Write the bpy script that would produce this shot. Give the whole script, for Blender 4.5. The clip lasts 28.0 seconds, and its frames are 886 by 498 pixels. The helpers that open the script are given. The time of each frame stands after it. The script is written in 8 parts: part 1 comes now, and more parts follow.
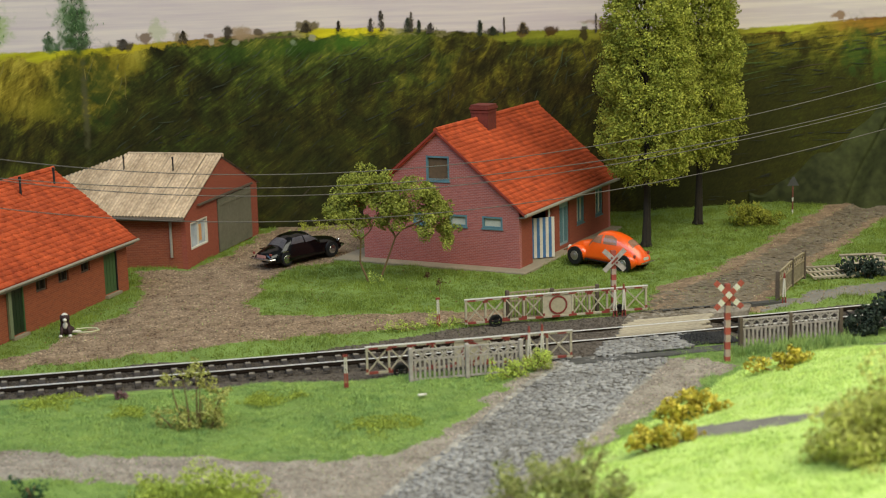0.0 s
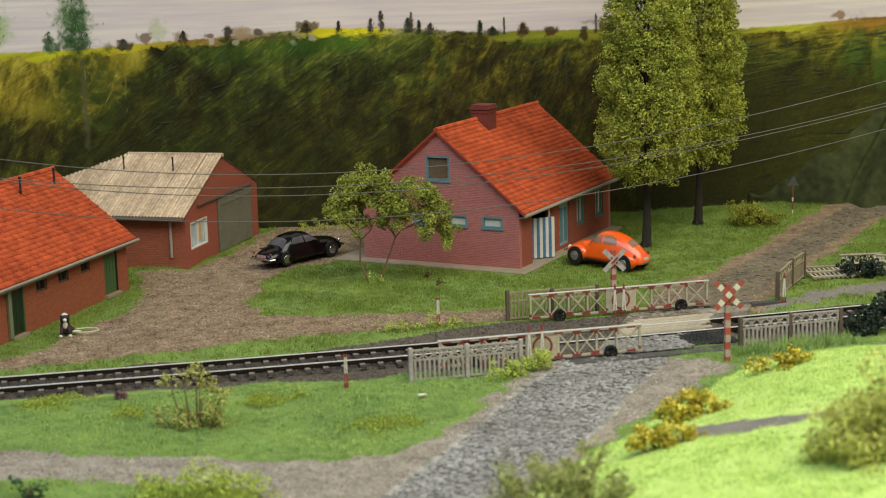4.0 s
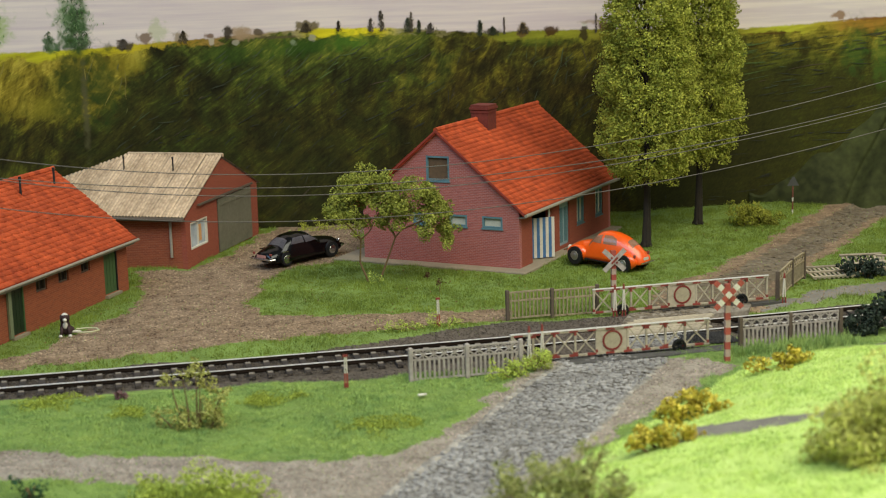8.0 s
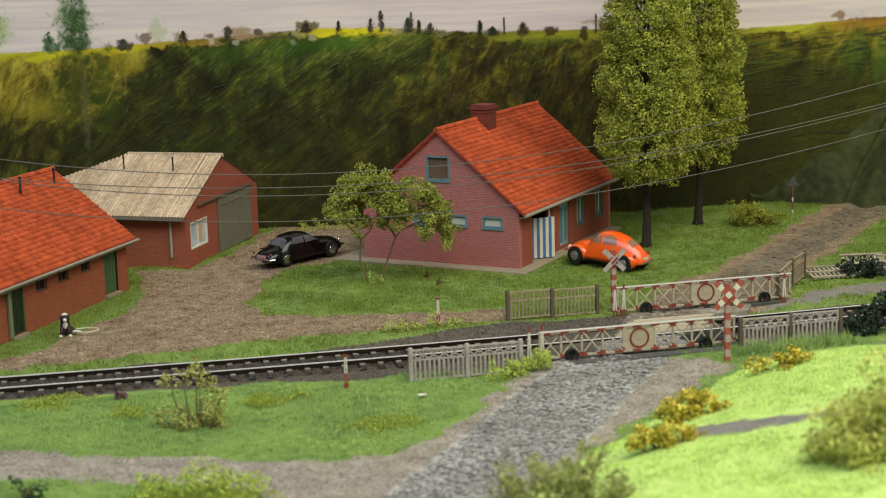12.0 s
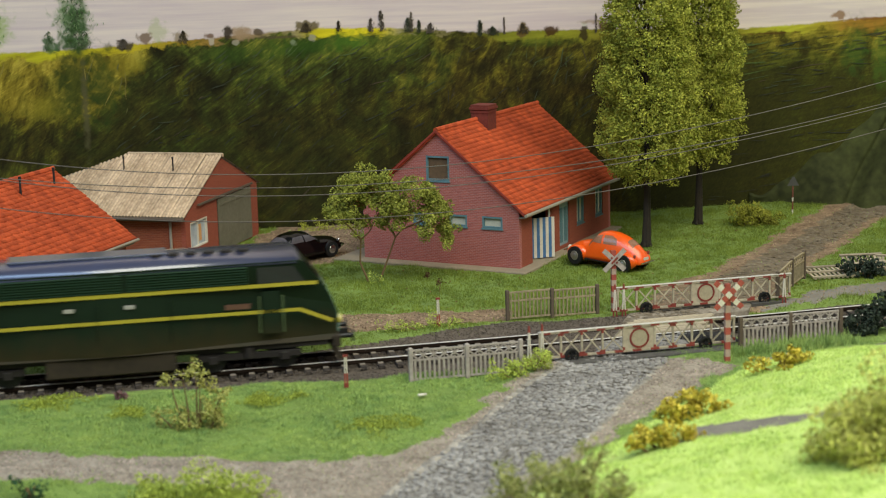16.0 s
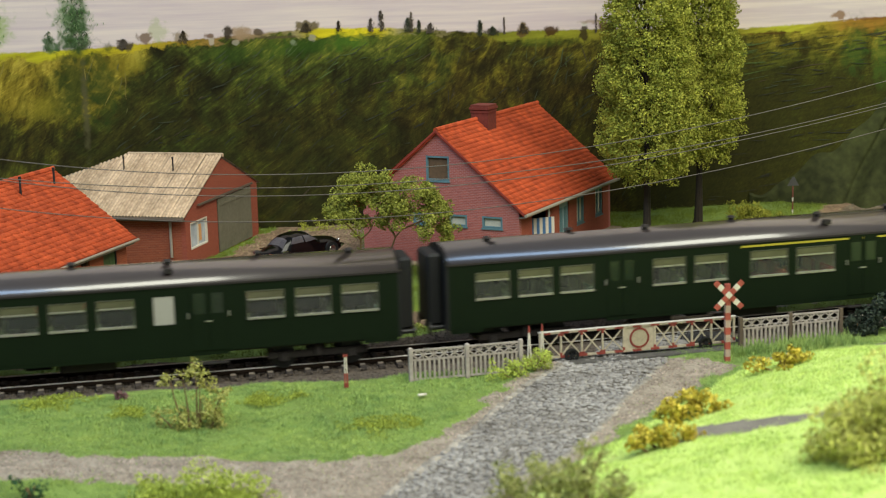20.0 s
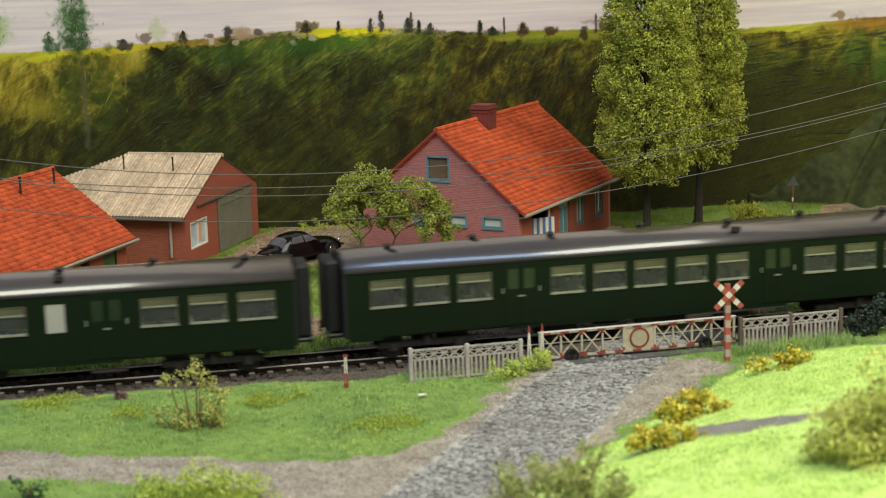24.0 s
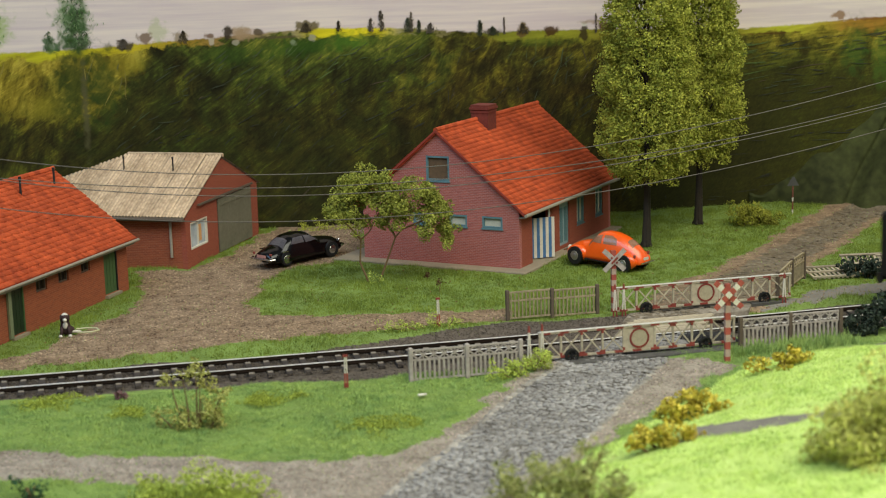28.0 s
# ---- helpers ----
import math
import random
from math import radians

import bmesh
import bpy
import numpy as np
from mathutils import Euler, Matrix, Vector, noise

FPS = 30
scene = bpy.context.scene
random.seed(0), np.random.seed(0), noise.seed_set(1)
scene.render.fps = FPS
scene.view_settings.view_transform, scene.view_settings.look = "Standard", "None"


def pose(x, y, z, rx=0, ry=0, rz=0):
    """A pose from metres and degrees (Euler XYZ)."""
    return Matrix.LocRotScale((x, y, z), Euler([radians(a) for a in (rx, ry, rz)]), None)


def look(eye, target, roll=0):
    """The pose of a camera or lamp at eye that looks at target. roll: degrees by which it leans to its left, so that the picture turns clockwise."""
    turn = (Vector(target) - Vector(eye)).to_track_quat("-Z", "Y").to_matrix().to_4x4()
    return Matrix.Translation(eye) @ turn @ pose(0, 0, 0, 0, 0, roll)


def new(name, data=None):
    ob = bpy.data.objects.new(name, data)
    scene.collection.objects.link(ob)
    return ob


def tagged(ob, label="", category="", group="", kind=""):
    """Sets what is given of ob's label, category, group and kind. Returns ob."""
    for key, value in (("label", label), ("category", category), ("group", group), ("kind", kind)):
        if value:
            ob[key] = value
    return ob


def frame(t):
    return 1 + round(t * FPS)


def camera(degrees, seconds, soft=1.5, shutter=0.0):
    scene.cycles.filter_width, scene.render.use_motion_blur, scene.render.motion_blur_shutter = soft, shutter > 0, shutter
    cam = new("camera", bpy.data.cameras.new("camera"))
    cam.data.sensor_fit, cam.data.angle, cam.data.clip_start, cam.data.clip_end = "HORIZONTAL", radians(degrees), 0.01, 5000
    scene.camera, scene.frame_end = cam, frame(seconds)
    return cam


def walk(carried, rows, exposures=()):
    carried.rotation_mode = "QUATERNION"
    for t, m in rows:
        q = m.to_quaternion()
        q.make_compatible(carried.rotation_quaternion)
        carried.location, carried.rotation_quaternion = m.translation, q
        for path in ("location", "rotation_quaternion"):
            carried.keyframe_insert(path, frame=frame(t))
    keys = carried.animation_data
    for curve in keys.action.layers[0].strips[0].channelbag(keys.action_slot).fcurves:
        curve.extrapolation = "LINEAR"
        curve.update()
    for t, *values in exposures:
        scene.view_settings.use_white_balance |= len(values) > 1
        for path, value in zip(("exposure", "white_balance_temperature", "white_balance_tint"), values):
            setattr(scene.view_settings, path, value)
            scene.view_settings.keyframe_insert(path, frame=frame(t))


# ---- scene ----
cam = camera(29.83, 28.0, soft=1.1, shutter=0.45)
U = 1 / 87.0                      # the model's scale: all plans below are in metres of the prototype
TILT, HIGH = 0.195, 15.833


def P(x, y, z, rz=0.0, rx=0.0, ry=0.0):
    """A pose at a place given in prototype metres."""
    return pose(x * U, y * U, z * U, rx, ry, rz)


EYE = (0.0, 0.0, HIGH * U)
AIM = look(EYE, (0.0, math.cos(TILT), HIGH * U - math.sin(TILT)), -1.604)
# the camera opens a little while the dark train fills the picture
walk(cam, [(0.0, AIM), (28.0, AIM)], [(0.0, 0.17), (16.0, 0.17), (18.0, 0.33), (26.2, 0.35), (27.3, 0.20), (28.0, 0.17)])
cam.data.dof.use_dof = True
cam.data.dof.focus_distance = 74 * U
cam.data.dof.aperture_fstop = 22.0

# ---- light: a hall's ceiling, and a lamp rail over the front of the layout ----
world = bpy.data.worlds.new("hall_air")
scene.world = world
world.use_nodes = True
world.node_tree.nodes["Background"].inputs[0].default_value = (0.95, 0.97, 1.0, 1)
world.node_tree.nodes["Background"].inputs[1].default_value = 0.155


def area(name, m, sx, sy, power, color):
    d = bpy.data.lights.new(name, "AREA")
    d.shape, d.size, d.size_y, d.energy, d.color = "RECTANGLE", sx, sy, power, color
    ob = new(name, d)
    ob.matrix_world = m
    return ob


area("lamp_box", look((0.44, 0.20, 0.92), (0.22, 0.64, 0.0)), 1.25, 0.8, 15.4, (0.98, 0.98, 0.82))
area("lamp_panel", look((-0.66, 0.30, 0.86), (-0.46, 0.60, 0.0)), 1.3, 0.42, 5.8, (0.46, 0.68, 1.0))


# ---- materials ----
def lin(c):
    return tuple((v / 12.92 if v <= 0.04045 else ((v + 0.055) / 1.055) ** 2.4) for v in c) + (1.0,)


def rgb(r, g, b):
    return lin((r / 255, g / 255, b / 255))


MATS = {}


def mat(name, color, rough=0.7, metal=0.0, vary=0.25, scale=1.2, fine=14.0, bump=0.15, spec=0.5, second=None, rand=0.0, coat=0.0):
    """A painted or natural surface: two scales of noise in colour, fine relief. Scales are per prototype metre."""
    if name in MATS:
        return MATS[name]
    m = bpy.data.materials.new(name)
    m.use_nodes = True
    nt = m.node_tree
    N, L = nt.nodes, nt.links
    b = N["Principled BSDF"]
    b.inputs["Roughness"].default_value = rough
    b.inputs["Metallic"].default_value = metal
    b.inputs["Specular IOR Level"].default_value = spec
    b.inputs["Coat Weight"].default_value = coat
    b.inputs["Coat Roughness"].default_value = 0.14 if coat == 1.0 else 0.12
    tc = N.new("ShaderNodeTexCoord")
    n1, n2 = N.new("ShaderNodeTexNoise"), N.new("ShaderNodeTexNoise")
    n1.inputs["Scale"].default_value, n1.inputs["Detail"].default_value = scale / U, 3
    n2.inputs["Scale"].default_value, n2.inputs["Detail"].default_value = fine / U, 2
    L.new(tc.outputs["Object"], n1.inputs["Vector"])
    L.new(tc.outputs["Object"], n2.inputs["Vector"])
    mix = N.new("ShaderNodeMix")
    mix.data_type = "RGBA"
    c2 = second or tuple(c * (1 - vary) for c in color[:3]) + (1,)
    mix.inputs["A"].default_value = tuple(min(1, c * (1 + vary * 0.4)) for c in color[:3]) + (1,)
    mix.inputs["B"].default_value = c2
    ramp = N.new("ShaderNodeMapRange")
    ramp.inputs["From Min"].default_value, ramp.inputs["From Max"].default_value = 0.32, 0.68
    add = N.new("ShaderNodeMath")
    add.operation = "MULTIPLY_ADD"
    add.inputs[1].default_value = 0.5
    half = N.new("ShaderNodeMath")
    half.operation = "MULTIPLY"
    half.inputs[1].default_value = 0.5
    L.new(n1.outputs["Fac"], half.inputs[0])
    L.new(n2.outputs["Fac"], add.inputs[0])
    L.new(half.outputs[0], add.inputs[2])
    L.new(add.outputs[0], ramp.inputs["Value"])
    L.new(ramp.outputs["Result"], mix.inputs["Factor"])
    out = mix.outputs["Result"]
    if rand:
        geo = N.new("ShaderNodeNewGeometry")
        oi = N.new("ShaderNodeObjectInfo")
        s = N.new("ShaderNodeMath")
        s.operation = "ADD"
        L.new(geo.outputs["Random Per Island"], s.inputs[0])
        L.new(oi.outputs["Random"], s.inputs[1])
        fr = N.new("ShaderNodeMath")
        fr.operation = "FRACT"
        L.new(s.outputs[0], fr.inputs[0])
        mr = N.new("ShaderNodeMapRange")
        mr.inputs["To Min"].default_value, mr.inputs["To Max"].default_value = 1 - rand, 1 + rand
        L.new(fr.outputs[0], mr.inputs["Value"])
        hs = N.new("ShaderNodeHueSaturation")
        L.new(mr.outputs["Result"], hs.inputs["Value"])
        L.new(out, hs.inputs["Color"])
        out = hs.outputs["Color"]
    L.new(out, b.inputs["Base Color"])
    if bump:
        bp = N.new("ShaderNodeBump")
        bp.inputs["Strength"].default_value = bump
        bp.inputs["Distance"].default_value = 0.05 * U
        L.new(n2.outputs["Fac"], bp.inputs["Height"])
        L.new(bp.outputs["Normal"], b.inputs["Normal"])
    MATS[name] = m
    return m


def brick_mat(name, brick, brick2, mortar, w=0.42, h=0.15):
    """Printed, lightly embossed brick card; laid out in the mesh's UV, which is in prototype metres."""
    m = mat(name, brick, rough=0.85, vary=0.2)
    nt = m.node_tree
    N, L = nt.nodes, nt.links
    uv = N.new("ShaderNodeUVMap")
    uv.uv_map = "plan"
    t = N.new("ShaderNodeTexBrick")
    t.inputs["Color1"].default_value, t.inputs["Color2"].default_value, t.inputs["Mortar"].default_value = brick, brick2, mortar
    t.inputs["Scale"].default_value = 1.0
    t.inputs["Mortar Size"].default_value = 0.008
    t.inputs["Mortar Smooth"].default_value = 0.4
    t.inputs["Brick Width"].default_value, t.inputs["Row Height"].default_value = w, h
    L.new(uv.outputs["UV"], t.inputs["Vector"])
    b = N["Principled BSDF"]
    old = b.inputs["Base Color"].links[0].from_socket
    mx = N.new("ShaderNodeMix")
    mx.data_type, mx.blend_type = "RGBA", "MIX"
    mx.inputs["Factor"].default_value = 0.75
    L.new(old, mx.inputs["A"])
    L.new(t.outputs["Color"], mx.inputs["B"])
    L.new(mx.outputs["Result"], b.inputs["Base Color"])
    bp = N.new("ShaderNodeBump")
    bp.invert = True
    bp.inputs["Strength"].default_value, bp.inputs["Distance"].default_value = 0.5, 0.03 * U
    L.new(t.outputs["Fac"], bp.inputs["Height"])
    prev = b.inputs["Normal"].links[0].from_socket
    L.new(prev, bp.inputs["Normal"])
    L.new(bp.outputs["Normal"], b.inputs["Normal"])
    return m


def glass_mat(name, tint=(0.9, 0.95, 0.92, 1), rough=0.03):
    if name in MATS:
        return MATS[name]
    m = bpy.data.materials.new(name)
    m.use_nodes = True
    b = m.node_tree.nodes["Principled BSDF"]
    b.inputs["Base Color"].default_value = tint
    b.inputs["Roughness"].default_value = rough
    b.inputs["Transmission Weight"].default_value = 1.0
    b.inputs["IOR"].default_value = 1.2
    MATS[name] = m
    return m


BRICK_PINK = brick_mat("pink_brick_card", rgb(178, 99, 90), rgb(154, 82, 77), rgb(178, 148, 144), 0.21, 0.078)
BRICK_RED = brick_mat("red_brick_card", rgb(154, 74, 52), rgb(136, 62, 44), rgb(152, 96, 74), 0.2, 0.07)
BRICK_SHED = brick_mat("brown_red_brick_card", rgb(154, 78, 46), rgb(130, 62, 38), rgb(156, 104, 78), 0.24, 0.085)
BRICK_DARK = mat("chimney_brick", rgb(112, 46, 34), 0.85, vary=0.35, fine=9)
TILE = mat("orange_red_roof_tile", rgb(192, 86, 49), 0.9, vary=0.3, scale=0.3, fine=2.4, rand=0.14, spec=0.2, second=rgb(144, 61, 38))
TIN = mat("weathered_corrugated_sheet", rgb(198, 172, 142), 0.75, vary=0.3, scale=0.7, fine=5, rand=0.16, second=rgb(146, 122, 94))
GREY_CARD = mat("grey_gutter", rgb(150, 140, 124), 0.7)
BLUE = mat("blue_grey_paint", rgb(94, 126, 134), 0.6, vary=0.25, fine=9)
WHITE = mat("chalky_white_paint", rgb(214, 206, 190), 0.6, vary=0.15, fine=9)
CURTAIN = mat("pale_blind", rgb(196, 190, 172), 0.8, vary=0.15)
# near-black brown that stands in for the shade inside rooms
ROOM_SHADE = mat("room_shade_colour", rgb(42, 36, 30), 0.35, vary=0.4)
BROWNPANE = mat("brown_curtain", rgb(104, 80, 58), 0.85, vary=0.35, fine=6)
GREEN_DOOR = mat("green_door_paint", rgb(66, 92, 52), 0.65, vary=0.25)
DARK_GREEN = mat("dark_green_door_paint", rgb(30, 48, 28), 0.5, vary=0.3)
GREYDOOR = mat("grey_sliding_door", rgb(112, 108, 90), 0.75, vary=0.25, fine=6)
CONCRETE = mat("concrete", rgb(150, 136, 114), 0.85, vary=0.25, fine=8)
FENCE_GREY = mat("weathered_concrete_fence", rgb(174, 163, 154), 0.85, vary=0.4, fine=6)
FENCE_TAN = mat("tan_concrete_fence", rgb(160, 144, 114), 0.85, vary=0.4, fine=6)
POST_BROWN = mat("brown_fence_post", rgb(96, 82, 68), 0.85, vary=0.35)
GATE_WHITE = mat("gate_white_paint", rgb(180, 168, 144), 0.75, vary=0.3, fine=7)
GATE_RAIL = mat("bright_gate_rail", rgb(212, 206, 196), 0.55, vary=0.12)
FADED_RED = mat("faded_red_paint", rgb(166, 78, 64), 0.7, vary=0.3, fine=8)
RED = mat("signal_red_paint", rgb(138, 60, 50), 0.55, vary=0.3, fine=8)
BLACK = mat("black_iron", rgb(24, 23, 24), 0.5, vary=0.4)
RUBBER = mat("tyre_rubber", rgb(20, 20, 20), 0.75, vary=0.3)
CHROME = mat("chrome", rgb(200, 198, 194), 0.18, 1.0, vary=0.1)
HUBCAP = mat("grey_hubcap", rgb(150, 146, 138), 0.3, 0.7, vary=0.2)
ORANGE = mat("orange_car_paint", rgb(242, 92, 16), 0.3, vary=0.05, bump=0.0, coat=0.6)
BLACKCAR = mat("black_car_paint", rgb(6, 6, 7), 0.16, vary=0.2, bump=0.0, spec=0.4)
CARGLASS = mat("car_window", rgb(150, 108, 84), 0.15, vary=0.3, bump=0)
CARGLASS_CLEAR = mat("grey_car_window", rgb(84, 80, 84), 0.12, vary=0.4, bump=0)
RAIL = mat("rusty_rail_side", rgb(36, 28, 22), 0.95, 0.0, vary=0.35, spec=0.05)
# polished head, hardly metallic: its shine is put into the near-white colour
RAILTOP = mat("polished_head_painted_shine", rgb(216, 210, 204), 0.4, 0.1, vary=0.12)
SLEEPER = mat("stained_sleeper", rgb(56, 48, 42), 0.85, vary=0.4, rand=0.25)
BALLAST = mat("dark_track_ballast", rgb(92, 81, 70), 0.95, vary=0.5, scale=4, fine=22, bump=0.7, rand=0.35)
SOIL = mat("brown_gravel_soil", rgb(152, 128, 101), 0.95, vary=0.4, scale=1.6, fine=7, bump=0.8, second=rgb(88, 66, 46))
VERGE_SOIL = mat("grey_brown_verge_soil", rgb(158, 147, 132), 0.95, vary=0.4, scale=1.5, fine=7, bump=0.8, second=rgb(102, 91, 77))
STONES = mat("gravel_stone", rgb(164, 142, 116), 0.95, vary=0.4, scale=0.8, fine=9, rand=0.5, second=rgb(88, 62, 42))
ROADGREY = mat("grey_cobbled_road", rgb(92, 85, 76), 0.9, vary=0.45, scale=1.2, fine=9, bump=0.7, second=rgb(70, 64, 58))
COBBLE = mat("grey_cobble", rgb(156, 152, 147), 0.9, vary=0.4, scale=0.3, fine=5, rand=0.24, second=rgb(108, 102, 95))
ASPHALT = mat("worn_lane", rgb(124, 108, 84), 0.95, vary=0.4, scale=0.5, fine=12, bump=0.6, second=rgb(84, 70, 50))
GREYPATH = mat("grey_path", rgb(128, 122, 112), 0.95, vary=0.35, fine=12, bump=0.5)
TURF = mat("turf_mat", rgb(120, 142, 66), 0.95, vary=0.4, scale=0.7, fine=12, bump=0.4, second=rgb(98, 116, 54))
# yellow-green meadow, its colour also lightened for the lamp close above
TURF_BRIGHT = mat("lamp_paled_meadow_mat", rgb(196, 214, 122), 0.95, vary=0.3, scale=1.4, fine=8, bump=0.5, second=rgb(174, 198, 104))
GRASS = mat("static_grass", rgb(170, 188, 104), 0.9, vary=0.3, scale=0.5, fine=3.2, bump=0, rand=0.24, spec=0.2, second=rgb(122, 154, 92))
GRASS_DEEP = mat("deep_green_static_grass", rgb(128, 142, 56), 0.9, vary=0.35, scale=0.35, fine=3, bump=0, rand=0.2, spec=0.2, second=rgb(98, 114, 46))
# meadow blades likewise carry the near lamp's brightness in their colour
GRASS_BRIGHT = mat("lamp_paled_meadow_grass", rgb(206, 220, 128), 0.9, vary=0.3, scale=0.9, fine=3, bump=0, rand=0.26, spec=0.2, second=rgb(168, 196, 106))
LEAF_POPLAR = mat("poplar_leaf", rgb(174, 171, 72), 0.9, vary=0.35, scale=1.6, fine=5, bump=0, rand=0.3, spec=0.15, second=rgb(106, 120, 46))
LEAF_SMALL = mat("garden_tree_leaf", rgb(158, 158, 72), 0.9, vary=0.35, scale=1.5, fine=5, bump=0, rand=0.28, spec=0.15, second=rgb(112, 122, 50))
LEAF_LIME = mat("lime_green_foliage", rgb(180, 194, 82), 0.8, vary=0.3, scale=2, fine=6, bump=0, rand=0.3)
WEED = mat("yellow_green_mat_weed", rgb(160, 172, 70), 0.9, vary=0.3, scale=2, fine=6, bump=0, rand=0.2, spec=0.2)
LEAF_YELLOW = mat("yellow_flower_foliage", rgb(196, 180, 70), 0.9, vary=0.35, scale=2, fine=6, bump=0, rand=0.3, spec=0.15, second=rgb(158, 142, 54))
LEAF_DRY = mat("dry_olive_foliage", rgb(180, 178, 94), 0.8, vary=0.35, scale=2, fine=6, bump=0, rand=0.35)
LEAF_OLIVE = mat("olive_bush_foliage", rgb(206, 208, 106), 0.9, vary=0.35, scale=2, fine=6, bump=0, rand=0.35)
LEAF_DARK = mat("dark_green_foliage", rgb(44, 56, 42), 0.85, vary=0.35, scale=2, fine=6, bump=0, rand=0.35)
BARK = mat("dark_bark", rgb(44, 35, 25), 0.9, vary=0.4, fine=8, bump=0.6)
TWIG = mat("brown_twig", rgb(122, 96, 62), 0.9, vary=0.3)
WOOD = mat("pale_plank", rgb(172, 158, 134), 0.88, vary=0.4, fine=8, rand=0.22)
LOCO_GREEN = mat("dark_green_loco_paint", rgb(22, 38, 24), 0.45, vary=0.2, spec=0.25, bump=0.03)


def grime(m, low, high, color):
    """Brown road dirt thrown up over the lower part of a painted side, ragged at its upper edge."""
    N, L = m.node_tree.nodes, m.node_tree.links
    b = N["Principled BSDF"]
    tc, sep, n, ad, mr, mx = (N.new(k) for k in ("ShaderNodeTexCoord", "ShaderNodeSeparateXYZ", "ShaderNodeTexNoise", "ShaderNodeMath", "ShaderNodeMapRange", "ShaderNodeMix"))
    n.inputs["Scale"].default_value, n.inputs["Detail"].default_value = 1.4 / U, 4
    L.new(tc.outputs["Object"], sep.inputs[0])
    L.new(tc.outputs["Object"], n.inputs["Vector"])
    ad.operation = "MULTIPLY_ADD"
    ad.inputs[1].default_value = 0.9 * U
    L.new(n.outputs["Fac"], ad.inputs[0])
    L.new(sep.outputs["Z"], ad.inputs[2])
    for k, v in zip(("From Min", "From Max", "To Min", "To Max"), ((low + 0.45) * U, (high + 0.45) * U, 0.85, 0.0)):
        mr.inputs[k].default_value = v
    L.new(ad.outputs[0], mr.inputs["Value"])
    mx.data_type = "RGBA"
    L.new(mr.outputs["Result"], mx.inputs["Factor"])
    L.new(b.inputs["Base Color"].links[0].from_socket, mx.inputs["A"])
    mx.inputs["B"].default_value = color
    L.new(mx.outputs["Result"], b.inputs["Base Color"])


grime(LOCO_GREEN, 0.95, 2.1, rgb(56, 46, 28))
LOCO_BROWN = mat("rusty_dirt_on_sill", rgb(50, 40, 25), 0.85, vary=0.4, fine=5)
# nose green paled: the light its raked front reflects is in the colour
LOCO_NOSE = mat("nose_green_with_sheen", rgb(116, 146, 132), 0.4, vary=0.15)
YELLOW = mat("yellow_stripe_paint", rgb(176, 162, 50), 0.45, vary=0.12, bump=0.0)
ROOF_BLUE = mat("blue_grey_loco_roof", rgb(48, 54, 84), 0.3, vary=0.25, bump=0.03, spec=1.0, coat=0.8)
COACH_GREEN = mat("coach_green_paint", rgb(17, 29, 14), 0.5, vary=0.15, bump=0.02, spec=0.15)
COACH_ROOF = mat("grey_brown_coach_roof", rgb(54, 46, 44), 0.3, vary=0.25, bump=0.02, spec=1.0, coat=1.0)
for sheet in (ROOF_BLUE, COACH_ROOF):
    for key, value in (("Coat Weight", 1.0), ("Coat Roughness", 0.16), ("Coat IOR", 1.7), ("Roughness", 0.35)):
        sheet.node_tree.nodes["Principled BSDF"].inputs[key].default_value = value
UNDER = mat("sooty_underframe", rgb(38, 32, 28), 0.85, vary=0.4)
SILVER = mat("aluminium_window_frame", rgb(176, 172, 160), 0.35, 0.6, vary=0.15)
DULL_FRAME = mat("dull_window_frame", rgb(92, 92, 76), 0.5, 0.3, vary=0.2)
SEAT = mat("tan_interior", rgb(176, 160, 120), 0.8, vary=0.3)
INTERIOR = mat("green_grey_interior", rgb(98, 116, 84), 0.8, vary=0.3)
MILK = mat("milky_lavatory_pane", rgb(164, 160, 150), 0.4, vary=0.06, bump=0)
WIRE = mat("grey_wire", rgb(92, 85, 77), 0.5, vary=0.1, bump=0)
PLATE = mat("brown_name_plate", rgb(100, 68, 52), 0.6, vary=0.2)
PANE = glass_mat("window_glass", (0.9, 0.92, 0.84, 1))
# a small opaque share puts pale haze over the dark inside
PANE.node_tree.nodes["Principled BSDF"].inputs["Transmission Weight"].default_value = 0.98



# ---- building helpers (prototype metres) ----
def box(bm, x, y, z, sx, sy, sz, m=None, bevel=0.0):
    """A box with its centre at x, y and its foot at z."""
    t = Matrix.LocRotScale((x, y, z + sz / 2), None, (sx, sy, sz))
    got = bmesh.ops.create_cube(bm, size=1.0, matrix=(m or Matrix()) @ t)
    if bevel:
        edges = list({e for v in got["verts"] for e in v.link_edges})
        bmesh.ops.bevel(bm, geom=edges, offset=bevel, segments=1, affect="EDGES")


def rod(bm, a, b, r0, r1=None, n=8, caps=True):
    a, b = Vector(a), Vector(b)
    d = b - a
    m = Matrix.Translation((a + b) / 2) @ d.to_track_quat("Z", "Y").to_matrix().to_4x4()
    bmesh.ops.create_cone(bm, cap_ends=caps, segments=n, radius1=r0, radius2=r0 if r1 is None else r1, depth=d.length, matrix=m)


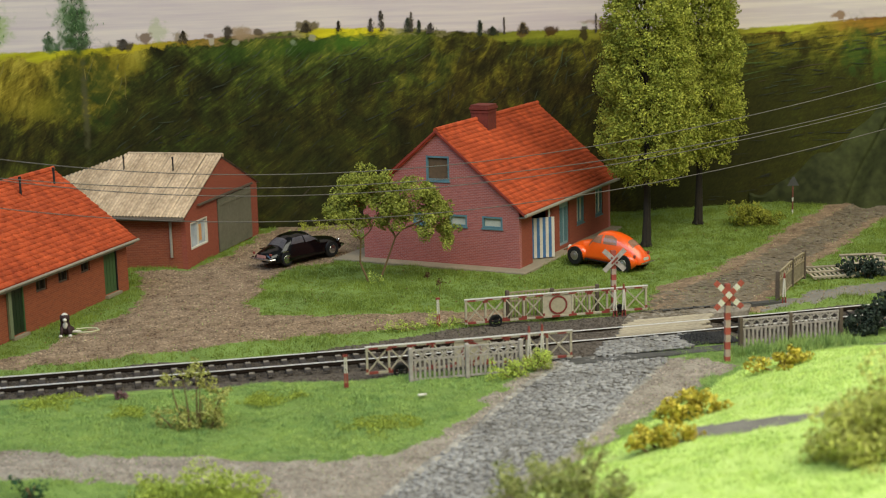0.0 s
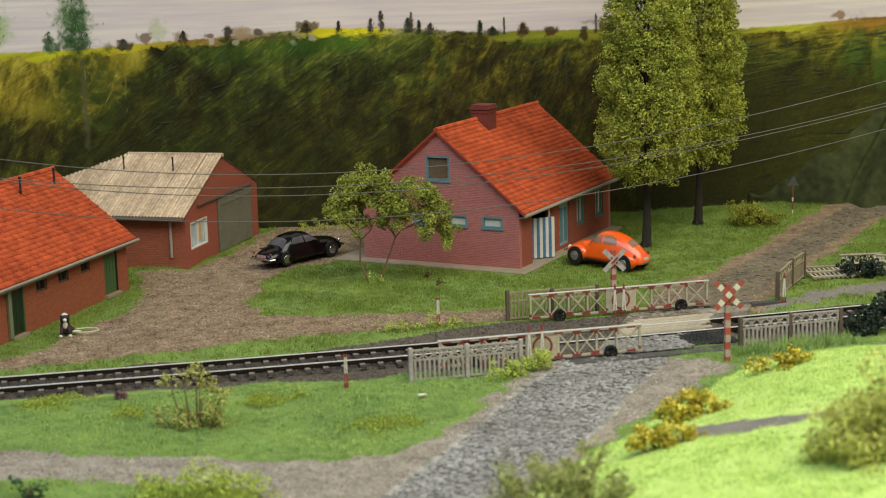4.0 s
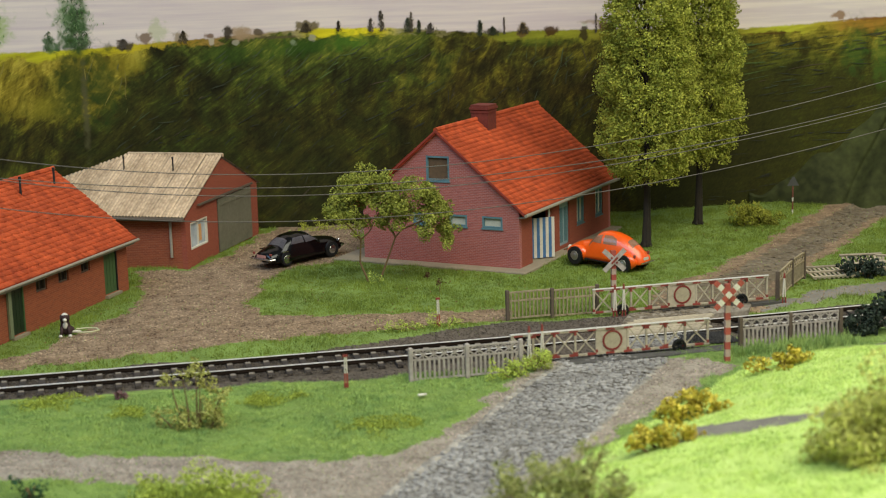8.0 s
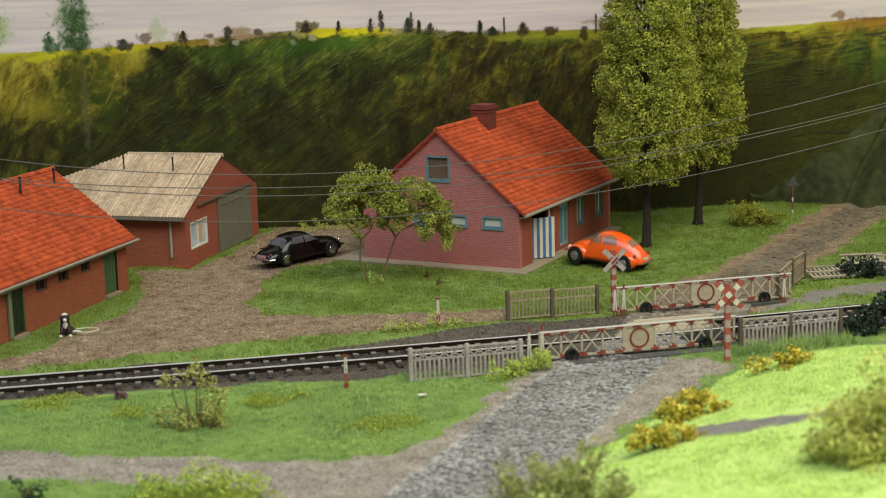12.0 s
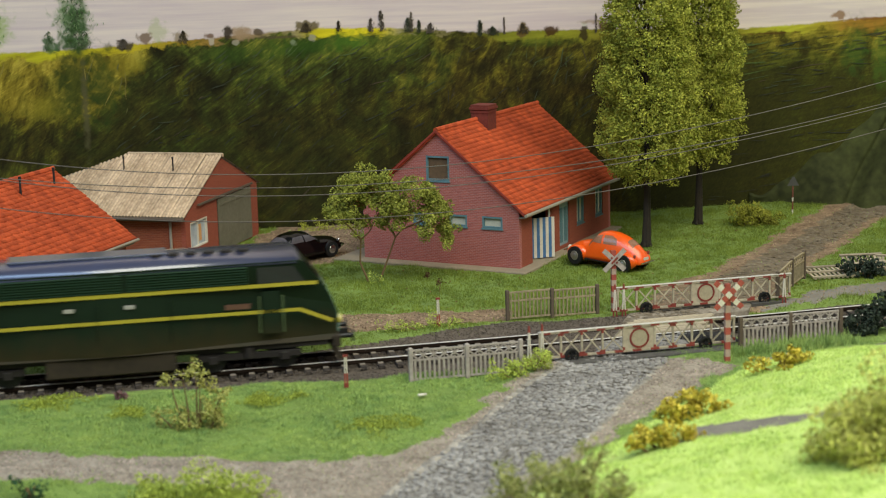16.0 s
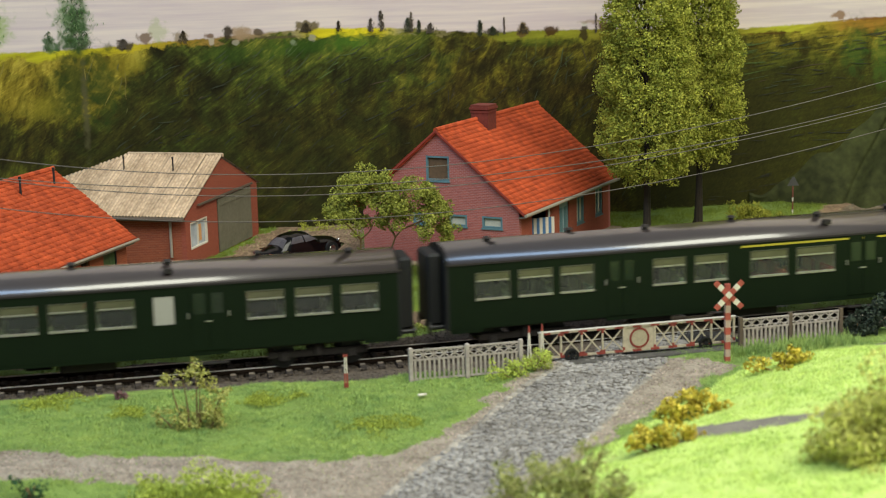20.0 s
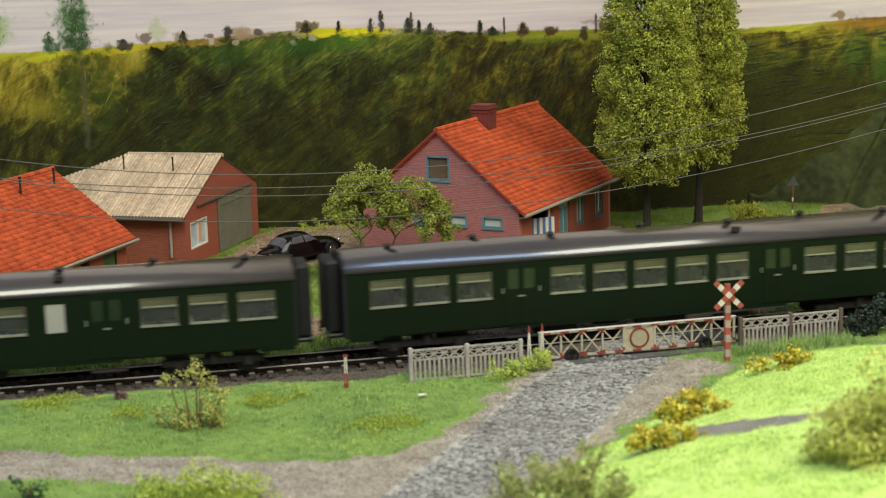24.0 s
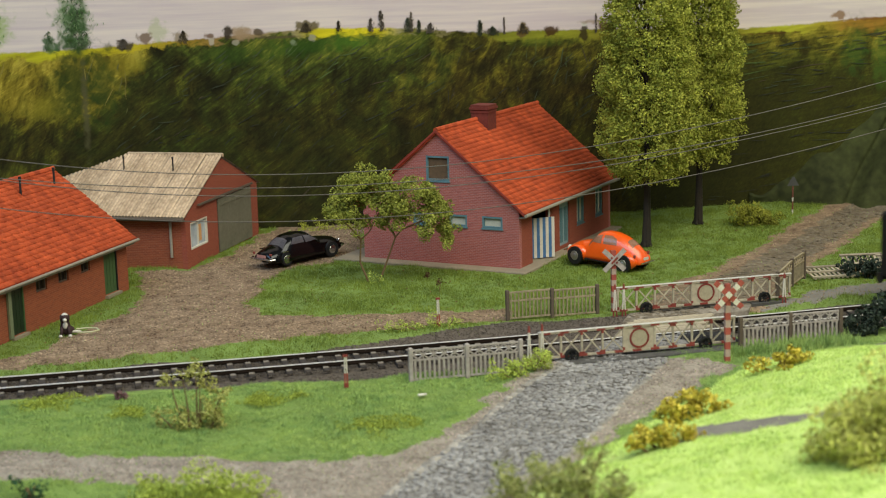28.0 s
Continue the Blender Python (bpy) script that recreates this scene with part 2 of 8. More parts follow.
def prism(bm, outline, a, b, plane="yz"):
    """An outline of 2D points, swept between a and b along the third axis."""
    def at(p, q):
        return {"yz": (q, p[0], p[1]), "xz": (p[0], q, p[1]), "xy": (p[0], p[1], q)}[plane]
    A = [bm.verts.new(at(p, a)) for p in outline]
    B = [bm.verts.new(at(p, b)) for p in outline]
    n = len(outline)
    bm.faces.new(A)
    bm.faces.new(B[::-1])
    for i in range(n):
        bm.faces.new((A[i], B[i], B[(i + 1) % n], A[(i + 1) % n]))
    bmesh.ops.recalc_face_normals(bm, faces=bm.faces)


def ring(bm, c, r_out, r_in, y0, y1, n=28):
    """A flat ring in the xz plane."""
    vs = []
    for k in range(n):
        a = 2 * math.pi * k / n
        cs, sn = math.cos(a), math.sin(a)
        vs.append([bm.verts.new((c[0] + r * cs, y, c[1] + r * sn)) for r, y in ((r_out, y0), (r_in, y0), (r_in, y1), (r_out, y1))])
    for k in range(n):
        p, q = vs[k], vs[(k + 1) % n]
        for j in range(4):
            bm.faces.new((p[j], p[(j + 1) % 4], q[(j + 1) % 4], q[j]))
    bmesh.ops.recalc_face_normals(bm, faces=bm.faces)


def mesh_of(name, bm, material, smooth=False):
    bmesh.ops.scale(bm, vec=(U, U, U), verts=bm.verts)
    uv = bm.loops.layers.uv.new("plan")
    for f in bm.faces:
        n = f.normal
        for lp in f.loops:
            c = lp.vert.co / U
            if abs(n.z) > 0.75:
                lp[uv].uv = (c.x, c.y)
            elif abs(n.x) > abs(n.y):
                lp[uv].uv = (c.y, c.z)
            else:
                lp[uv].uv = (c.x, c.z)
        f.smooth = smooth
    me = bpy.data.meshes.new(name)
    bm.to_mesh(me)
    bm.free()
    me.materials.append(material)
    return me


def part(name, bm, material, parent=None, label="", m=None, smooth=False):
    """Links a bmesh as one mesh object under a thing or a part."""
    ob = new(name, mesh_of(name, bm, material, smooth))
    if parent:
        ob.parent = parent
    if m:
        ob.matrix_basis = m
    return tagged(ob, label)


def thing(name, m, label, category, group="", kind=""):
    ob = new(name)
    ob.empty_display_size = 0.02
    ob.matrix_world = m
    return tagged(ob, label, category, group, kind)


def raw(name, verts, faces, material, smooth=False):
    """A mesh from computed vertices, in prototype metres."""
    me = bpy.data.meshes.new(name)
    v = np.asarray(verts, float) * U
    f = np.asarray(faces, int)
    k = f.shape[1]
    me.vertices.add(len(v))
    me.vertices.foreach_set("co", v.ravel())
    me.loops.add(f.size)
    me.loops.foreach_set("vertex_index", f.ravel())
    me.polygons.add(len(f))
    me.polygons.foreach_set("loop_start", np.arange(0, f.size, k))
    me.update(calc_edges=True)
    me.validate()
    if smooth:
        me.polygons.foreach_set("use_smooth", np.ones(len(f), bool))
    me.materials.append(material)
    return me


def put(name, me, parent, m, kind="", label=""):
    ob = new(name, me)
    ob.parent = parent
    ob.matrix_basis = m
    return tagged(ob, label, kind=kind)


def B():
    return bmesh.new()


# ---- plan of the track and the ground ----
A0, K0, X0, Y0 = 0.208, 0.002, -5.375, 59.887


def track(s, o=0.0):
    """Plan place of a point s along the line and o to its far side, and the line's heading."""
    c = min(max(s, -45.0), 60.0)
    th = A0 + K0 * c
    x = X0 + c * math.cos(A0) - 0.5 * K0 * c * c * math.sin(A0) + (s - c) * math.cos(th)
    y = Y0 + c * math.sin(A0) + 0.5 * K0 * c * c * math.cos(A0) + (s - c) * math.sin(th)
    return x - o * math.sin(th), y + o * math.cos(th), th


def on_track(s, o, z, turn=0.0):
    x, y, th = track(s, o)
    return P(x, y, z, math.degrees(th) + turn)


def along(x, y):
    """s and o of plan places (arrays)."""
    dx, dy = x - X0, y - Y0
    s = dx * math.cos(A0) + dy * math.sin(A0)
    o = -dx * math.sin(A0) + dy * math.cos(A0)
    c = np.clip(s, -45, 60)
    return s, o - 0.5 * K0 * c * c - K0 * c * (s - c)


def sstep(a, b, x):
    t = np.clip((x - a) / (b - a), 0, 1)
    return t * t * (3 - 2 * t)


def bank(x, y):
    """Distance inside the foot of the raised meadow."""
    s, o = along(x, y)
    return np.minimum(-o - 5.2, (x - 4.5) * 0.823 - (y - 49.0) * 0.568)


def gz(x, y):
    """The ground's height."""
    x, y = np.asarray(x, float), np.asarray(y, float)
    s, o = along(x, y)
    z = -0.1 - 0.25 * sstep(-3.6, -9, o) + 0.25 * sstep(14, 26, o) * sstep(8, 22, x)
    z = z - 0.22 * np.exp(-(np.maximum(np.abs(o) - 1.9, 0) / 0.7) ** 2) * (1 - sstep(8.6, 9.6, s) * (1 - sstep(16.2, 17.4, s)))
    d = np.maximum(bank(x, y), 0)
    z = z + 3.2 * (1 - np.exp(-d * 0.15))
    return z + 0.04 * np.sin(x * 1.7 + 1.3 * np.sin(y * 1.1)) * np.sin(y * 1.3 + x * 0.4)


def g(x, y):
    return float(gz(x, y))


def within(poly, x, y):
    """Which plan places lie in a polygon."""
    c = np.zeros(x.shape, bool)
    n = len(poly)
    for i in range(n):
        (x1, y1), (x2, y2) = poly[i], poly[(i + 1) % n]
        if y1 != y2:
            c ^= ((y1 > y) != (y2 > y)) & (x < (x2 - x1) * (y - y1) / (y2 - y1) + x1)
    return c


YARD = [(-30, 58), (-16.9, 61.4), (-15.9, 62.5), (-13.2, 69.6), (-13.7, 74.1), (-14.8, 77.4), (-12.2, 77.1), (-10.7, 80.2), (-9.5, 86), (-8.5, 89), (-4.3, 89),
        (-3.9, 80.0), (-5.3, 77.9), (-7.1, 77.4), (-8.1, 74.0), (-8.4, 69.5), (-7.4, 67.3), (-0.6, 67.1), (2.7, 67.6), (2.7, 65.5),
        (-2.0, 64.6), (-6.8, 63.4), (-10.6, 61.8), (-30, 57)]
LANE = [(8.2, 66.2), (9.4, 71.1), (11.8, 73.4), (14.7, 78.0), (18.8, 85.6), (21.6, 89.9), (30, 91), (30, 89), (23.2, 85.5), (19.7, 79.4), (17.3, 75.0), (15.2, 71.0), (12.9, 66.4)]
LANE_GREY = [(9.3, 66.0), (10.8, 71.0), (13.0, 73.6), (15.9, 78.2), (19.8, 85.2), (22.6, 89.8), (31, 91), (30, 89.4), (22.3, 85.4), (18.8, 79.4), (16.4, 75.0), (14.4, 71.0), (12.2, 66.4)]
ROAD = [(4.0, 59.2), (4.1, 58.2), (2.1, 54.8), (0.1, 50.0), (-1.9, 45.4), (-4.5, 38), (-1, 38), (1.2, 45.1), (3.5, 48.6), (4.8, 51.3), (6.2, 54.9), (7.9, 58.2), (8.3, 59.6)]
VERGE = [(3.2, 59), (3.2, 57.4), (1.5, 55.1), (-0.2, 51.2), (-1.6, 49.2), (-5.1, 48.9), (-14.2, 50.7), (-30, 53.5), (-30, 50.5), (-13.6, 48.0), (-9.5, 47.3), (-5.1, 45.6),
         (-8, 38), (0, 38), (2.2, 45.1), (4.5, 49.0), (6.0, 51.8), (8.4, 55.4), (10.5, 57.7), (10.0, 58.6), (8, 59)]
SIDEPATH = [(12.6, 66.5), (14.5, 68.0), (16.9, 70.0), (19.2, 70.9), (26, 73.4), (26, 71.6), (18.6, 68.5), (16.5, 68.0), (14.3, 66.7)]
FIELDPATH = [(6.6, 47.2), (10.4, 45.95), (12.5, 45.0), (12.5, 44.5), (10.2, 45.15), (6.6, 45.3)]
GRASS_PATCH = [(9.2, 60.0), (12, 61.0), (17, 62), (17, 60.6), (13, 59.2), (10.9, 57.7), (9.6, 58.4)]


def region(x, y):
    """0 turf, 1 bright meadow, 2 soil, 3 cobbled road, 4 lane, 5 grey path, 6 ballast, 7 verge."""
    wx = x + 0.16 * np.sin(y * 1.7 + 1.9 * np.sin(x * 1.3 + 0.4)) + 0.10 * np.sin(y * 4.9 + 2.3 * np.sin(x * 3.7)) + 0.06 * np.sin(y * 13.1 + x * 9.7)
    wy = y + 0.16 * np.sin(x * 1.1 + 1.7 * np.sin(y * 1.9 + 1.0)) + 0.10 * np.sin(x * 4.3 - 2.1 * np.sin(y * 3.1)) + 0.06 * np.sin(x * 11.9 - y * 8.3)
    s, o = along(x, y)
    r = np.where(bank(wx, wy) > 0.2, 1, 0)
    r[within(YARD, wx, wy)] = 2
    r[within(VERGE, wx, wy)] = 7
    r[within(LANE, wx, wy)] = 2
    r[within(LANE_GREY, wx, wy)] = 4
    r[within(ROAD, x + 0.3 * (wx - x), y + 0.3 * (wy - y))] = 3
    r[within(SIDEPATH, wx, wy)] = 5
    r[within(FIELDPATH, wx, wy)] = 5
    r[within(GRASS_PATCH, wx, wy)] = 0
    r[(s > 16.0 + 0.3 * np.sin(o * 5)) & (o > -6.9 + 0.1 * np.sin(s * 2.1)) & (o < -4.7 + 0.15 * np.sin(s * 3.3))] = 5
    far = 1.9 + 0.25 * np.sin(s * 0.9) + 1.2 * sstep(1, 6, s) * (1 - sstep(15.8, 17.2, s))
    near = -1.55 - 1.6 * sstep(-7, 3, s) * (1 - 0.9 * sstep(13.8, 15.2, s)) - 0.15 * np.sin(s * 1.3)
    r[(o > near) & (o < far)] = 6
    return r


GROUND = [("ground", TURF, "green turf mat of the layout"), ("meadow", TURF_BRIGHT, "bright yellow-green meadow on a raised bank"),
          ("gravel_yard", SOIL, "brown gravel yard between the houses"), ("road", ROADGREY, "grey cobbled road up to the level crossing"),
          ("lane", ASPHALT, "worn grey-brown lane beyond the crossing"), ("path", GREYPATH, "grey gravel path"),
          ("ballast_bed", BALLAST, "dark stone ballast bed under the track"), ("verge", VERGE_SOIL, "grey-brown gravel verge and footpath")]


def ground():
    # fine cells where the place is seen, coarse ones further out
    xs = np.concatenate([np.arange(-300, -26, 6.0), np.arange(-26, 30.01, 0.13), np.arange(34, 160, 6.0)])
    ys = np.concatenate([np.arange(-40, 38, 2.0), np.arange(38, 96.01, 0.13), np.arange(97, 130, 3.0)])
    X, Y = np.meshgrid(xs, ys)
    Z = gz(X, Y)
    V = np.stack([X, Y, Z], -1).reshape(-1, 3)
    nx = len(xs)
    I, J = np.meshgrid(np.arange(nx - 1), np.arange(len(ys) - 1))
    q = (J * nx + I).ravel()
    F = np.stack([q, q + 1, q + nx + 1, q + nx], -1)
    C = V[F].mean(1)
    keep = (C[:, 1] < 0.1 * C[:, 0] + 99) & (C[:, 1] > 30)
    F, C = F[keep], C[keep]
    R = region(C[:, 0], C[:, 1])
    for k, (name, material, label) in enumerate(GROUND):
        f = F[R == k]
        used, inv = np.unique(f, return_inverse=True)
        me = raw(name, V[used], inv.reshape(-1, 4), material, True)
        tagged(new(name, me), label, "ground", kind="structure")


ground()


def scatter_points(n, x0, x1, y0, y1, kinds, seed):
    r = np.random.RandomState(seed)
    x, y = r.uniform(x0, x1, n), r.uniform(y0, y1, n)
    k = np.isin(region(x, y), kinds)
    return x[k], y[k], r


def blades(name, n, kinds, material, label, seed, tall=(0.12, 0.3), box_=(-26, 30, 40, 92), keep=None):
    """Static grass: bent two-piece blades of uneven length and lean."""
    x, y, r = scatter_points(n, *box_, kinds, seed)
    if keep is not None:
        k = keep(x, y)
        x, y = x[k], y[k]
    m = len(x)
    stray = np.where(r.rand(m) < 0.12, 0.34, 0.09)
    x, y = x + r.normal(0, 1, m) * stray, y + r.normal(0, 1, m) * stray
    z = gz(x, y) - 0.01
    patch = 0.72 + 0.28 * np.sin(x * 0.9 + 2 * np.sin(y * 0.7)) * np.sin(y * 1.1 + 1.0) + 0.35 * np.sin(x * 4.1 + 2.2 * np.sin(y * 2.3)) * np.sin(y * 3.7 + 1.4 * np.sin(x * 2.9))
    patch = np.maximum(patch, 0.25)
    hgt = r.uniform(*tall, m) * patch
    a = r.uniform(0, 2 * np.pi, m)
    w = r.uniform(0.009, 0.018, m)
    lean = r.normal(0, 0.35, (m, 2)) * hgt[:, None]
    dx, dy = np.cos(a) * w, np.sin(a) * w
    p0 = np.stack([x - dx, y - dy, z], -1)
    p1 = np.stack([x + dx, y + dy, z], -1)
    p2 = np.stack([x + lean[:, 0] + dx * .4, y + lean[:, 1] + dy * .4, z + hgt], -1)
    V = np.stack([p0, p1, p2], 1).reshape(-1, 3)
    tagged(new(name, raw(name, V, np.arange(3 * m).reshape(-1, 3), material)), label, "grass", kind="stuff")


def clear_of_things(x, y):
    """Grass keeps off the floors of buildings and the track."""
    c = np.ones(x.shape, bool)
    for poly in FLOORS:
        c &= ~within(poly, x, y)
    return c


def corners(x, y, deg, x0, x1, y0, y1):
    a = math.radians(deg)
    return [(x + u * math.cos(a) - v * math.sin(a), y + u * math.sin(a) + v * math.cos(a)) for u, v in ((x0, y0), (x1, y0), (x1, y1), (x0, y1))]


# ---- the hall and the backdrop ----
def hall():
    bm = B()
    box(bm, 0, 0, 0, 900, 700, 4)
    tagged(part("floor", bm, mat("hall_floor", rgb(120, 116, 110), 0.8), m=P(-40, 60, -96)), "grey hall floor under the layout", "floor", kind="structure")
    bm = B()
    outline = [(-250, 30.2), (158, 30.2), (158, 100), (-250, 66)]
    prism(bm, outline, -8, -1.2, "xy")
    tagged(part("baseboard", bm, mat("plywood", rgb(150, 120, 84), 0.8), m=P(0, 0, 0)), "plywood board that carries the layout", "board", kind="structure")
    bm = B()
    box(bm, 0, 0, 0, 408, 1.2, 7.6)
    tagged(part("fascia", bm, mat("black_fascia", rgb(36, 34, 32), 0.6), m=P(-46, 29.5, -8)), "dark fascia along the front of the layout", "fascia", kind="structure")
    for k, (x, y) in enumerate([(-240, 34), (-140, 34), (-40, 34), (60, 34), (150, 34), (-240, 62), (-120, 72), (0, 84), (80, 90), (150, 96)]):
        bm = B()
        box(bm, 0, 0, 0, 4, 4, 84)
        tagged(part("table_leg", bm, mat("plywood", rgb(150, 120, 84)), m=P(x, y, -92)), "square timber leg under the layout", "leg", "legs of the layout")


hall()

BACK_Y, BACK_TURN = 88.6, math.degrees(math.atan(0.1))
# the painted skyline: height over the board's length
SKYLINE = ((-30, 9.5), (-22.7, 9.72), (-18.4, 9.84), (-14.0, 10.08), (-11.0, 10.22), (-6.3, 10.50), (-2.2, 10.36), (2.3, 9.98), (6.9, 9.98), (11.5, 9.80), (16.1, 9.70), (20.8, 9.86), (24.6, 10.12), (34, 10.3))
# the field line under it: place, pigment, depth
FIELD = ((-30, (150, 146, 44), 0.40), (-20.5, (182, 174, 40), 0.42), (-16.5, (190, 172, 40), 0.36), (-12.6, (150, 120, 46), 0.30), (-10.5, (128, 104, 74), 0.20), (-7.4, (150, 138, 92), 0.22), (-6.4, (206, 190, 36), 0.40),
         (-3.0, (214, 196, 40), 0.42), (-2.0, (150, 140, 96), 0.26), (1.6, (92, 84, 40), 0.14), (3.4, (128, 128, 40), 0.40), (6.6, (140, 140, 42), 0.62), (10, (128, 116, 40), 0.45), (16.0, (128, 120, 42), 0.22),
         (18.8, (176, 176, 52), 0.34), (20.4, (170, 160, 52), 0.40), (22.4, (150, 112, 44), 0.55), (34, (150, 108, 44), 0.50))


def skyline(u):
    return np.interp(u, [p[0] for p in SKYLINE], [p[1] for p in SKYLINE])


def daubs(m):
    """Soft brushed trees, bushes, roofs and smudges of the skyline, painted over the board's colour."""
    N, L = m.node_tree.nodes, m.node_tree.links
    b = N["Principled BSDF"]
    tc = N.new("ShaderNodeTexCoord")
    n = N.new("ShaderNodeTexNoise")
    n.inputs["Scale"].default_value, n.inputs["Detail"].default_value, n.inputs["Distortion"].default_value = 2.6 / U, 5, 0.6
    L.new(tc.outputs["Object"], n.inputs["Vector"])
    trees = [(-18.9, 11.4, 0.95, 1.6, (92, 122, 70), 0.9), (-18.7, 11.0, 0.62, 1.5, (52, 80, 40), 0.85), (-19.1, 10.3, 1.0, 0.55, (74, 104, 58), 0.8), (-19.0, 8.0, 1.3, 2.6, (42, 56, 22), 0.8), (-17.5, 7.8, 0.9, 2.0, (46, 62, 24), 0.75),
             (-22.9, 11.1, 0.85, 1.15, (146, 164, 96), 0.85), (-20.2, 10.2, 0.4, 0.55, (66, 96, 56), 0.85), (-14.6, 10.75, 0.5, 0.6, (160, 168, 118), 0.5), (-18.55, 6.6, 0.20, 2.6, (84, 80, 52), 0.8)]
    roofs = [(-16.4, 10.05, 0.5, 0.32, (72, 62, 50), 0.95), (-15.3, 10.4, 0.42, 0.3, (118, 96, 78), 0.9), (-13.4, 10.4, 0.4, 0.3, (124, 104, 66), 0.7), (-11.85, 10.15, 0.18, 0.24, (176, 164, 146), 0.8), (-11.9, 10.4, 0.3, 0.16, (110, 84, 64), 0.9),
             (-10.2, 10.45, 0.85, 0.36, (154, 128, 98), 0.95), (-11.0, 10.45, 0.26, 0.4, (58, 48, 38), 0.95), (-9.4, 10.5, 0.3, 0.2, (82, 68, 50), 0.9), (-10.6, 10.0, 0.2, 0.14, (166, 158, 136), 0.6), (-8.2, 10.2, 1.4, 0.09, (82, 70, 50), 0.8), (-6.9, 10.72, 0.62, 0.3, (96, 82, 44), 0.9),
             (-6.6, 10.1, 0.22, 0.18, (150, 146, 122), 0.8), (-7.6, 9.75, 0.24, 0.16, (120, 132, 100), 0.8), (4.6, 10.15, 0.36, 0.4, (104, 84, 46), 0.95), (3.0, 10.1, 0.5, 0.2, (60, 54, 34), 0.9), (6.1, 10.0, 0.4, 0.32, (72, 50, 26), 0.95),
             (7.9, 9.9, 0.24, 0.55, (54, 44, 26), 0.9), (7.9, 10.32, 0.2, 0.12, (210, 204, 190), 0.8), (9.2, 10.1, 0.55, 0.36, (92, 66, 36), 0.95), (8.6, 10.45, 0.9, 0.14, (150, 124, 104), 0.7), (22.0, 10.35, 0.45, 0.22, (128, 92, 52), 0.8),
             (23.6, 10.1, 1.3, 0.10, (120, 80, 36), 0.8), (18.2, 9.35, 1.6, 0.07, (76, 54, 24), 0.8)]
    glades = [(-4.6, 9.7, 1.2, 0.55, (76, 112, 34), 0.6), (-7.2, 9.5, 2.4, 0.6, (52, 84, 26), 0.6), (-10.8, 9.2, 1.6, 0.6, (50, 76, 26), 0.5), (5.6, 9.3, 2.0, 0.3, (66, 84, 28), 0.5), (0.3, 8.0, 0.5, 0.9, (26, 50, 24), 0.5),
              (22.9, 8.4, 0.8, 1.5, (56, 84, 34), 0.6), (24.5, 7.9, 0.7, 1.8, (70, 96, 36), 0.6), (-16.6, 8.9, 1.3, 0.8, (140, 124, 36), 0.5), (-20.6, 6.9, 0.9, 0.7, (122, 112, 32), 0.5), (9.4, 9.2, 0.6, 0.8, (78, 58, 24), 0.6)]
    for x, z, w, h, c, cover in glades + trees + roofs:
        mp = N.new("ShaderNodeMapping")
        mp.vector_type = "TEXTURE"
        mp.inputs["Location"].default_value = (x * U, 0, (z - (0.14 if 9.8 < z < 10.8 else 0.0)) * U)
        mp.inputs["Scale"].default_value = (w * U, 1e3, h * U)
        L.new(tc.outputs["Object"], mp.inputs["Vector"])
        ln = N.new("ShaderNodeVectorMath")
        ln.operation = "LENGTH"
        L.new(mp.outputs["Vector"], ln.inputs[0])
        ad = N.new("ShaderNodeMath")
        ad.operation = "MULTIPLY_ADD"
        L.new(n.outputs["Fac"], ad.inputs[0])
        ad.inputs[1].default_value = 2.0
        L.new(ln.outputs["Value"], ad.inputs[2])
        mr = N.new("ShaderNodeMapRange")
        mr.interpolation_type = "SMOOTHSTEP"
        soft = 0.75 if max(w, h) > 0.7 else 0.4
        for k, v in zip(("From Min", "From Max", "To Min", "To Max"), (2.0 - soft, 2.0 + soft * 0.4, cover, 0.0)):
            mr.inputs[k].default_value = v
        L.new(ad.outputs[0], mr.inputs["Value"])
        mx = N.new("ShaderNodeMix")
        mx.data_type = "RGBA"
        L.new(mr.outputs["Result"], mx.inputs["Factor"])
        L.new(b.inputs["Base Color"].links[0].from_socket, mx.inputs["A"])
        mx.inputs["B"].default_value = rgb(*c)
        L.new(mx.outputs["Result"], b.inputs["Base Color"])


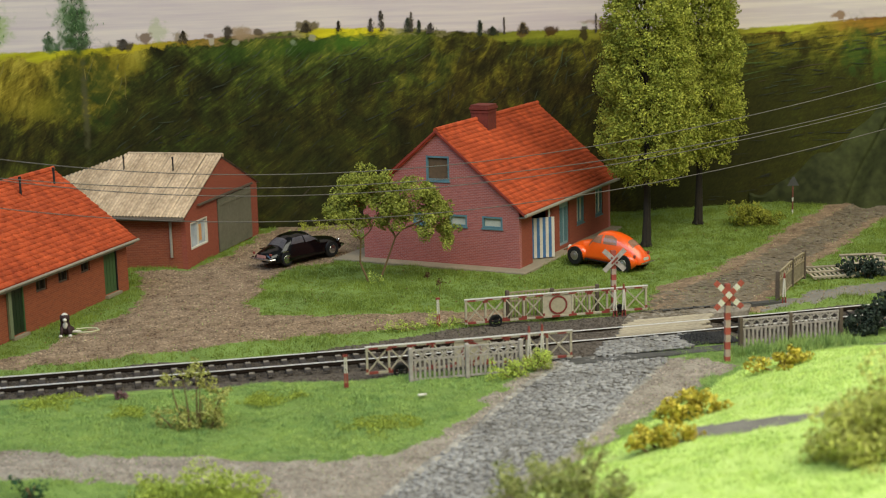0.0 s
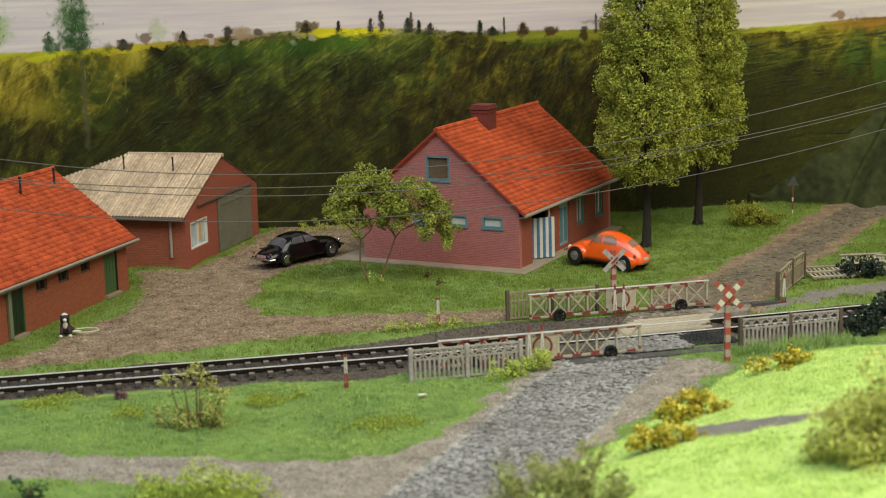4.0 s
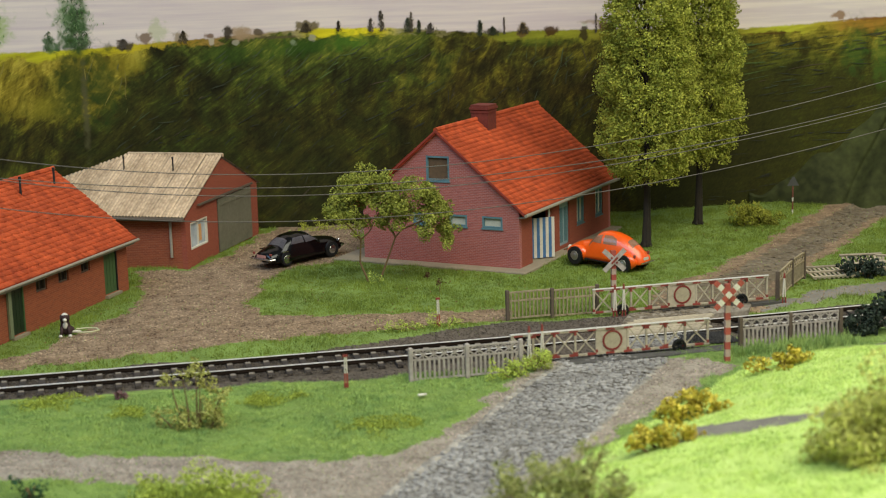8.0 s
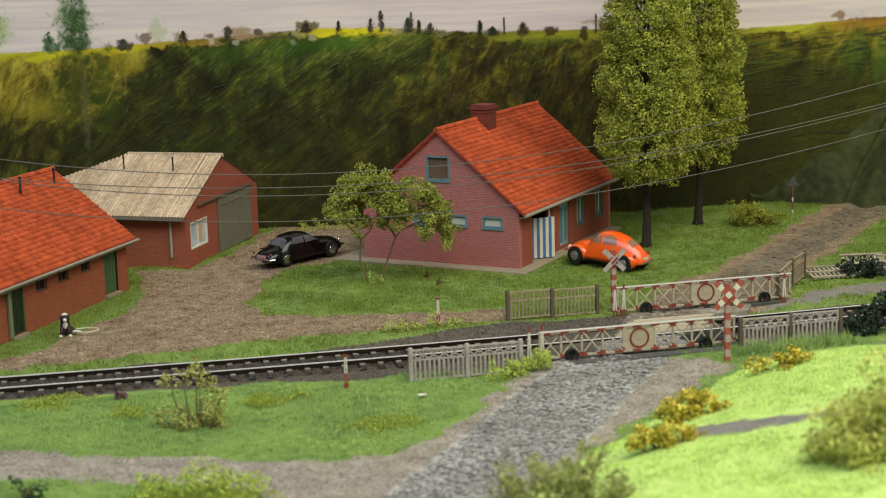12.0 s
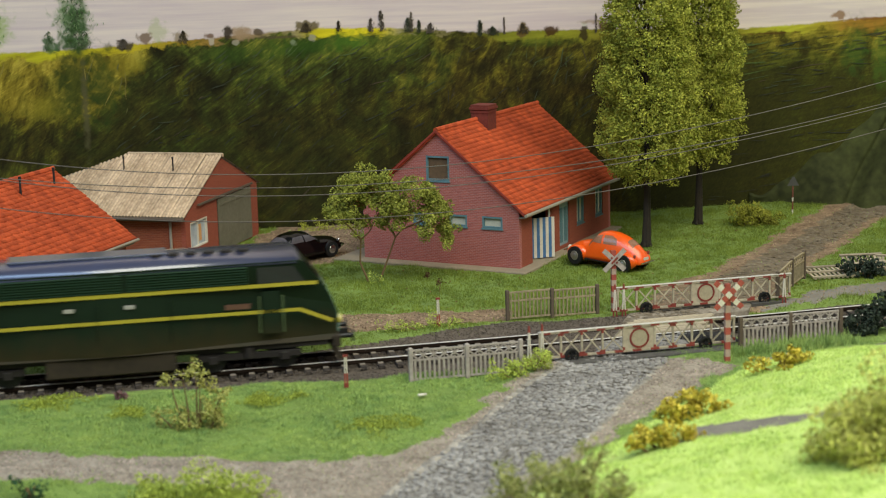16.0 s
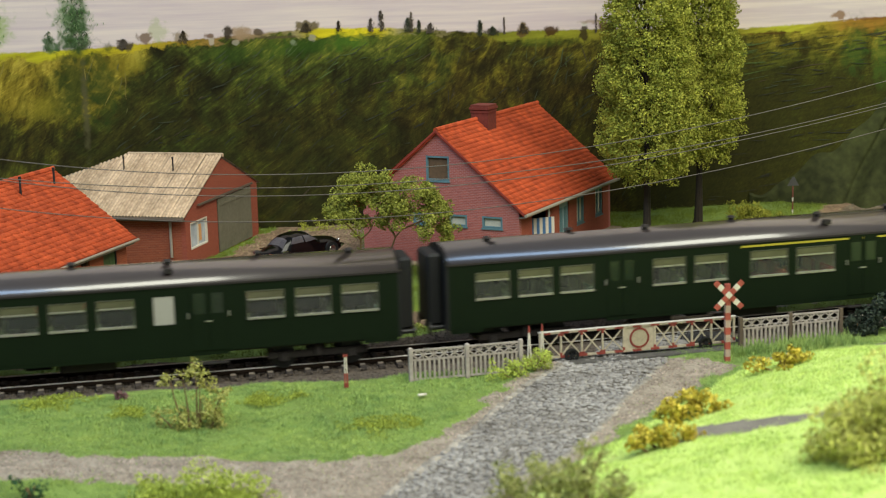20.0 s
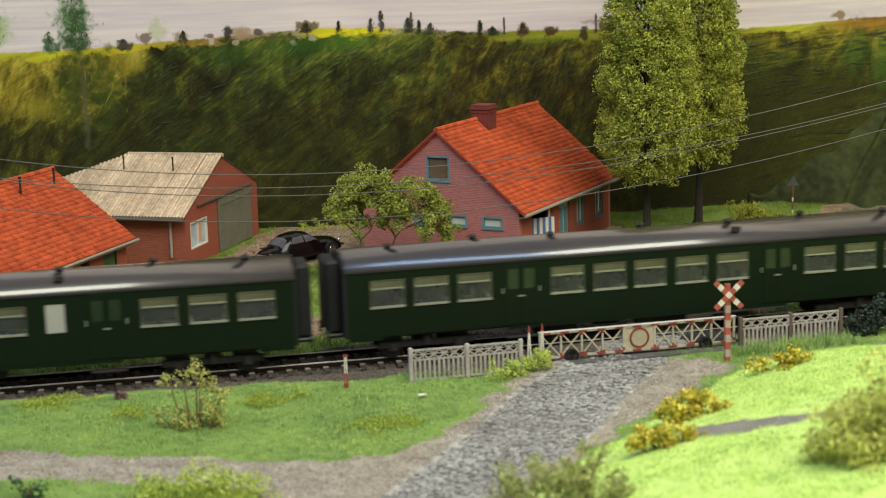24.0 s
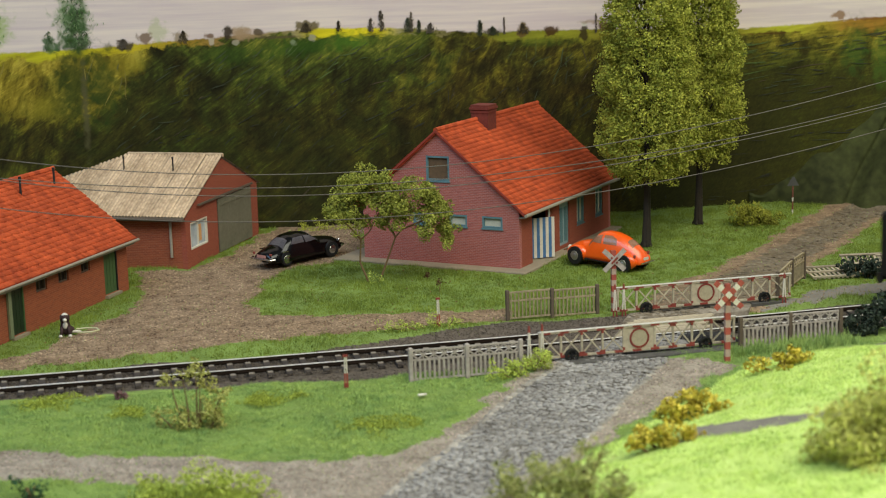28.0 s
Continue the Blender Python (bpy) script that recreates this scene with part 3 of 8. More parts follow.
def board_paint():
    """Blended scenic paint: a pale sky, a field line, and a wooded slope in pigments by height and by zones along the board, dragged out with a brush."""
    m = bpy.data.materials.new("painted_board")
    m.use_nodes = True
    N, L = m.node_tree.nodes, m.node_tree.links
    b = N["Principled BSDF"]
    b.inputs["Roughness"].default_value = 0.85
    b.inputs["Specular IOR Level"].default_value = 0.1
    tc = N.new("ShaderNodeTexCoord")
    sep = N.new("ShaderNodeSeparateXYZ")
    L.new(tc.outputs["Object"], sep.inputs[0])

    def ramp(src, a, c, lo, hi, smooth=True):
        n = N.new("ShaderNodeMapRange")
        n.interpolation_type = "SMOOTHSTEP" if smooth else "LINEAR"
        for k, v in zip(("From Min", "From Max", "To Min", "To Max"), (a, c, lo, hi)):
            n.inputs[k].default_value = v
        L.new(src, n.inputs["Value"])
        return n.outputs["Result"]

    def op(kind, p, q):
        n = N.new("ShaderNodeMath")
        n.operation = kind
        for k, v in enumerate((p, q)):
            if isinstance(v, (int, float)):
                n.inputs[k].default_value = v
            else:
                L.new(v, n.inputs[k])
        return n.outputs[0]

    def add(*terms):
        out = terms[0]
        for t in terms[1:]:
            out = op("ADD", out, t)
        return out

    def times(*terms):
        out = terms[0]
        for t in terms[1:]:
            out = op("MULTIPLY", out, t)
        return out

    def brush(turn, sx, sz, scale, detail, shift=0.0, bend=1.1):
        """Noise drawn out along a direction that climbs by turn degrees."""
        rot, mp = N.new("ShaderNodeMapping"), N.new("ShaderNodeMapping")
        rot.inputs["Rotation"].default_value = (0, radians(turn), 0)
        mp.inputs["Scale"].default_value = (sx / U, 1 / U, sz / U)
        mp.inputs["Location"].default_value = (shift, shift, 0)
        L.new(tc.outputs["Object"], rot.inputs["Vector"])
        L.new(rot.outputs["Vector"], mp.inputs["Vector"])
        n = N.new("ShaderNodeTexNoise")
        n.inputs["Scale"].default_value, n.inputs["Detail"].default_value = scale, detail
        n.inputs["Roughness"].default_value = 0.62
        n.inputs["Distortion"].default_value = bend
        L.new(mp.outputs["Vector"], n.inputs["Vector"])
        return op("SUBTRACT", n.outputs["Fac"], 0.5)

    def hues(v, rows, linear=False):
        cr = N.new("ShaderNodeValToRGB")
        e = cr.color_ramp.elements
        e[0].position, e[1].position = rows[0][0], rows[-1][0]
        for pos, *_ in rows[1:-1]:
            e.new(pos)
        for q, (pos, c, *alpha) in zip(sorted(e, key=lambda s: s.position), rows):
            q.color = (*((c, c, c) if linear else rgb(*c)[:3]), alpha[0] if alpha else 1.0)
        L.new(v, cr.inputs["Fac"])
        return cr

    def blend(f, p, q):
        mix = N.new("ShaderNodeMix")
        mix.data_type = "RGBA"
        L.new(f, mix.inputs["Factor"])
        for k, v in (("A", p), ("B", q)):
            L.new(v, mix.inputs[k])
        return mix.outputs["Result"]
    X, Z = sep.outputs["X"], sep.outputs["Z"]
    wander = brush(30, 0.5, 0.5, 0.8, 3)
    # ochre bank at one end, bounded by a line that climbs; green height in the middle; brown shade; a drier end
    edge = add(X, times(Z, -0.9), times(wander, 3.6 * U))
    ochre = times(ramp(edge, -24.6 * U, -22.8 * U, 1.0, 0.0), ramp(Z, 3.5 * U, 8.6 * U, 0.12, 1.0))
    green = times(ramp(X, -15 * U, -11 * U, 0.0, 1.0), ramp(X, -2 * U, 3 * U, 1.0, 0.25), ramp(add(Z, times(wander, 2.5 * U)), 6.9 * U, 9.7 * U, 0.0, 1.0))
    brown = times(ramp(X, -4 * U, 2 * U, 0.0, 1.0), ramp(X, 8 * U, 13 * U, 1.0, 0.1))
    dry = times(ramp(X, 10 * U, 13 * U, 0.0, 1.0), ramp(Z, 7.0 * U, 9.4 * U, 0.0, 1.0))
    far = times(ramp(X, 15 * U, 24 * U, 0.0, 1.0), ramp(Z, 8.5 * U, 3 * U, 0.3, 1.0))
    slant, steep, level = brush(36, 0.34, 2.2, 1.3, 5), brush(70, 0.4, 1.7, 1.4, 5, 7.0), brush(8, 0.24, 2.6, 1.4, 5, 3.0, 0.6)
    where = ramp(add(X, times(wander, 8 * U)), -4 * U, 1 * U, 0.0, 1.0)
    over = ramp(X, 9 * U, 13 * U, 0.0, 1.0)
    end = ramp(edge, -24.6 * U, -22.8 * U, 1.0, 0.0)
    strokes = add(times(slant, op("SUBTRACT", 1.0, op("MAXIMUM", where, end))), times(steep, op("MAXIMUM", op("SUBTRACT", where, over), end)), times(level, over))
    scratch = add(times(ramp(brush(34, 0.5, 9.0, 2.0, 2, 23.0, 0.5), 0.06, 0.2, 0.0, 1.0), op("SUBTRACT", 1.0, over)), times(ramp(brush(6, 0.4, 10.0, 2.0, 2, 29.0, 0.4), 0.06, 0.2, 0.0, 1.0), over))
    blotch, fine = brush(45, 0.7, 0.9, 0.7, 4, 11.0), brush(40, 1.0, 3.2, 4.2, 6, 5.0)
    # the strokes are strongest towards the height, the foot is almost one deep tone
    force = op("MAXIMUM", ramp(Z, 4.2 * U, 9.2 * U, 0.66, 1.05), times(end, 0.9))
    calm = op("SUBTRACT", 1.0, times(over, ramp(Z, 8.8 * U, 6.4 * U, 0.0, 1.0), 0.7))
    v = add(times(ochre, 0.40), times(green, 0.26), times(dry, 0.20), times(far, 0.19))
    v = add(v, times(force, calm, add(times(strokes, 0.85), times(blotch, 1.5), times(scratch, 0.22))), times(fine, 0.62), ramp(Z, 3.0 * U, 9.5 * U, 0.25, 0.31, False))
    leafy = hues(v, ((0.0, (31, 30, 15)), (0.18, (41, 41, 19)), (0.36, (52, 55, 23)), (0.52, (66, 74, 28)), (0.7, (90, 96, 36)), (1.0, (140, 136, 52)))).outputs["Color"]
    dusty = hues(v, ((0.0, (36, 29, 14)), (0.2, (50, 41, 19)), (0.4, (74, 62, 24)), (0.58, (112, 98, 30)), (0.78, (142, 124, 42)), (1.0, (178, 158, 60)))).outputs["Color"]
    share = add(0.16, times(ochre, 0.8), times(brown, 0.5), times(dry, 0.45), times(calm, brush(30, 0.7, 0.7, 0.7, 3, 19.0), 1.6))
    clip = N.new("ShaderNodeClamp")
    L.new(add(share, times(green, -0.5)), clip.inputs["Value"])
    wood = blend(clip.outputs["Result"], leafy, dusty)
    # sky, laid on in level strokes, and the field line between
    lay = ramp(brush(0, 0.10, 2.6, 1.0, 4, 41.0, 0.2), -0.22, 0.22, 0.0, 1.0)
    sky = hues(lay, ((0.0, (196, 178, 180)), (0.5, (206, 190, 186)), (1.0, (218, 202, 192)))).outputs["Color"]
    span = ramp(X, -30 * U, 34 * U, 0.0, 1.0, False)
    crest = hues(span, [((u + 30) / 64, (z - 9) / 2) for u, z in SKYLINE], True).outputs["Color"]
    band = hues(span, [((u + 30) / 64, c, d) for u, c, d in FIELD])
    ragged = add(times(brush(4, 0.6, 1.6, 1.6, 5, 33.0), 0.42), times(brush(60, 1.2, 1.2, 3.0, 3, 37.0), 0.16))
    below = add(op("SUBTRACT", add(times(crest, 2.0), 9.0), op("DIVIDE", Z, U)), times(ragged, 0.8))
    inside = op("DIVIDE", add(below, times(ragged, 0.9), times(brush(20, 0.5, 0.5, 1.0, 4, 51.0), 1.5)), op("MAXIMUM", band.outputs["Alpha"], 0.05))
    field = N.new("ShaderNodeHueSaturation")
    L.new(band.outputs["Color"], field.inputs["Color"])
    L.new(add(times(level, 1.2), 0.95), field.inputs["Value"])
    land = blend(ramp(inside, 0.75, 1.5, 0.0, 1.0), field.outputs["Color"], wood)
    L.new(blend(ramp(below, -0.03, 0.10, 0.0, 1.0), sky, land), b.inputs["Base Color"])
    daubs(m)
    bp = N.new("ShaderNodeBump")
    bp.inputs["Strength"].default_value, bp.inputs["Distance"].default_value = 0.25, 0.04 * U
    L.new(strokes, bp.inputs["Height"])
    L.new(bp.outputs["Normal"], b.inputs["Normal"])
    return m


def backdrop():
    """A painted board, with the thicker strokes and dabs of paint standing on it."""
    r = np.random.RandomState(5)
    bd = thing("backdrop", P(0, BACK_Y, 0, BACK_TURN), "hand-painted backdrop of a wooded slope under pale sky", "backdrop", kind="structure")
    bm = B()
    box(bm, 0, 0.35, -3, 300, 0.6, 30)
    part("painted_panel", bm, board_paint(), bd)
    pig = {"black_green": (34, 36, 20), "dark_green": (46, 52, 26), "forest_green": (58, 70, 32), "leaf_green": (74, 92, 38), "olive": (92, 90, 38), "ochre": (126, 112, 40),
           "brown": (66, 54, 30), "tree_green": (70, 94, 52), "grey_brown": (84, 74, 62), "tree_light": (104, 132, 80)}
    names = list(pig)
    for k in names:
        mat("pigment_" + k, rgb(*pig[k]), 0.75, vary=0.25, scale=0.8, fine=5, bump=0.15, rand=0.12)
    strokes = {k: [] for k in names}
    ladder = ["black_green", "dark_green", "forest_green", "leaf_green", "olive", "ochre"]
    for i in range(2600):
        x, fv = r.uniform(-27, 28), r.uniform(0.12, 0.97)
        cr = float(skyline(x))
        # zones of the painting: ochre at one end, a green height in the middle, deep shade below
        patchy = math.sin(x * 0.45 + 2.0 * math.sin(fv * 5 + x * 0.11)) + 0.8 * math.sin(x * 1.1 + fv * 9)
        left = 1 / (1 + math.exp((x + 14.3 - 7.5 * (fv - 0.95)) / 0.8))
        green = math.exp(-((x + 5.5) / 6.0) ** 2)
        right = 1 / (1 + math.exp(-(x - 12.5) / 1.5))
        light = 0.03 + 0.7 * max(0, fv - 0.66) + 0.10 * patchy * (0.3 + fv) + 0.4 * left * max(0.1, fv - 0.25) + 0.45 * right * max(0, fv - 0.62) + 0.4 * green * max(0, fv - 0.5)
        if r.rand() > 0.12 + 1.1 * light:
            continue
        level = light * 5.0 + r.normal(0, 0.6) + 0.3
        k = ladder[int(min(max(level, 0), 5))]
        if k in ("leaf_green", "olive") and left > 0.5:
            k = "olive" if r.rand() < 0.6 else "ochre"
        if k == "dark_green" and r.rand() < 0.3:
            k = "brown"
        if left > 0.4 and k not in ("olive", "ochre", "leaf_green"):
            continue
        if left > 0.6:
            ang = r.normal(80, 16)
        elif right > 0.5:
            ang = r.normal(7, 6)
        elif x > 0:
            ang = r.normal(70, 22)
        else:
            ang = r.normal(34 + 10 * math.sin(x * 0.6), 9)
        strokes[k].append((x, -0.8 + (cr + 0.3) * fv, r.uniform(0.25, 1.2) * (1.5 if right > 0.5 else 1), r.uniform(0.012, 0.034), math.radians(ang)))
    for k, rows in strokes.items():
        if not rows:
            continue
        a = np.array(rows)
        du, dv = np.cos(a[:, 4]) * a[:, 2] / 2, np.sin(a[:, 4]) * a[:, 2] / 2
        nu, nv = -np.sin(a[:, 4]) * a[:, 3], np.cos(a[:, 4]) * a[:, 3]
        dep = 0.02 - r.uniform(0, 0.02, len(a))
        bend = r.normal(0, 1.2, len(a))
        pts = []
        for t, wd in ((-1, 0.2), (-0.3, 1.0), (0.4, 0.8), (1, 0.1)):
            off = (1 - t * t) * bend
            for sgn in (-1, 1):
                pts.append(np.stack([a[:, 0] + t * du + nu * (sgn * wd + off), dep, a[:, 1] + t * dv + nv * (sgn * wd + off)], -1))
        V = np.stack(pts, 1).reshape(-1, 3)
        base = np.arange(len(a))[:, None] * 8
        F = np.concatenate([base + np.array(q) for q in ((0, 2, 3, 1), (2, 4, 5, 3), (4, 6, 7, 5))])
        tagged(put("brush_strokes", raw("brush_strokes", V, F, MATS["pigment_" + k]), bd, Matrix()), kind="stuff")

    def painted(name, x, z, w, h, key, count, taper=0.75, seed=1):
        """A painted motif: a cloud of short dabs on the board."""
        q = np.random.RandomState(seed)
        V, F = [], []
        for i in range(count):
            t = q.rand()
            hw = w / 2 * (1 - t ** 1.3 * taper)
            cx, cz = x + q.normal(0, 0.42) * hw, z + t * h
            a = q.uniform(0.5, 2.6)
            l, d = q.uniform(0.04, 0.13), q.uniform(0.012, 0.035)
            b = len(V)
            ca, sa = math.cos(a), math.sin(a)
            V += [(cx - l * ca, -0.01, cz - l * sa), (cx + d * sa, -0.01, cz - d * ca), (cx + l * ca, -0.01, cz + l * sa), (cx - d * sa, -0.01, cz + d * ca)]
            F.append((b, b + 1, b + 2, b + 3))
        put(name, raw(name, V, F, MATS["pigment_" + key]), bd, Matrix())
    # the painted tree and its bole, then bushes and spruces on the skyline
    painted("painted_tree", -18.9, 9.9, 2.0, 2.6, "tree_green", 150, 0.3, 2)
    painted("painted_tree", -18.7, 9.8, 1.3, 2.6, "dark_green", 60, 0.3, 3)
    painted("painted_tree", -18.6, 10.2, 2.4, 2.2, "tree_light", 40, 0.2, 4)
    painted("painted_bush", -20.2, 9.8, 0.6, 0.9, "tree_green", 46, 0.6, 5)
    painted("painted_bush", -22.9, 10.2, 1.4, 1.6, "tree_light", 34, 0.4, 6)
    # x, width, height, pigment
    for k, (x, w, h, key) in enumerate([(-2.95, 0.5, 1.05, "grey_brown"), (-3.5, 0.45, 0.65, "grey_brown"), (-1.55, 0.6, 0.7, "dark_green"), (-1.35, 0.3, 1.0, "grey_brown"), (-0.95, 0.35, 0.6, "dark_green"), (-0.35, 0.7, 0.5, "grey_brown"), (2.3, 0.55, 0.75, "dark_green"),
                                        (2.95, 0.8, 0.4, "dark_green"), (-6.9, 1.0, 0.45, "brown"), (-5.2, 0.35, 0.5, "brown"), (4.6, 0.7, 0.5, "brown"), (3.6, 0.08, 0.95, "grey_brown"), (8.55, 0.08, 1.0, "grey_brown"), (-13.3, 0.6, 0.6, "brown"), (-16.4, 0.5, 0.45, "grey_brown")]):
        painted("painted_spruce" if h > 0.65 else "painted_bush", x, float(skyline(x)) - 0.18, w, h, key, int(40 + 110 * w * h), 0.8, 20 + k)


backdrop()


def draped_cloth():
    """A dark scenic cloth that sags from the board down to the lane in soft folds."""
    us, ts = np.linspace(17.0, 40.0, 150), np.linspace(0, 1, 60)
    Uu, T = np.meshgrid(us, ts)
    top = 0.6 + 5.4 * sstep(17.0, 27.0, Uu) + 0.3 * np.sin(Uu * 1.3 + 0.6) * sstep(17.5, 20, Uu) + 0.16 * np.sin(Uu * 3.1)
    z = -0.4 + (top + 0.4) * T
    crease = Uu - 22.1 - 0.62 * z
    out = 1.9 * sstep(17.0, 21.5, Uu) * (1 - T) ** 1.3 + 0.12 + 0.9 * sstep(-0.35, 0.35, crease) * (1 - T) ** 0.8
    out = out + 0.22 * np.sin(Uu * 1.5 + 4 * T + np.sin(Uu * 0.8)) * (1 - T) + 0.10 * np.sin(Uu * 3.7 - 6 * T) * (1 - T) - 0.75 * np.exp(-(crease / 0.26) ** 2) * (1 - 0.5 * T)
    out = out * np.minimum(1, 8 * (1 - T)) - 0.03 * (T > 0.995)
    c, s_ = math.cos(math.radians(BACK_TURN)), math.sin(math.radians(BACK_TURN))
    V = np.stack([Uu * c + out * s_, BACK_Y + Uu * s_ - out * c, z], -1).reshape(-1, 3)
    n = len(us)
    q = (np.arange(len(ts) - 1)[:, None] * n + np.arange(n - 1)).ravel()
    F = np.stack([q, q + 1, q + n + 1, q + n], -1)
    cloth = mat("dark_green_scenic_cloth", rgb(64, 68, 36), 0.9, vary=0.5, scale=0.35, fine=2.2, bump=0.5, second=rgb(38, 41, 20), spec=0.2)
    tagged(new("scenic_cloth", raw("scenic_cloth", V, F, cloth, True)), "dark green scenic cloth draped in folds behind the lane", "cloth", kind="structure")


draped_cloth()


# ---- buildings ----
def gable_wall(outline, thick, holes):
    """A wall in the xz plane (y from 0 to thick) with rectangular openings cut through: cells between all the edges."""
    xs = sorted({p[0] for p in outline} | {v for h in holes for v in h[:2]})
    zs = sorted({v for h in holes for v in h[2:]} | {p[1] for p in outline})
    bm = B()

    def top(x):
        best = 0
        n = len(outline)
        for i in range(n):
            (x1, z1), (x2, z2) = outline[i], outline[(i + 1) % n]
            if min(x1, x2) - 1e-6 <= x <= max(x1, x2) + 1e-6 and x1 != x2:
                best = max(best, z1 + (z2 - z1) * (x - x1) / (x2 - x1))
        return best
    for i in range(len(xs) - 1):
        a, b = xs[i], xs[i + 1]
        ta, tb = top(a + 1e-5), top(b - 1e-5)
        cuts = sorted((h[2], h[3]) for h in holes if h[0] < (a + b) / 2 < h[1])
        z = min(p[1] for p in outline)
        for lo, hi in cuts:
            if lo > z:
                prism(bm, [(a, z), (b, z), (b, lo), (a, lo)], 0, thick, "xz")
            z = hi
        prism(bm, [(a, z), (b, z), (b, max(tb, z)), (a, max(ta, z))], 0, thick, "xz")
    bmesh.ops.remove_doubles(bm, verts=bm.verts, dist=1e-5)
    return bm


def window(parent, m, w, h, frame_mat, pane_mat, bars=1, sill=True, name="window", fw=0.09, glass=True):
    """A framed window in the local xz plane, its outside towards -y."""
    wn = new(name)
    wn.parent = parent
    wn.matrix_basis = m
    bm = B()
    for x in (-w / 2 + fw / 2, w / 2 - fw / 2):
        box(bm, x, 0, 0, fw, 0.12, h)
    for z in (0, h - fw):
        box(bm, 0, 0, z, w - 2 * fw, 0.12, fw)
    part("window_frame", bm, frame_mat, wn)
    for k in range(bars):
        bm = B()
        box(bm, -w / 2 + w * (k + 1) / (bars + 1), 0.01, fw, 0.05, 0.07, h - 2 * fw)
        part("glazing_bar", bm, frame_mat, wn)
    bm = B()
    box(bm, 0, 0.06, fw * 0.5, w - fw, 0.02, h - fw)
    part("pane", bm, pane_mat, wn)
    if sill:
        bm = B()
        box(bm, 0, -0.04, -0.06, w + 0.08, 0.14, 0.06)
        part("window_sill", bm, frame_mat, wn)
    return wn


def tiled_slope(length, slope, tile_w, tile_h, material, seed=1, name="roof_tiles", low=None):
    """Pantiles over a slope: x along the eave, y up the slope; every tile a curved plate of its own, overlapping the one below."""
    r = np.random.RandomState(seed)
    nx, ny = int(round(length / tile_w)), int(round(slope / tile_h))
    tw, th = length / nx, slope / ny
    prof = [(0.0, 0.0), (0.22, 0.034), (0.45, 0.026), (0.7, 0.0), (1.0, 0.010)]
    V, F = [], []
    for j in range(ny):
        for i in range(nx):
            b = len(V)
            dz, dy = r.normal(0, 0.008), r.normal(0, 0.008)
            for t in (0.0, 1.12):
                for p, hgt in prof:
                    V.append(((i + p) * tw, (j + t) * th + dy, hgt + 0.036 * (1.12 - t) + dz))
            for p, hgt in prof:
                V.append(((i + p) * tw, j * th + dy, 0.0))
            for k in range(4):
                F.append((b + k, b + k + 1, b + 6 + k, b + 5 + k))
                F.append((b + 10 + k, b + 11 + k, b + k + 1, b + k))
    return raw(name, V, F, material)


FLOORS = [corners(3.52, 74.95, -27.33, -9.3, 0.5, -0.7, 11.0), corners(-12.15, 77.5, 74, 0, 9, 0, 14), corners(-14.2, 73.3, 71.1, -14, 0, 0, 8)]


def slope_frame(eave_a, eave_b, ridge_a):
    """A matrix with x from eave_a to eave_b, y up the slope towards ridge_a."""
    a, b, c = Vector(eave_a), Vector(eave_b), Vector(ridge_a)
    x = (b - a).normalized()
    y = (c - a)
    y = (y - x * y.dot(x)).normalized()
    z = x.cross(y)
    m = Matrix((x, y, z)).transposed().to_4x4()
    m.translation = a * U
    return m


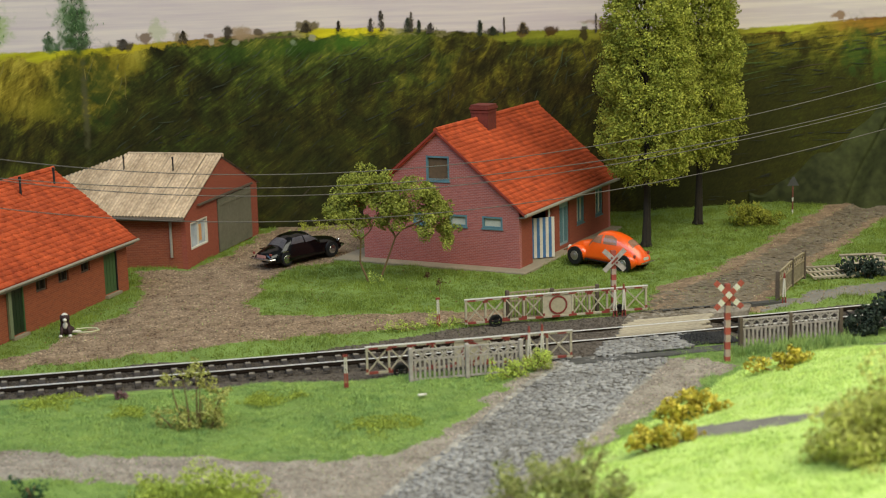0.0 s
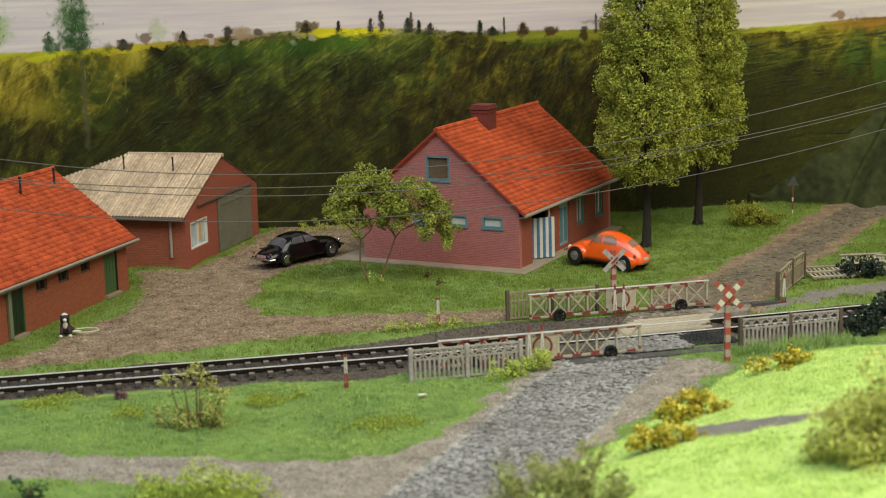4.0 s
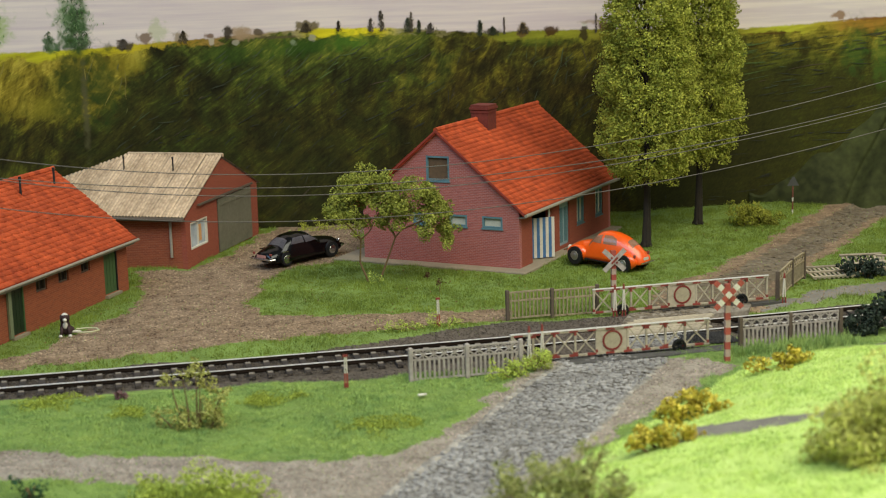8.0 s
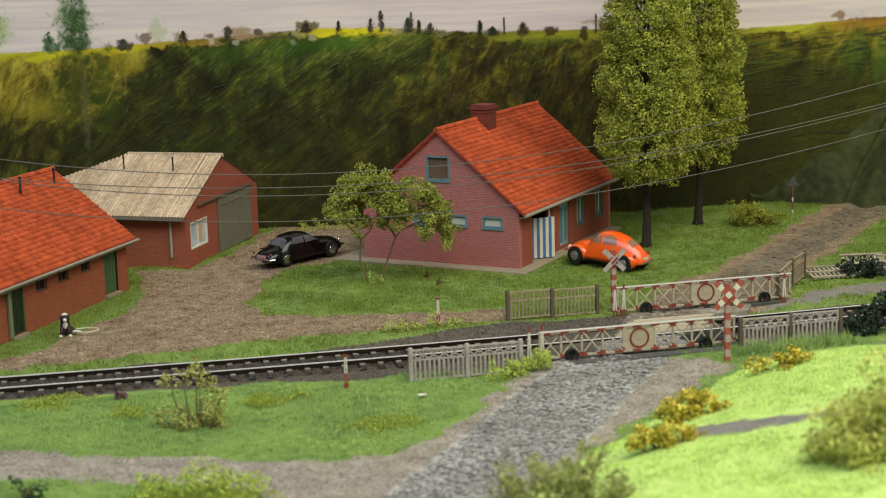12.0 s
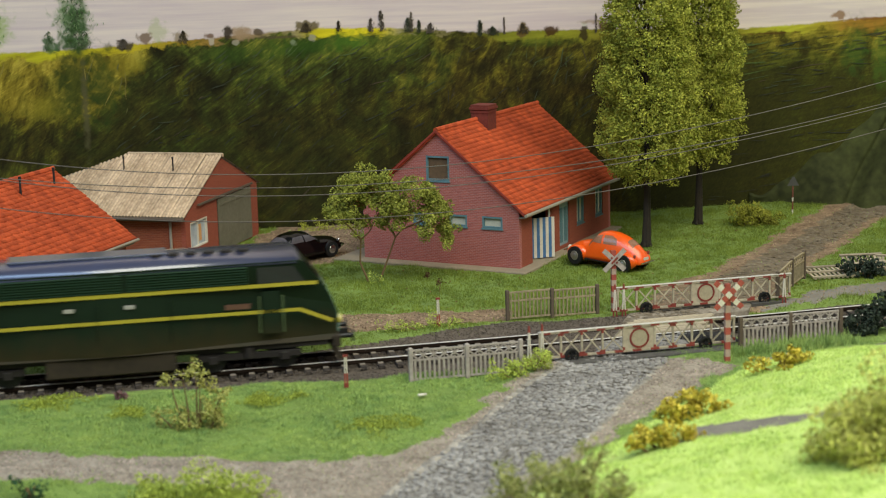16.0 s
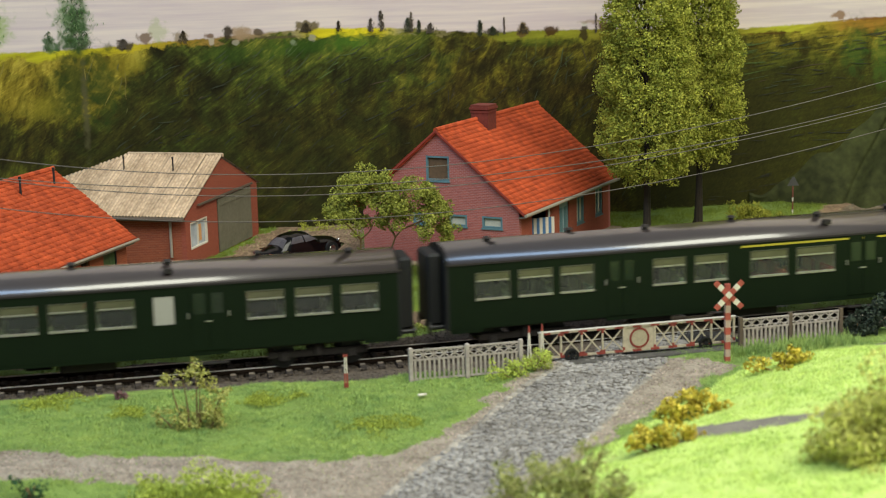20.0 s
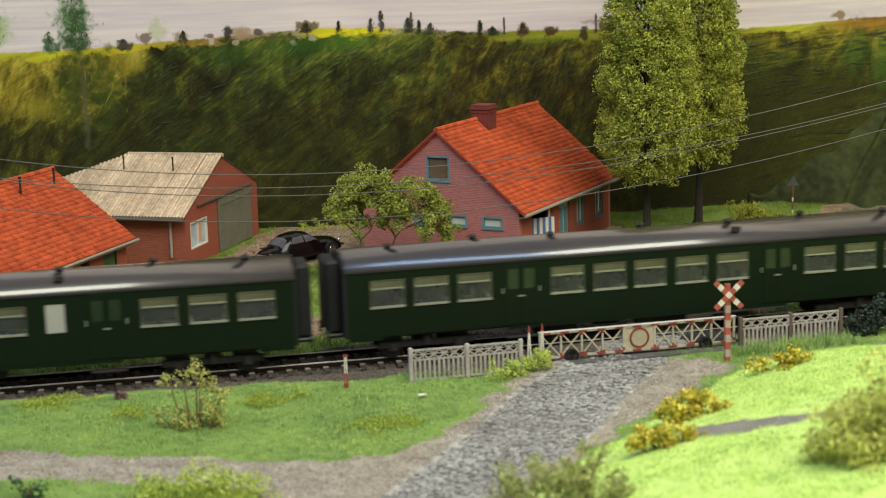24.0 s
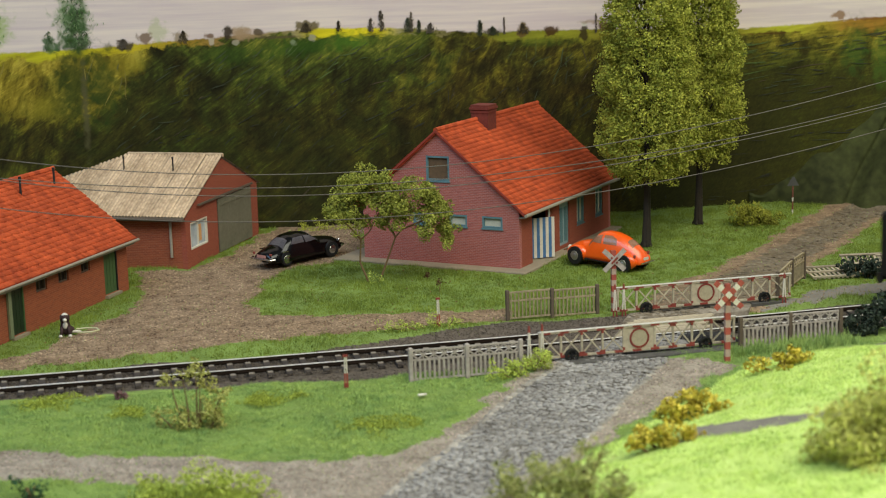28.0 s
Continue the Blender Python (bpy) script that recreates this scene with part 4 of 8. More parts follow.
def house():
    W, L, E, R = 8.21, 11.35, 2.72, 6.15
    h = thing("house", P(3.52, 74.95, 0.0, -27.33), "pink brick house with a steep orange tiled roof", "house")
    ga = [(-W, -0.25), (0, -0.25), (0, E), (-W / 2, R), (-W, E)]
    holes = [(-4.74, -3.52, 3.9, 5.08), (-1.88, -0.84, 1.8, 2.36), (-3.6, -2.66, 1.8, 2.36), (-5.5, -4.6, 1.8, 2.36)]
    part("gable_wall", gable_wall(ga, 0.25, holes), BRICK_PINK, h)
    part("rear_gable_wall", gable_wall(ga, 0.25, []), BRICK_PINK, h, m=P(0, L - 0.25, 0))
    # the side wall with porch recess, door and windows; x runs along the side
    holes = [(1.45, 3.6, -0.1, 2.35), (4.68, 5.92, 0.15, 2.3), (6.85, 7.85, 0.86, 2.2), (9.3, 10.3, 0.86, 2.25)]
    side = gable_wall([(0.25, -0.25), (L - 0.25, -0.25), (L - 0.25, E), (0.25, E)], 0.25, holes)
    bmesh.ops.transform(side, matrix=pose(0, 0, 0, 0, 0, 90), verts=side.verts)
    part("side_wall", side, BRICK_RED, h, "red brick side wall")
    bm = B()
    box(bm, -W + 0.125, L / 2, -0.25, 0.25, L - 0.5, E + 0.25)
    part("far_side_wall", bm, BRICK_PINK, h)
    # added dark sheet: the shade behind the porch opening is its colour
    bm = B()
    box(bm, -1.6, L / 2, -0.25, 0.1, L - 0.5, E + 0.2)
    part("inner_wall", bm, ROOM_SHADE, h)
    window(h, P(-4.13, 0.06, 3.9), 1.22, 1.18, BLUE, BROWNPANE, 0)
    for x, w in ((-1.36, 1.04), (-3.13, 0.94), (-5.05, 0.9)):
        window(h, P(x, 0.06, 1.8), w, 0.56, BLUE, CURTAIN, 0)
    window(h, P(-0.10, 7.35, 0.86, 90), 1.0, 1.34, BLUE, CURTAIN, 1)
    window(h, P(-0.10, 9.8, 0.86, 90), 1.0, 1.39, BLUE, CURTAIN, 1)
    d = new("door")
    d.parent = h
    d.matrix_basis = P(-0.12, 5.3, 0.15, 90)
    for name, x, z, w, hh, material in (("door_leaf", 0, 0, 1.04, 2.05, mat("pale_blue_door", rgb(150, 170, 176), 0.6, vary=0.25, fine=6)), ("door_post", -0.57, 0, 0.1, 2.15, BLUE), ("door_post", 0.57, 0, 0.1, 2.15, BLUE), ("door_head", 0, 2.05, 1.04, 0.1, BLUE)):
        bm = B()
        box(bm, x, 0, z, w, 0.08, hh)
        part(name, bm, material, d)
    for x in (-0.26, 0.26):
        bm = B()
        box(bm, x, -0.05, 0.15, 0.3, 0.03, 1.7)
        part("door_panel", bm, BLUE, d)
    # striped screen in the porch
    sc = new("striped_screen")
    sc.parent = h
    sc.matrix_basis = P(0.05, 2.5, 0.03, 45)
    for k in range(8):
        bm = B()
        box(bm, -0.52 + 0.15 * k, 0, 0.02, 0.145, 0.06, 1.92)
        part("stripe", bm, mat("blue_stripe_paint", rgb(72, 114, 160), 0.65, vary=0.3, fine=6) if k % 2 == 0 else WHITE, sc)
    bm = B()
    rod(bm, (0.18, 3.0, 0), (0.18, 3.0, 2.45), 0.05)
    part("porch_post", bm, WHITE, h)
    # roof: two slopes of board with pantiles on them
    og, oe = 0.14, 0.35
    k = (R - E) / (W / 2)
    zl = E - oe * k + 0.12
    lift = 0.14
    for sgn, x_e in ((1, oe), (-1, -W - oe)):
        bm = B()
        rx, rz = -W / 2, R + 0.12
        t = 0.14
        dz = lift if sgn < 0 else 0.0
        prism(bm, [(x_e, zl + dz), (rx, rz), (rx, rz - t), (x_e, zl - t)], -og, L + og, "xz")
        part("roof_board", bm, mat("roof_underlay", rgb(170, 60, 36), 0.8), h)
        a = (x_e, -og, zl + 0.01) if sgn > 0 else (x_e, L + og, zl + 0.01)
        b = (x_e, L + og, zl + 0.01) if sgn > 0 else (x_e, -og, zl + 0.01 + dz)
        a = (a[0], a[1], a[2] + dz)
        c = (rx, a[1], rz + 0.01)
        slope = (Vector(c) - Vector(a)).length
        put("roof_tiles", tiled_slope(L + 2 * og, slope, 0.25, 0.25, TILE, 3 + sgn), h, slope_frame(a, b, c), "stuff")
    for i in range(30):
        bm = B()
        y = -og + (L + 2 * og) * (i + 0.5) / 30
        rod(bm, (-W / 2, y - 0.2, R + 0.14), (-W / 2, y + 0.21, R + 0.17), 0.13, 0.12, 8)
        part("ridge_tile", bm, TILE, h)
    for y0 in (-og - 0.03,):
        for sgn in (1, -1):
            bm = B()
            x_e = oe if sgn > 0 else -W - oe
            prism(bm, [(x_e, zl - 0.06), (-W / 2, R + 0.06), (-W / 2, R + 0.18), (x_e, zl + 0.06)], y0 - 0.03, y0, "xz")
            part("verge_board", bm, mat("verge_red", rgb(150, 56, 40), 0.8), h)
    bm = B()
    rod(bm, (oe + 0.08, -og - 0.05, zl - 0.05), (oe + 0.08, L + og, zl - 0.05), 0.085, n=10)
    part("gutter", bm, GREY_CARD, h, "pale grey gutter")
    bm = B()
    box(bm, -0.08 + oe / 2, L / 2, zl - 0.2, oe, L, 0.05)
    part("soffit", bm, GREY_CARD, h)
    # chimney
    ch = new("chimney")
    ch.parent = h
    ch.matrix_basis = P(-W / 2 + 0.2, 4.6, R - 0.55)
    bm = B()
    box(bm, 0, 0, 0, 0.9, 0.95, 1.25)
    part("chimney_shaft", bm, BRICK_DARK, ch)
    for z, gme in ((1.02, 0.03), (1.18, 0.07), (1.29, 0.02)):
        bm = B()
        box(bm, 0, 0, z, 0.9 + 2 * gme, 0.95 + 2 * gme, 0.11)
        part("chimney_course", bm, BRICK_DARK, ch)
    # paving round the foot
    bm = B()
    box(bm, -W / 2 - 0.35, L / 2 - 0.3, -0.2, W + 1.9, L + 1.0, 0.20, bevel=0.04)
    tagged(part("paving", bm, CONCRETE, m=P(3.52, 74.95, 0.0, -27.33)), "pale concrete paving round the house", "paving", kind="structure")


house()


def barn():
    # origin at the near corner; x along the gable towards the rear, y along the long side to the left
    L, W, LE = 9.0, 11.4, 4.8
    E, R = 2.45, 4.6
    h = thing("barn", P(-12.15, 77.5, 0, 74), "red brick workshop under a pale corrugated roof", "workshop")
    ga = [(0, -0.25), (L, -0.25), (L, E + 0.3), (L / 2, R), (0, E)]
    holes = [(0.5, 2.5, 0.72, 2.02), (3.75, 7.95, -0.05, 2.65)]
    part("gable_wall", gable_wall(ga, 0.25, holes), BRICK_RED, h)
    side = gable_wall([(0.25, -0.25), (W, -0.25), (W, E), (0.25, E)], 0.25, [])
    bmesh.ops.transform(side, matrix=pose(0, 0.0, 0, 0, 0, 90), verts=side.verts)
    bmesh.ops.translate(side, vec=(0.25, 0, 0), verts=side.verts)
    part("side_wall", side, BRICK_SHED, h)
    bm = B()
    prism(bm, [(L - 0.25, 0.25), (L, 0.25), (LE, W), (LE - 0.25, W - 0.2)], -0.25, E + 0.25, "xy")
    part("rear_wall", bm, BRICK_RED, h)
    bm = B()
    box(bm, LE / 2, W - 0.1, -0.25, LE - 0.5, 0.2, E + 0.2)
    part("end_wall", bm, BRICK_RED, h)
    window(h, P(1.5, 0.06, 0.72), 2.0, 1.3, WHITE, mat("bright_pane", rgb(176, 184, 192), 0.2, vary=0.35, scale=0.8, fine=2), 1, False, fw=0.07)
    bm = B()
    box(bm, 1.75, 0.1, 0.95, 0.42, 0.03, 0.8)
    part("curtain", bm, mat("orange_curtain", rgb(204, 152, 100), 0.8, vary=0.25), h, "orange curtain behind the pane")
    # sliding doors of upright boards on a rail
    for x0 in (3.75, 5.85):
        d = new("sliding_door")
        d.parent = h
        d.matrix_basis = P(x0, -0.05, -0.02)
        for k in range(7):
            bm = B()
            box(bm, 0.15 + 0.3 * k, 0, 0, 0.285, 0.07, 2.66)
            part("board", bm, GREYDOOR, d)
        bm = B()
        box(bm, 1.05, -0.05, 2.3, 2.0, 0.04, 0.12)
        part("door_rail", bm, GREYDOOR, d)
    bm = B()
    box(bm, 4.7, -0.12, 2.72, 6.8, 0.1, 0.09)
    part("door_track", bm, POST_BROWN, h, "dark sliding-door rail")
    # hipped corrugated roof: the front slope in sheets
    oe, og = 0.32, 0.10
    k = (R - E) / (L / 2)
    ef = (-oe, E - oe * k + 0.1)
    rz = R + 0.1
    hip = 5.0
    bm = B()
    vs = [bm.verts.new(p) for p in ((ef[0], -og, ef[1]), (ef[0], W + og, ef[1]), (L / 2, hip, rz), (L / 2, -og, rz), (L + oe, -og, E + 0.3 - oe * k), (LE + oe, W + og, E + 0.2))]
    bm.faces.new((vs[0], vs[3], vs[2], vs[1]))
    bm.faces.new((vs[3], vs[4], vs[5], vs[2]))
    bm.faces.new((vs[2], vs[5], vs[1]))
    bmesh.ops.solidify(bm, geom=bm.faces[:], thickness=0.05)
    part("roof_board", bm, GREY_CARD, h)
    # corrugation: ridged strips up the slope, cut back along the hip
    V, F = [], []
    pitch = 0.17
    n = int((W + 2 * og) / pitch)
    slope_len = L / 2 + oe
    rr = np.random.RandomState(8)
    for i in range(n):
        y0 = -og + i * pitch
        ym = y0 + pitch / 2
        reach = 1.0 if ym < hip else max(0.02, 1 - (ym - hip) / (W + og - hip))
        sag = rr.normal(0, 0.012)
        b = len(V)
        for t in (0.0, 0.5, 1.0):
            for q, up in ((0, 0.0), (0.35, 0.055), (0.65, 0.055), (1.0, 0.0)):
                V.append((ef[0] - 0.05 + slope_len * reach * t, y0 + q * pitch, ef[1] + 0.03 + (rz - ef[1]) * reach * t + up + (sag if t else 0)))
        for j in range(2):
            for q in range(3):
                F.append((b + 4 * j + q, b + 4 * j + 4 + q, b + 4 * j + 5 + q, b + 4 * j + 1 + q))
    put("corrugated_sheet", raw("corrugated_sheet", V, F, TIN), h, Matrix(), "stuff")
    bm = B()
    rod(bm, (ef[0] - 0.1, -og, ef[1] - 0.06), (ef[0] - 0.1, W, ef[1] - 0.06), 0.1, n=10)
    part("gutter", bm, POST_BROWN, h, "brown gutter along the eave")
    bm = B()
    rod(bm, (-0.09, 0.75, 0.45), (-0.09, 0.75, ef[1] - 0.05), 0.07)
    part("downpipe", bm, GREY_CARD, h)
    bm = B()
    rod(bm, (L / 2, -og - 0.05, rz + 0.04), (L / 2, hip, rz + 0.04), 0.1, n=8)
    part("ridge_cap", bm, TIN, h)
    for y, t in ((1.95, 0.72), (4.6, 0.72), (8.6, 0.45)):
        bm = B()
        x = ef[0] + slope_len * t
        z = ef[1] + (rz - ef[1]) * t
        rod(bm, (x, y, z), (x, y, z + 0.72), 0.04, n=8)
        rod(bm, (x, y, z + 0.66), (x, y, z + 0.76), 0.055, n=8)
        part("vent_pipe", bm, UNDER, h, "thin dark vent pipe")


barn()


def shed():
    # origin at the far corner of the yard wall; x runs back along the wall towards the front, outside towards -y after turning
    L, Wd, E, R = 14.0, 7.2, 2.2, 5.12
    h = thing("stable", P(-14.2, 73.3, 0, 71.1), "long brick outbuilding with a red tiled roof", "outbuilding")
    holes = [(-2.05, -0.92, 0.08, 2.15), (-3.92, -3.2, 1.45, 2.02), (-5.74, -4.95, 1.4, 2.02), (-7.45, -6.62, 1.38, 2.0), (-9.45, -8.4, 0.02, 2.1)]
    part("yard_wall", gable_wall([(-L, -0.25), (0, -0.25), (0, E), (-L, E)], 0.25, holes), BRICK_SHED, h)
    ga = [(0.25, -0.25), (Wd, -0.25), (Wd, E), (Wd / 2, R), (0.25, E + 0.2)]
    for x in (-0.25, -L):
        gm = gable_wall(ga, 0.25, [])
        bmesh.ops.transform(gm, matrix=pose(0, 0, 0, 0, 0, 90), verts=gm.verts)
        bmesh.ops.translate(gm, vec=(x + 0.25, 0, 0), verts=gm.verts)
        part("end_wall", gm, BRICK_SHED, h)
    bm = B()
    box(bm, -L / 2, Wd - 0.12, -0.25, L - 0.5, 0.25, E + 0.25)
    part("rear_wall", bm, BRICK_SHED, h)
    # added dark sheet that holds the stable's inside shade as colour
    bm = B()
    box(bm, -L / 2, 1.2, -0.2, L - 0.6, 0.1, E)
    part("inner_wall", bm, ROOM_SHADE, h)
    # opaque panes, coloured like the unlit inside
    for (a, b, z0, z1) in holes[1:4]:
        window(h, P((a + b) / 2, 0.14, z0), b - a, z1 - z0, POST_BROWN, ROOM_SHADE, 1, False, fw=0.06)
    for (a, b, z0, z1), material in ((holes[0], GREEN_DOOR), (holes[4], DARK_GREEN)):
        d = new("plank_door")
        d.parent = h
        d.matrix_basis = P(a, 0.08, z0)
        for k in range(4):
            bm = B()
            box(bm, 0.12 + (b - a - 0.08) * (k + 0.5) / 4 - 0.08, 0, 0, (b - a - 0.1) / 4 - 0.015, 0.06, z1 - z0 - 0.03)
            part("plank", bm, material, d)
        bm = B()
        box(bm, (b - a) / 2, -0.1, -0.14, b - a + 0.1, 0.3, 0.12)
        part("doorstep", bm, CONCRETE, d)
        bm = B()
        box(bm, b - a - 0.02, -0.03, 0, 0.09, 0.1, z1 - z0)
        part("door_post", bm, BLACK if material is GREEN_DOOR else GREEN_DOOR, d)
    bm = B()
    box(bm, -9.55, -0.08, 0, 0.22, 0.1, 2.12)
    part("downpipe", bm, mat("grey_green_post", rgb(120, 126, 96), 0.7), h)
    oe, og = 0.42, 0.2
    k = (R - E) / (Wd / 2)
    zl = E - oe * k + 0.36
    rz = R + 0.14
    for sgn in (1, -1):
        ye = -oe if sgn > 0 else Wd + oe
        bm = B()
        prism(bm, [(ye, zl), (Wd / 2, rz), (Wd / 2, rz - 0.14), (ye, zl - 0.14)], -L - og, og, "yz")
        part("roof_board", bm, mat("roof_underlay", rgb(170, 60, 36), 0.8), h)
        a = (-L - og, ye, zl + 0.01) if sgn > 0 else (og, ye, zl + 0.01)
        b = (og, ye, zl + 0.01) if sgn > 0 else (-L - og, ye, zl + 0.01)
        c = (a[0], Wd / 2, rz + 0.01)
        put("roof_tiles", tiled_slope(L + 2 * og, (Vector(c) - Vector(a)).length, 0.25, 0.25, TILE, 9 + sgn), h, slope_frame(a, b, c), "stuff")
    for i in range(34):
        bm = B()
        x = -L - og + (L + 2 * og) * (i + 0.5) / 34
        rod(bm, (x - 0.21, Wd / 2, rz + 0.02), (x + 0.21, Wd / 2, rz + 0.05), 0.13, 0.12, 8)
        part("ridge_tile", bm, TILE, h)
    bm = B()
    rod(bm, (-L - og, -oe - 0.08, zl - 0.05), (og + 0.05, -oe - 0.08, zl - 0.05), 0.065, n=10)
    part("gutter", bm, GREY_CARD, h, "pale grey gutter")
    bm = B()
    box(bm, -L / 2, -oe / 2, zl - 0.2, L, oe, 0.05)
    part("soffit", bm, GREY_CARD, h)
    for x, y in ((-0.9, 2.9), (-3.6, 2.9)):
        bm = B()
        z = zl + (y + oe) * (rz - zl) / (Wd / 2 + oe)
        rod(bm, (x, y, z - 0.1), (x, y, z + 0.75), 0.05, n=8)
        rod(bm, (x, y, z + 0.65), (x, y, z + 0.8), 0.07, n=8)
        part("vent_pipe", bm, UNDER, h, "thin dark vent pipe")


shed()


# ---- track and level crossing ----
def railway():
    tr = thing("railway_track", P(0, 0, 0), "single railway track with rusty rails on dark sleepers", "track", kind="structure")
    ss = [-300, -200, -120, -60] + list(np.arange(-45, 60.5, 1.5)) + [90, 130]
    for side in (-1, 1):
        for name, prof, material in (("rail", [(-0.07, -0.17), (0.07, -0.17), (0.03, -0.12), (0.036, -0.018), (-0.036, -0.018), (-0.03, -0.12)], RAIL),
                                     ("rail_head", [(-0.05, -0.017), (0.05, -0.017), (0.05, -0.006), (0.044, 0.0), (-0.044, 0.0), (-0.05, -0.006)], RAILTOP)):
            V, F = [], []
            for s in ss:
                for o, z in prof:
                    x, y, th = track(s, side * 0.7525 + o)
                    V.append((x, y, z))
            n = len(prof)
            for i in range(len(ss) - 1):
                for k in range(n):
                    F.append((n * i + k, n * i + (k + 1) % n, n * (i + 1) + (k + 1) % n, n * (i + 1) + k))
            put(name, raw(name, V, F, material), tr, Matrix())
    bm = B()
    box(bm, 0, 0, -0.34, 0.24, 2.5, 0.17, bevel=0.02)
    sl = mesh_of("sleeper", bm, SLEEPER)
    bm = B()
    for o in (-0.7525, 0.7525):
        for q in (-0.14, 0.14):
            box(bm, 0, o + q, -0.19, 0.2, 0.14, 0.05)
    ch = mesh_of("rail_chair", bm, mat("pale_chair", rgb(146, 134, 120), 0.8, vary=0.5))
    for i in range(-60, 75):
        s = i * 0.68 + 0.1
        if 9.9 < s < 16.2:
            continue
        q = put("sleeper", sl, tr, on_track(s, 0, 0))
        put("rail_chair", ch, tr, on_track(s, 0, 0))
    # ballast stones over the bed
    r = np.random.RandomState(31)
    n = 46000
    s, o = r.uniform(-24, 36, n), r.uniform(-3.3, 3.2, n)
    pl = np.array([track(a, b)[:2] for a, b in zip(s, o)])
    ok = ~((s > 10.3 + 0.6 * (o + 3.1)) & (s < 14.3 + 0.6 * (o + 3.1)) & (np.abs(o) < 3.0)) & (region(pl[:, 0], pl[:, 1]) == 6)
    s, o, pl = s[ok], o[ok], pl[ok]
    base = np.where(np.abs(o) < 1.45, np.where((s > 8.5) & (s < 17.5), np.maximum(-0.23, gz(pl[:, 0], pl[:, 1]) - 0.01), -0.23), gz(pl[:, 0], pl[:, 1]) - 0.01)
    stones("ballast", pl[:, 0], pl[:, 1], base, r, (0.022, 0.052), BALLAST, "dark grey ballast stones between the sleepers")


def stones(name, x, y, z, r, size, material, label):
    """Angular pebbles: jittered octahedra."""
    n = len(x)
    base = np.array([(1, 0, 0), (0, 1, 0), (-1, 0, 0), (0, -1, 0), (0, 0, 0.8), (0, 0, -0.6)], float)
    a = r.uniform(0, 6.28, n)
    sc = r.uniform(*size, n)
    q = base[None] * (1 + r.uniform(-0.35, 0.35, (n, 6, 3)))
    c, s_ = np.cos(a)[:, None], np.sin(a)[:, None]
    X = (q[..., 0] * c - q[..., 1] * s_) * sc[:, None] + x[:, None]
    Y = (q[..., 0] * s_ + q[..., 1] * c) * sc[:, None] + y[:, None]
    Z = q[..., 2] * sc[:, None] * 0.8 + z[:, None] + sc[:, None] * 0.3
    tri = np.array([(0, 1, 4), (1, 2, 4), (2, 3, 4), (3, 0, 4), (1, 0, 5), (2, 1, 5), (3, 2, 5), (0, 3, 5)])
    F = (np.arange(n)[:, None, None] * 6 + tri[None]).reshape(-1, 3)
    tagged(new(name, raw(name, np.stack([X, Y, Z], -1).reshape(-1, 3), F, material)), label, "stones", kind="stuff")


railway()


def crossing():
    """Timber and stone decking between and beside the rails."""
    c = thing("level_crossing", P(0, 0, 0), "worn timber and stone deck of a level crossing", "crossing", kind="structure")
    r = np.random.RandomState(4)
    # sheets of stone in strips, skewed with the road
    for o0, o1, a, b, material in ((-3.1, -0.86, 10.3, 14.2, ROADGREY), (-0.64, 0.64, 11.9, 15.6, ROADGREY), (1.75, 3.0, 13.2, 18.6, VERGE_SOIL)):
        sk = 0.6
        bm = B()
        pts = [track(a, o0), track(b, o0), track(b + sk * (o1 - o0), o1), track(a + sk * (o1 - o0), o1)]
        prism(bm, [p[:2] for p in pts], -0.4, -0.06, "xy")
        part("stone_deck", bm, material, c)
    # pale boards between and beyond the rails
    for o in (-0.52, -0.26, 0.0, 0.26, 0.52, 0.98, 1.24, 1.5):
        a = 11.95 + 0.6 * (o + 0.7) + r.normal(0, 0.1)
        ln = 3.6 + r.normal(0, 0.15)
        bm = B()
        box(bm, 0, 0, -0.075, ln, 0.235, 0.09, bevel=0.02)
        x, y, th = track(a + ln / 2, o)
        part("plank", bm, WOOD, c, m=P(x, y, r.uniform(-0.01, 0.01), math.degrees(th) + r.normal(0, 0.5)))
    # heap of black ballast beside the deck
    hs, ho = 14.3 + 2.0 * r.rand(1500), -2.6 + 1.6 * r.rand(1500)
    q = np.array([track(float(a), float(b))[:2] for a, b in zip(hs, ho)])
    hz = -0.12 + 0.22 * np.exp(-((hs - 15.1) / 0.6) ** 2 - ((ho + 1.8) / 0.6) ** 2)
    stones("ballast_heap", q[:, 0], q[:, 1], hz, r, (0.05, 0.1), mat("black_ballast", rgb(42, 40, 39), 0.95, vary=0.4, rand=0.3), "heap of black ballast beside the deck")


crossing()


